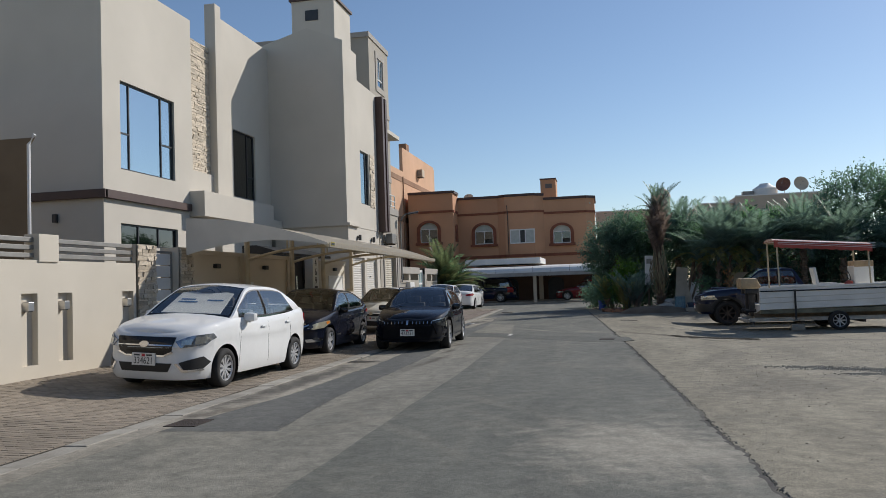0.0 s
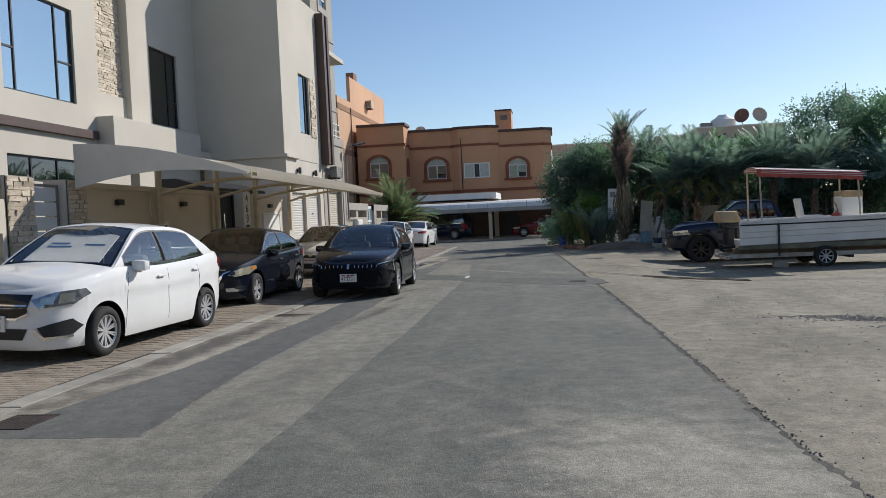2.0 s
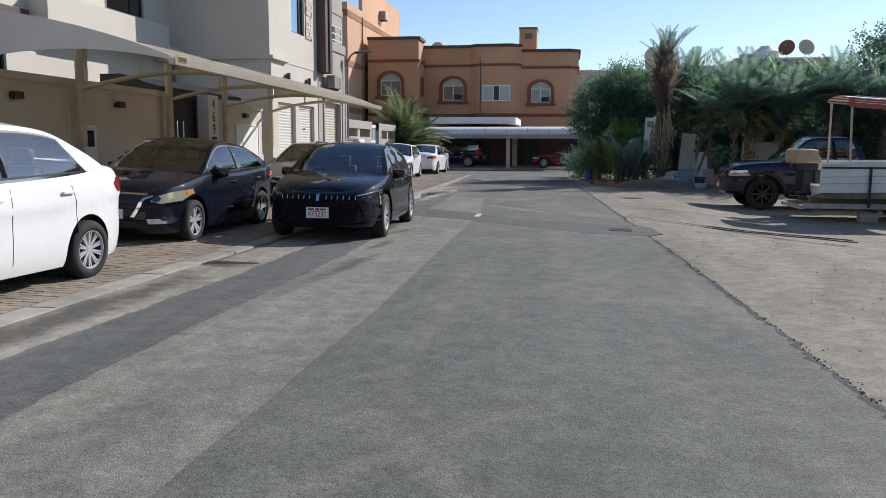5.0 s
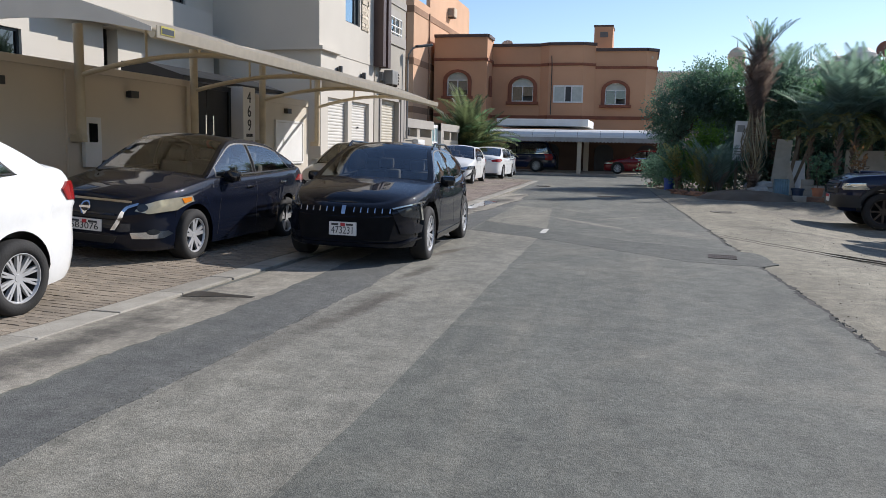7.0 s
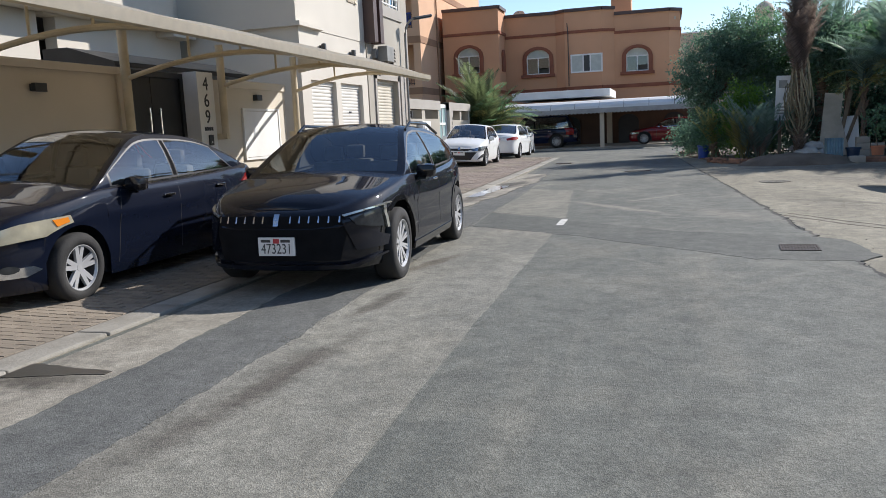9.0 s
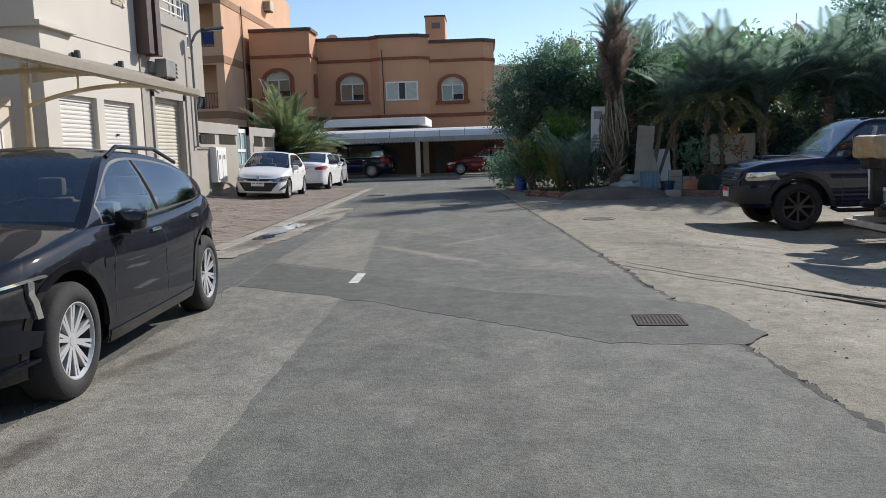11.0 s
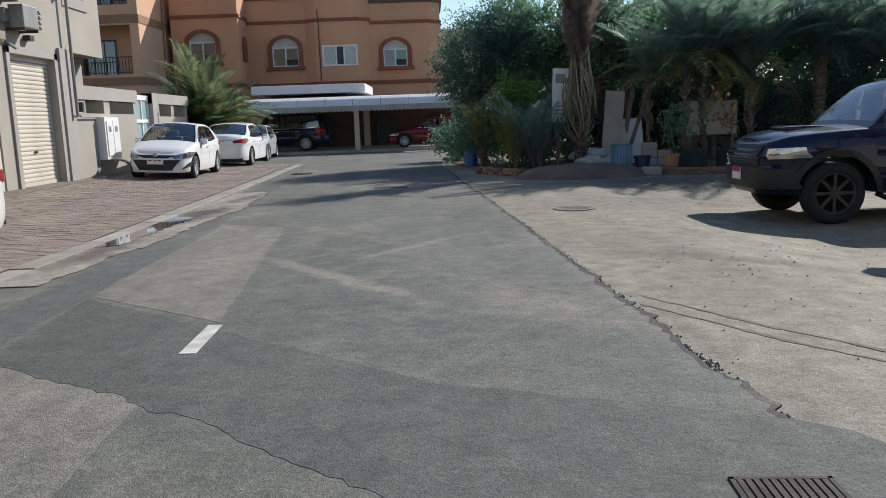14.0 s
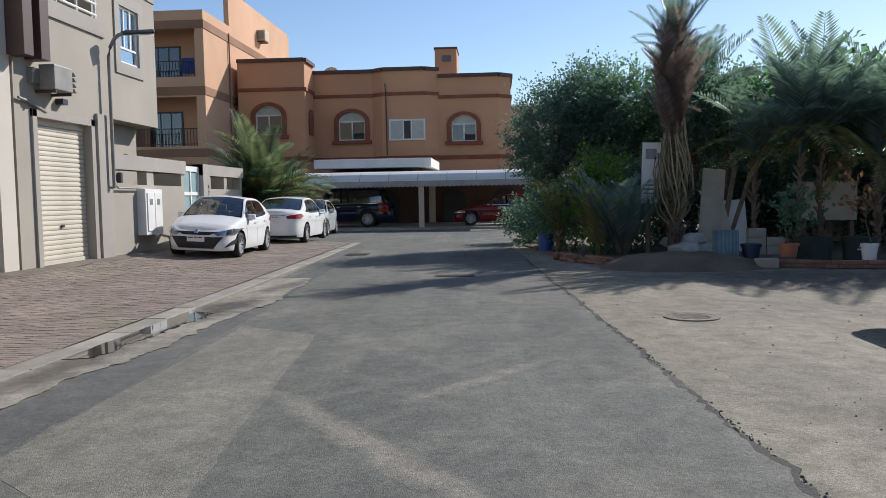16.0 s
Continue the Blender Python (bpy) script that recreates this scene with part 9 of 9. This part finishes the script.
# trailer
M["trailer_paint"] = material("trailer_paint", (0.55, 0.52, 0.45), 0.7, 0.4, 4, 40, 0.2, col2=(0.36, 0.29, 0.21))
tr = thing("boat_trailer", (9.35, 25.1, GZ), "long boat trailer with rusty white painted beams", "trailer")
for yy_ in (-0.75, 0.75):
    part("beam", boxed(-2.6, 4.6, yy_ - 0.05, yy_ + 0.05, 0.30, 0.42, bevel=0.006), M["trailer_paint"], tr)
for x in (-2.5, -1.0, 0.8, 2.6):
    part("cross_beam", boxed(x - 0.05, x + 0.05, -0.8, 0.8, 0.22, 0.30), M["iron"], tr)
for yy_ in (-0.45, 0.45):
    part("bunk", boxed(-2.4, 2.8, yy_ - 0.06, yy_ + 0.06, 0.42, 0.56), M["wood"], tr)
part("rear_bar", boxed(-2.7, -2.61, -0.9, 0.9, 0.28, 0.37, bevel=0.01), M["trailer_paint"], tr)
part("axle", boxed(-0.03, 0.07, -0.9, 0.9, 0.22, 0.3), M["iron"], tr)
for sgn in (1, -1):
    wheel(tr, 0.0, 0.0, 0.30, sgn, "alu", 8)
    wob = tr.children[-1]
    wob.matrix_basis = pose(0.02, sgn * 0.95, 0.30, 0, 0, 90 * sgn)
bk = thing("support_block", (8.2, 24.4, GZ), "stack of rough blocks propping the trailer", "block")
part("block", boxed(-0.2, 0.2, -0.12, 0.12, 0, 0.2, bevel=0.01), M["concrete"], bk)
sp = thing("tie_strap", (8.1, 25.1, GZ), "black ratchet strap round the boat hull", "strap")
part("strap", boxed(-0.03, 0.03, -1.03, -1.02, 0.35, 1.28), M["black_plastic"], sp)
part("strap_top", boxed(-0.03, 0.03, -1.03, 1.03, 1.30, 1.305), M["black_plastic"], sp)

# ---- paving blocks, last ----
def pavers():
    rnd = random.Random(9)
    W, D, G = 0.2, 0.1, 0.008
    meshes = []
    for k in range(5):
        bm = bmesh.new()
        box(bm, -W / 2 + G / 2, W / 2 - G / 2, -D / 2 + G / 2, D / 2 - G / 2, -0.02, 0.004)
        for vtx in bm.verts:
            if vtx.co.z > 0:
                vtx.co.x *= 0.97
                vtx.co.y *= 0.95
                vtx.co.z += rnd.uniform(-0.002, 0.002)
        me = bpy.data.meshes.new("paver")
        bm.to_mesh(me)
        bm.free()
        me.materials.append(M["paver"])
        meshes.append(me)
    tilt = math.atan2(0.245, PX0 - PX1)
    verts, faces, vr, fr_ = [], [], [], []
    count = 0
    ny = int(44.0 / D)
    for j in range(ny):
        y = 2.0 + (j + 0.5) * D
        xr = PX1 - 0.02 - (0.5 * max(0, (y - 27) / 19))
        x = xr - (W / 4 if j % 2 else W / 2)
        first = True
        while x > WX - 0.02:
            half = 0.5 if first and j % 2 else 1.0
            first = False
            z = paving_z(x)
            near = 6.4 < y < 8.6 and x > -6.9
            if near and count < 300 and half == 1.0:
                ob = new("paver", rnd.choice(meshes))
                ob.parent = pavement
                ob.matrix_basis = pose(x, y, z, rnd.uniform(-0.6, 0.6), math.degrees(math.atan((paving_z(x - 0.1) - paving_z(x + 0.1)) / 0.2)) + rnd.uniform(-0.6, 0.6), rnd.uniform(-0.6, 0.6))
                count += 1
            else:
                red = y > 21 and noise.noise(Vector((x * 0.5, y * 0.3, 4))) > -0.25
                V, F = (vr, fr_) if red else (verts, faces)
                i = len(V)
                dz = rnd.uniform(-0.003, 0.003)
                hx, hy = W / 2 * half - G / 2, D / 2 - G / 2
                for sx, sy in ((-1, -1), (1, -1), (1, 1), (-1, 1)):
                    V.append((x + sx * hx, y + sy * hy, paving_z(x + sx * hx) - 0.014))
                for sx, sy in ((-1, -1), (1, -1), (1, 1), (-1, 1)):
                    V.append((x + sx * hx * 0.97, y + sy * hy * 0.95, paving_z(x + sx * hx * 0.97) + 0.004 + dz))
                F += [(i + 4, i + 5, i + 6, i + 7), (i, i + 1, i + 5, i + 4), (i + 1, i + 2, i + 6, i + 5), (i + 2, i + 3, i + 7, i + 6), (i + 3, i, i + 4, i + 7)]
            x -= W * (0.75 if half < 1 else 1.0)
    for nm, V, F, mm in (("paver_field", verts, faces, "paver"), ("paver_field", vr, fr_, "paver_red")):
        me = bpy.data.meshes.new(nm)
        me.from_pydata(V, [], F)
        ob = link(nm, me, M[mm], pavement)
        ob["kind"] = "stuff"


pavers()
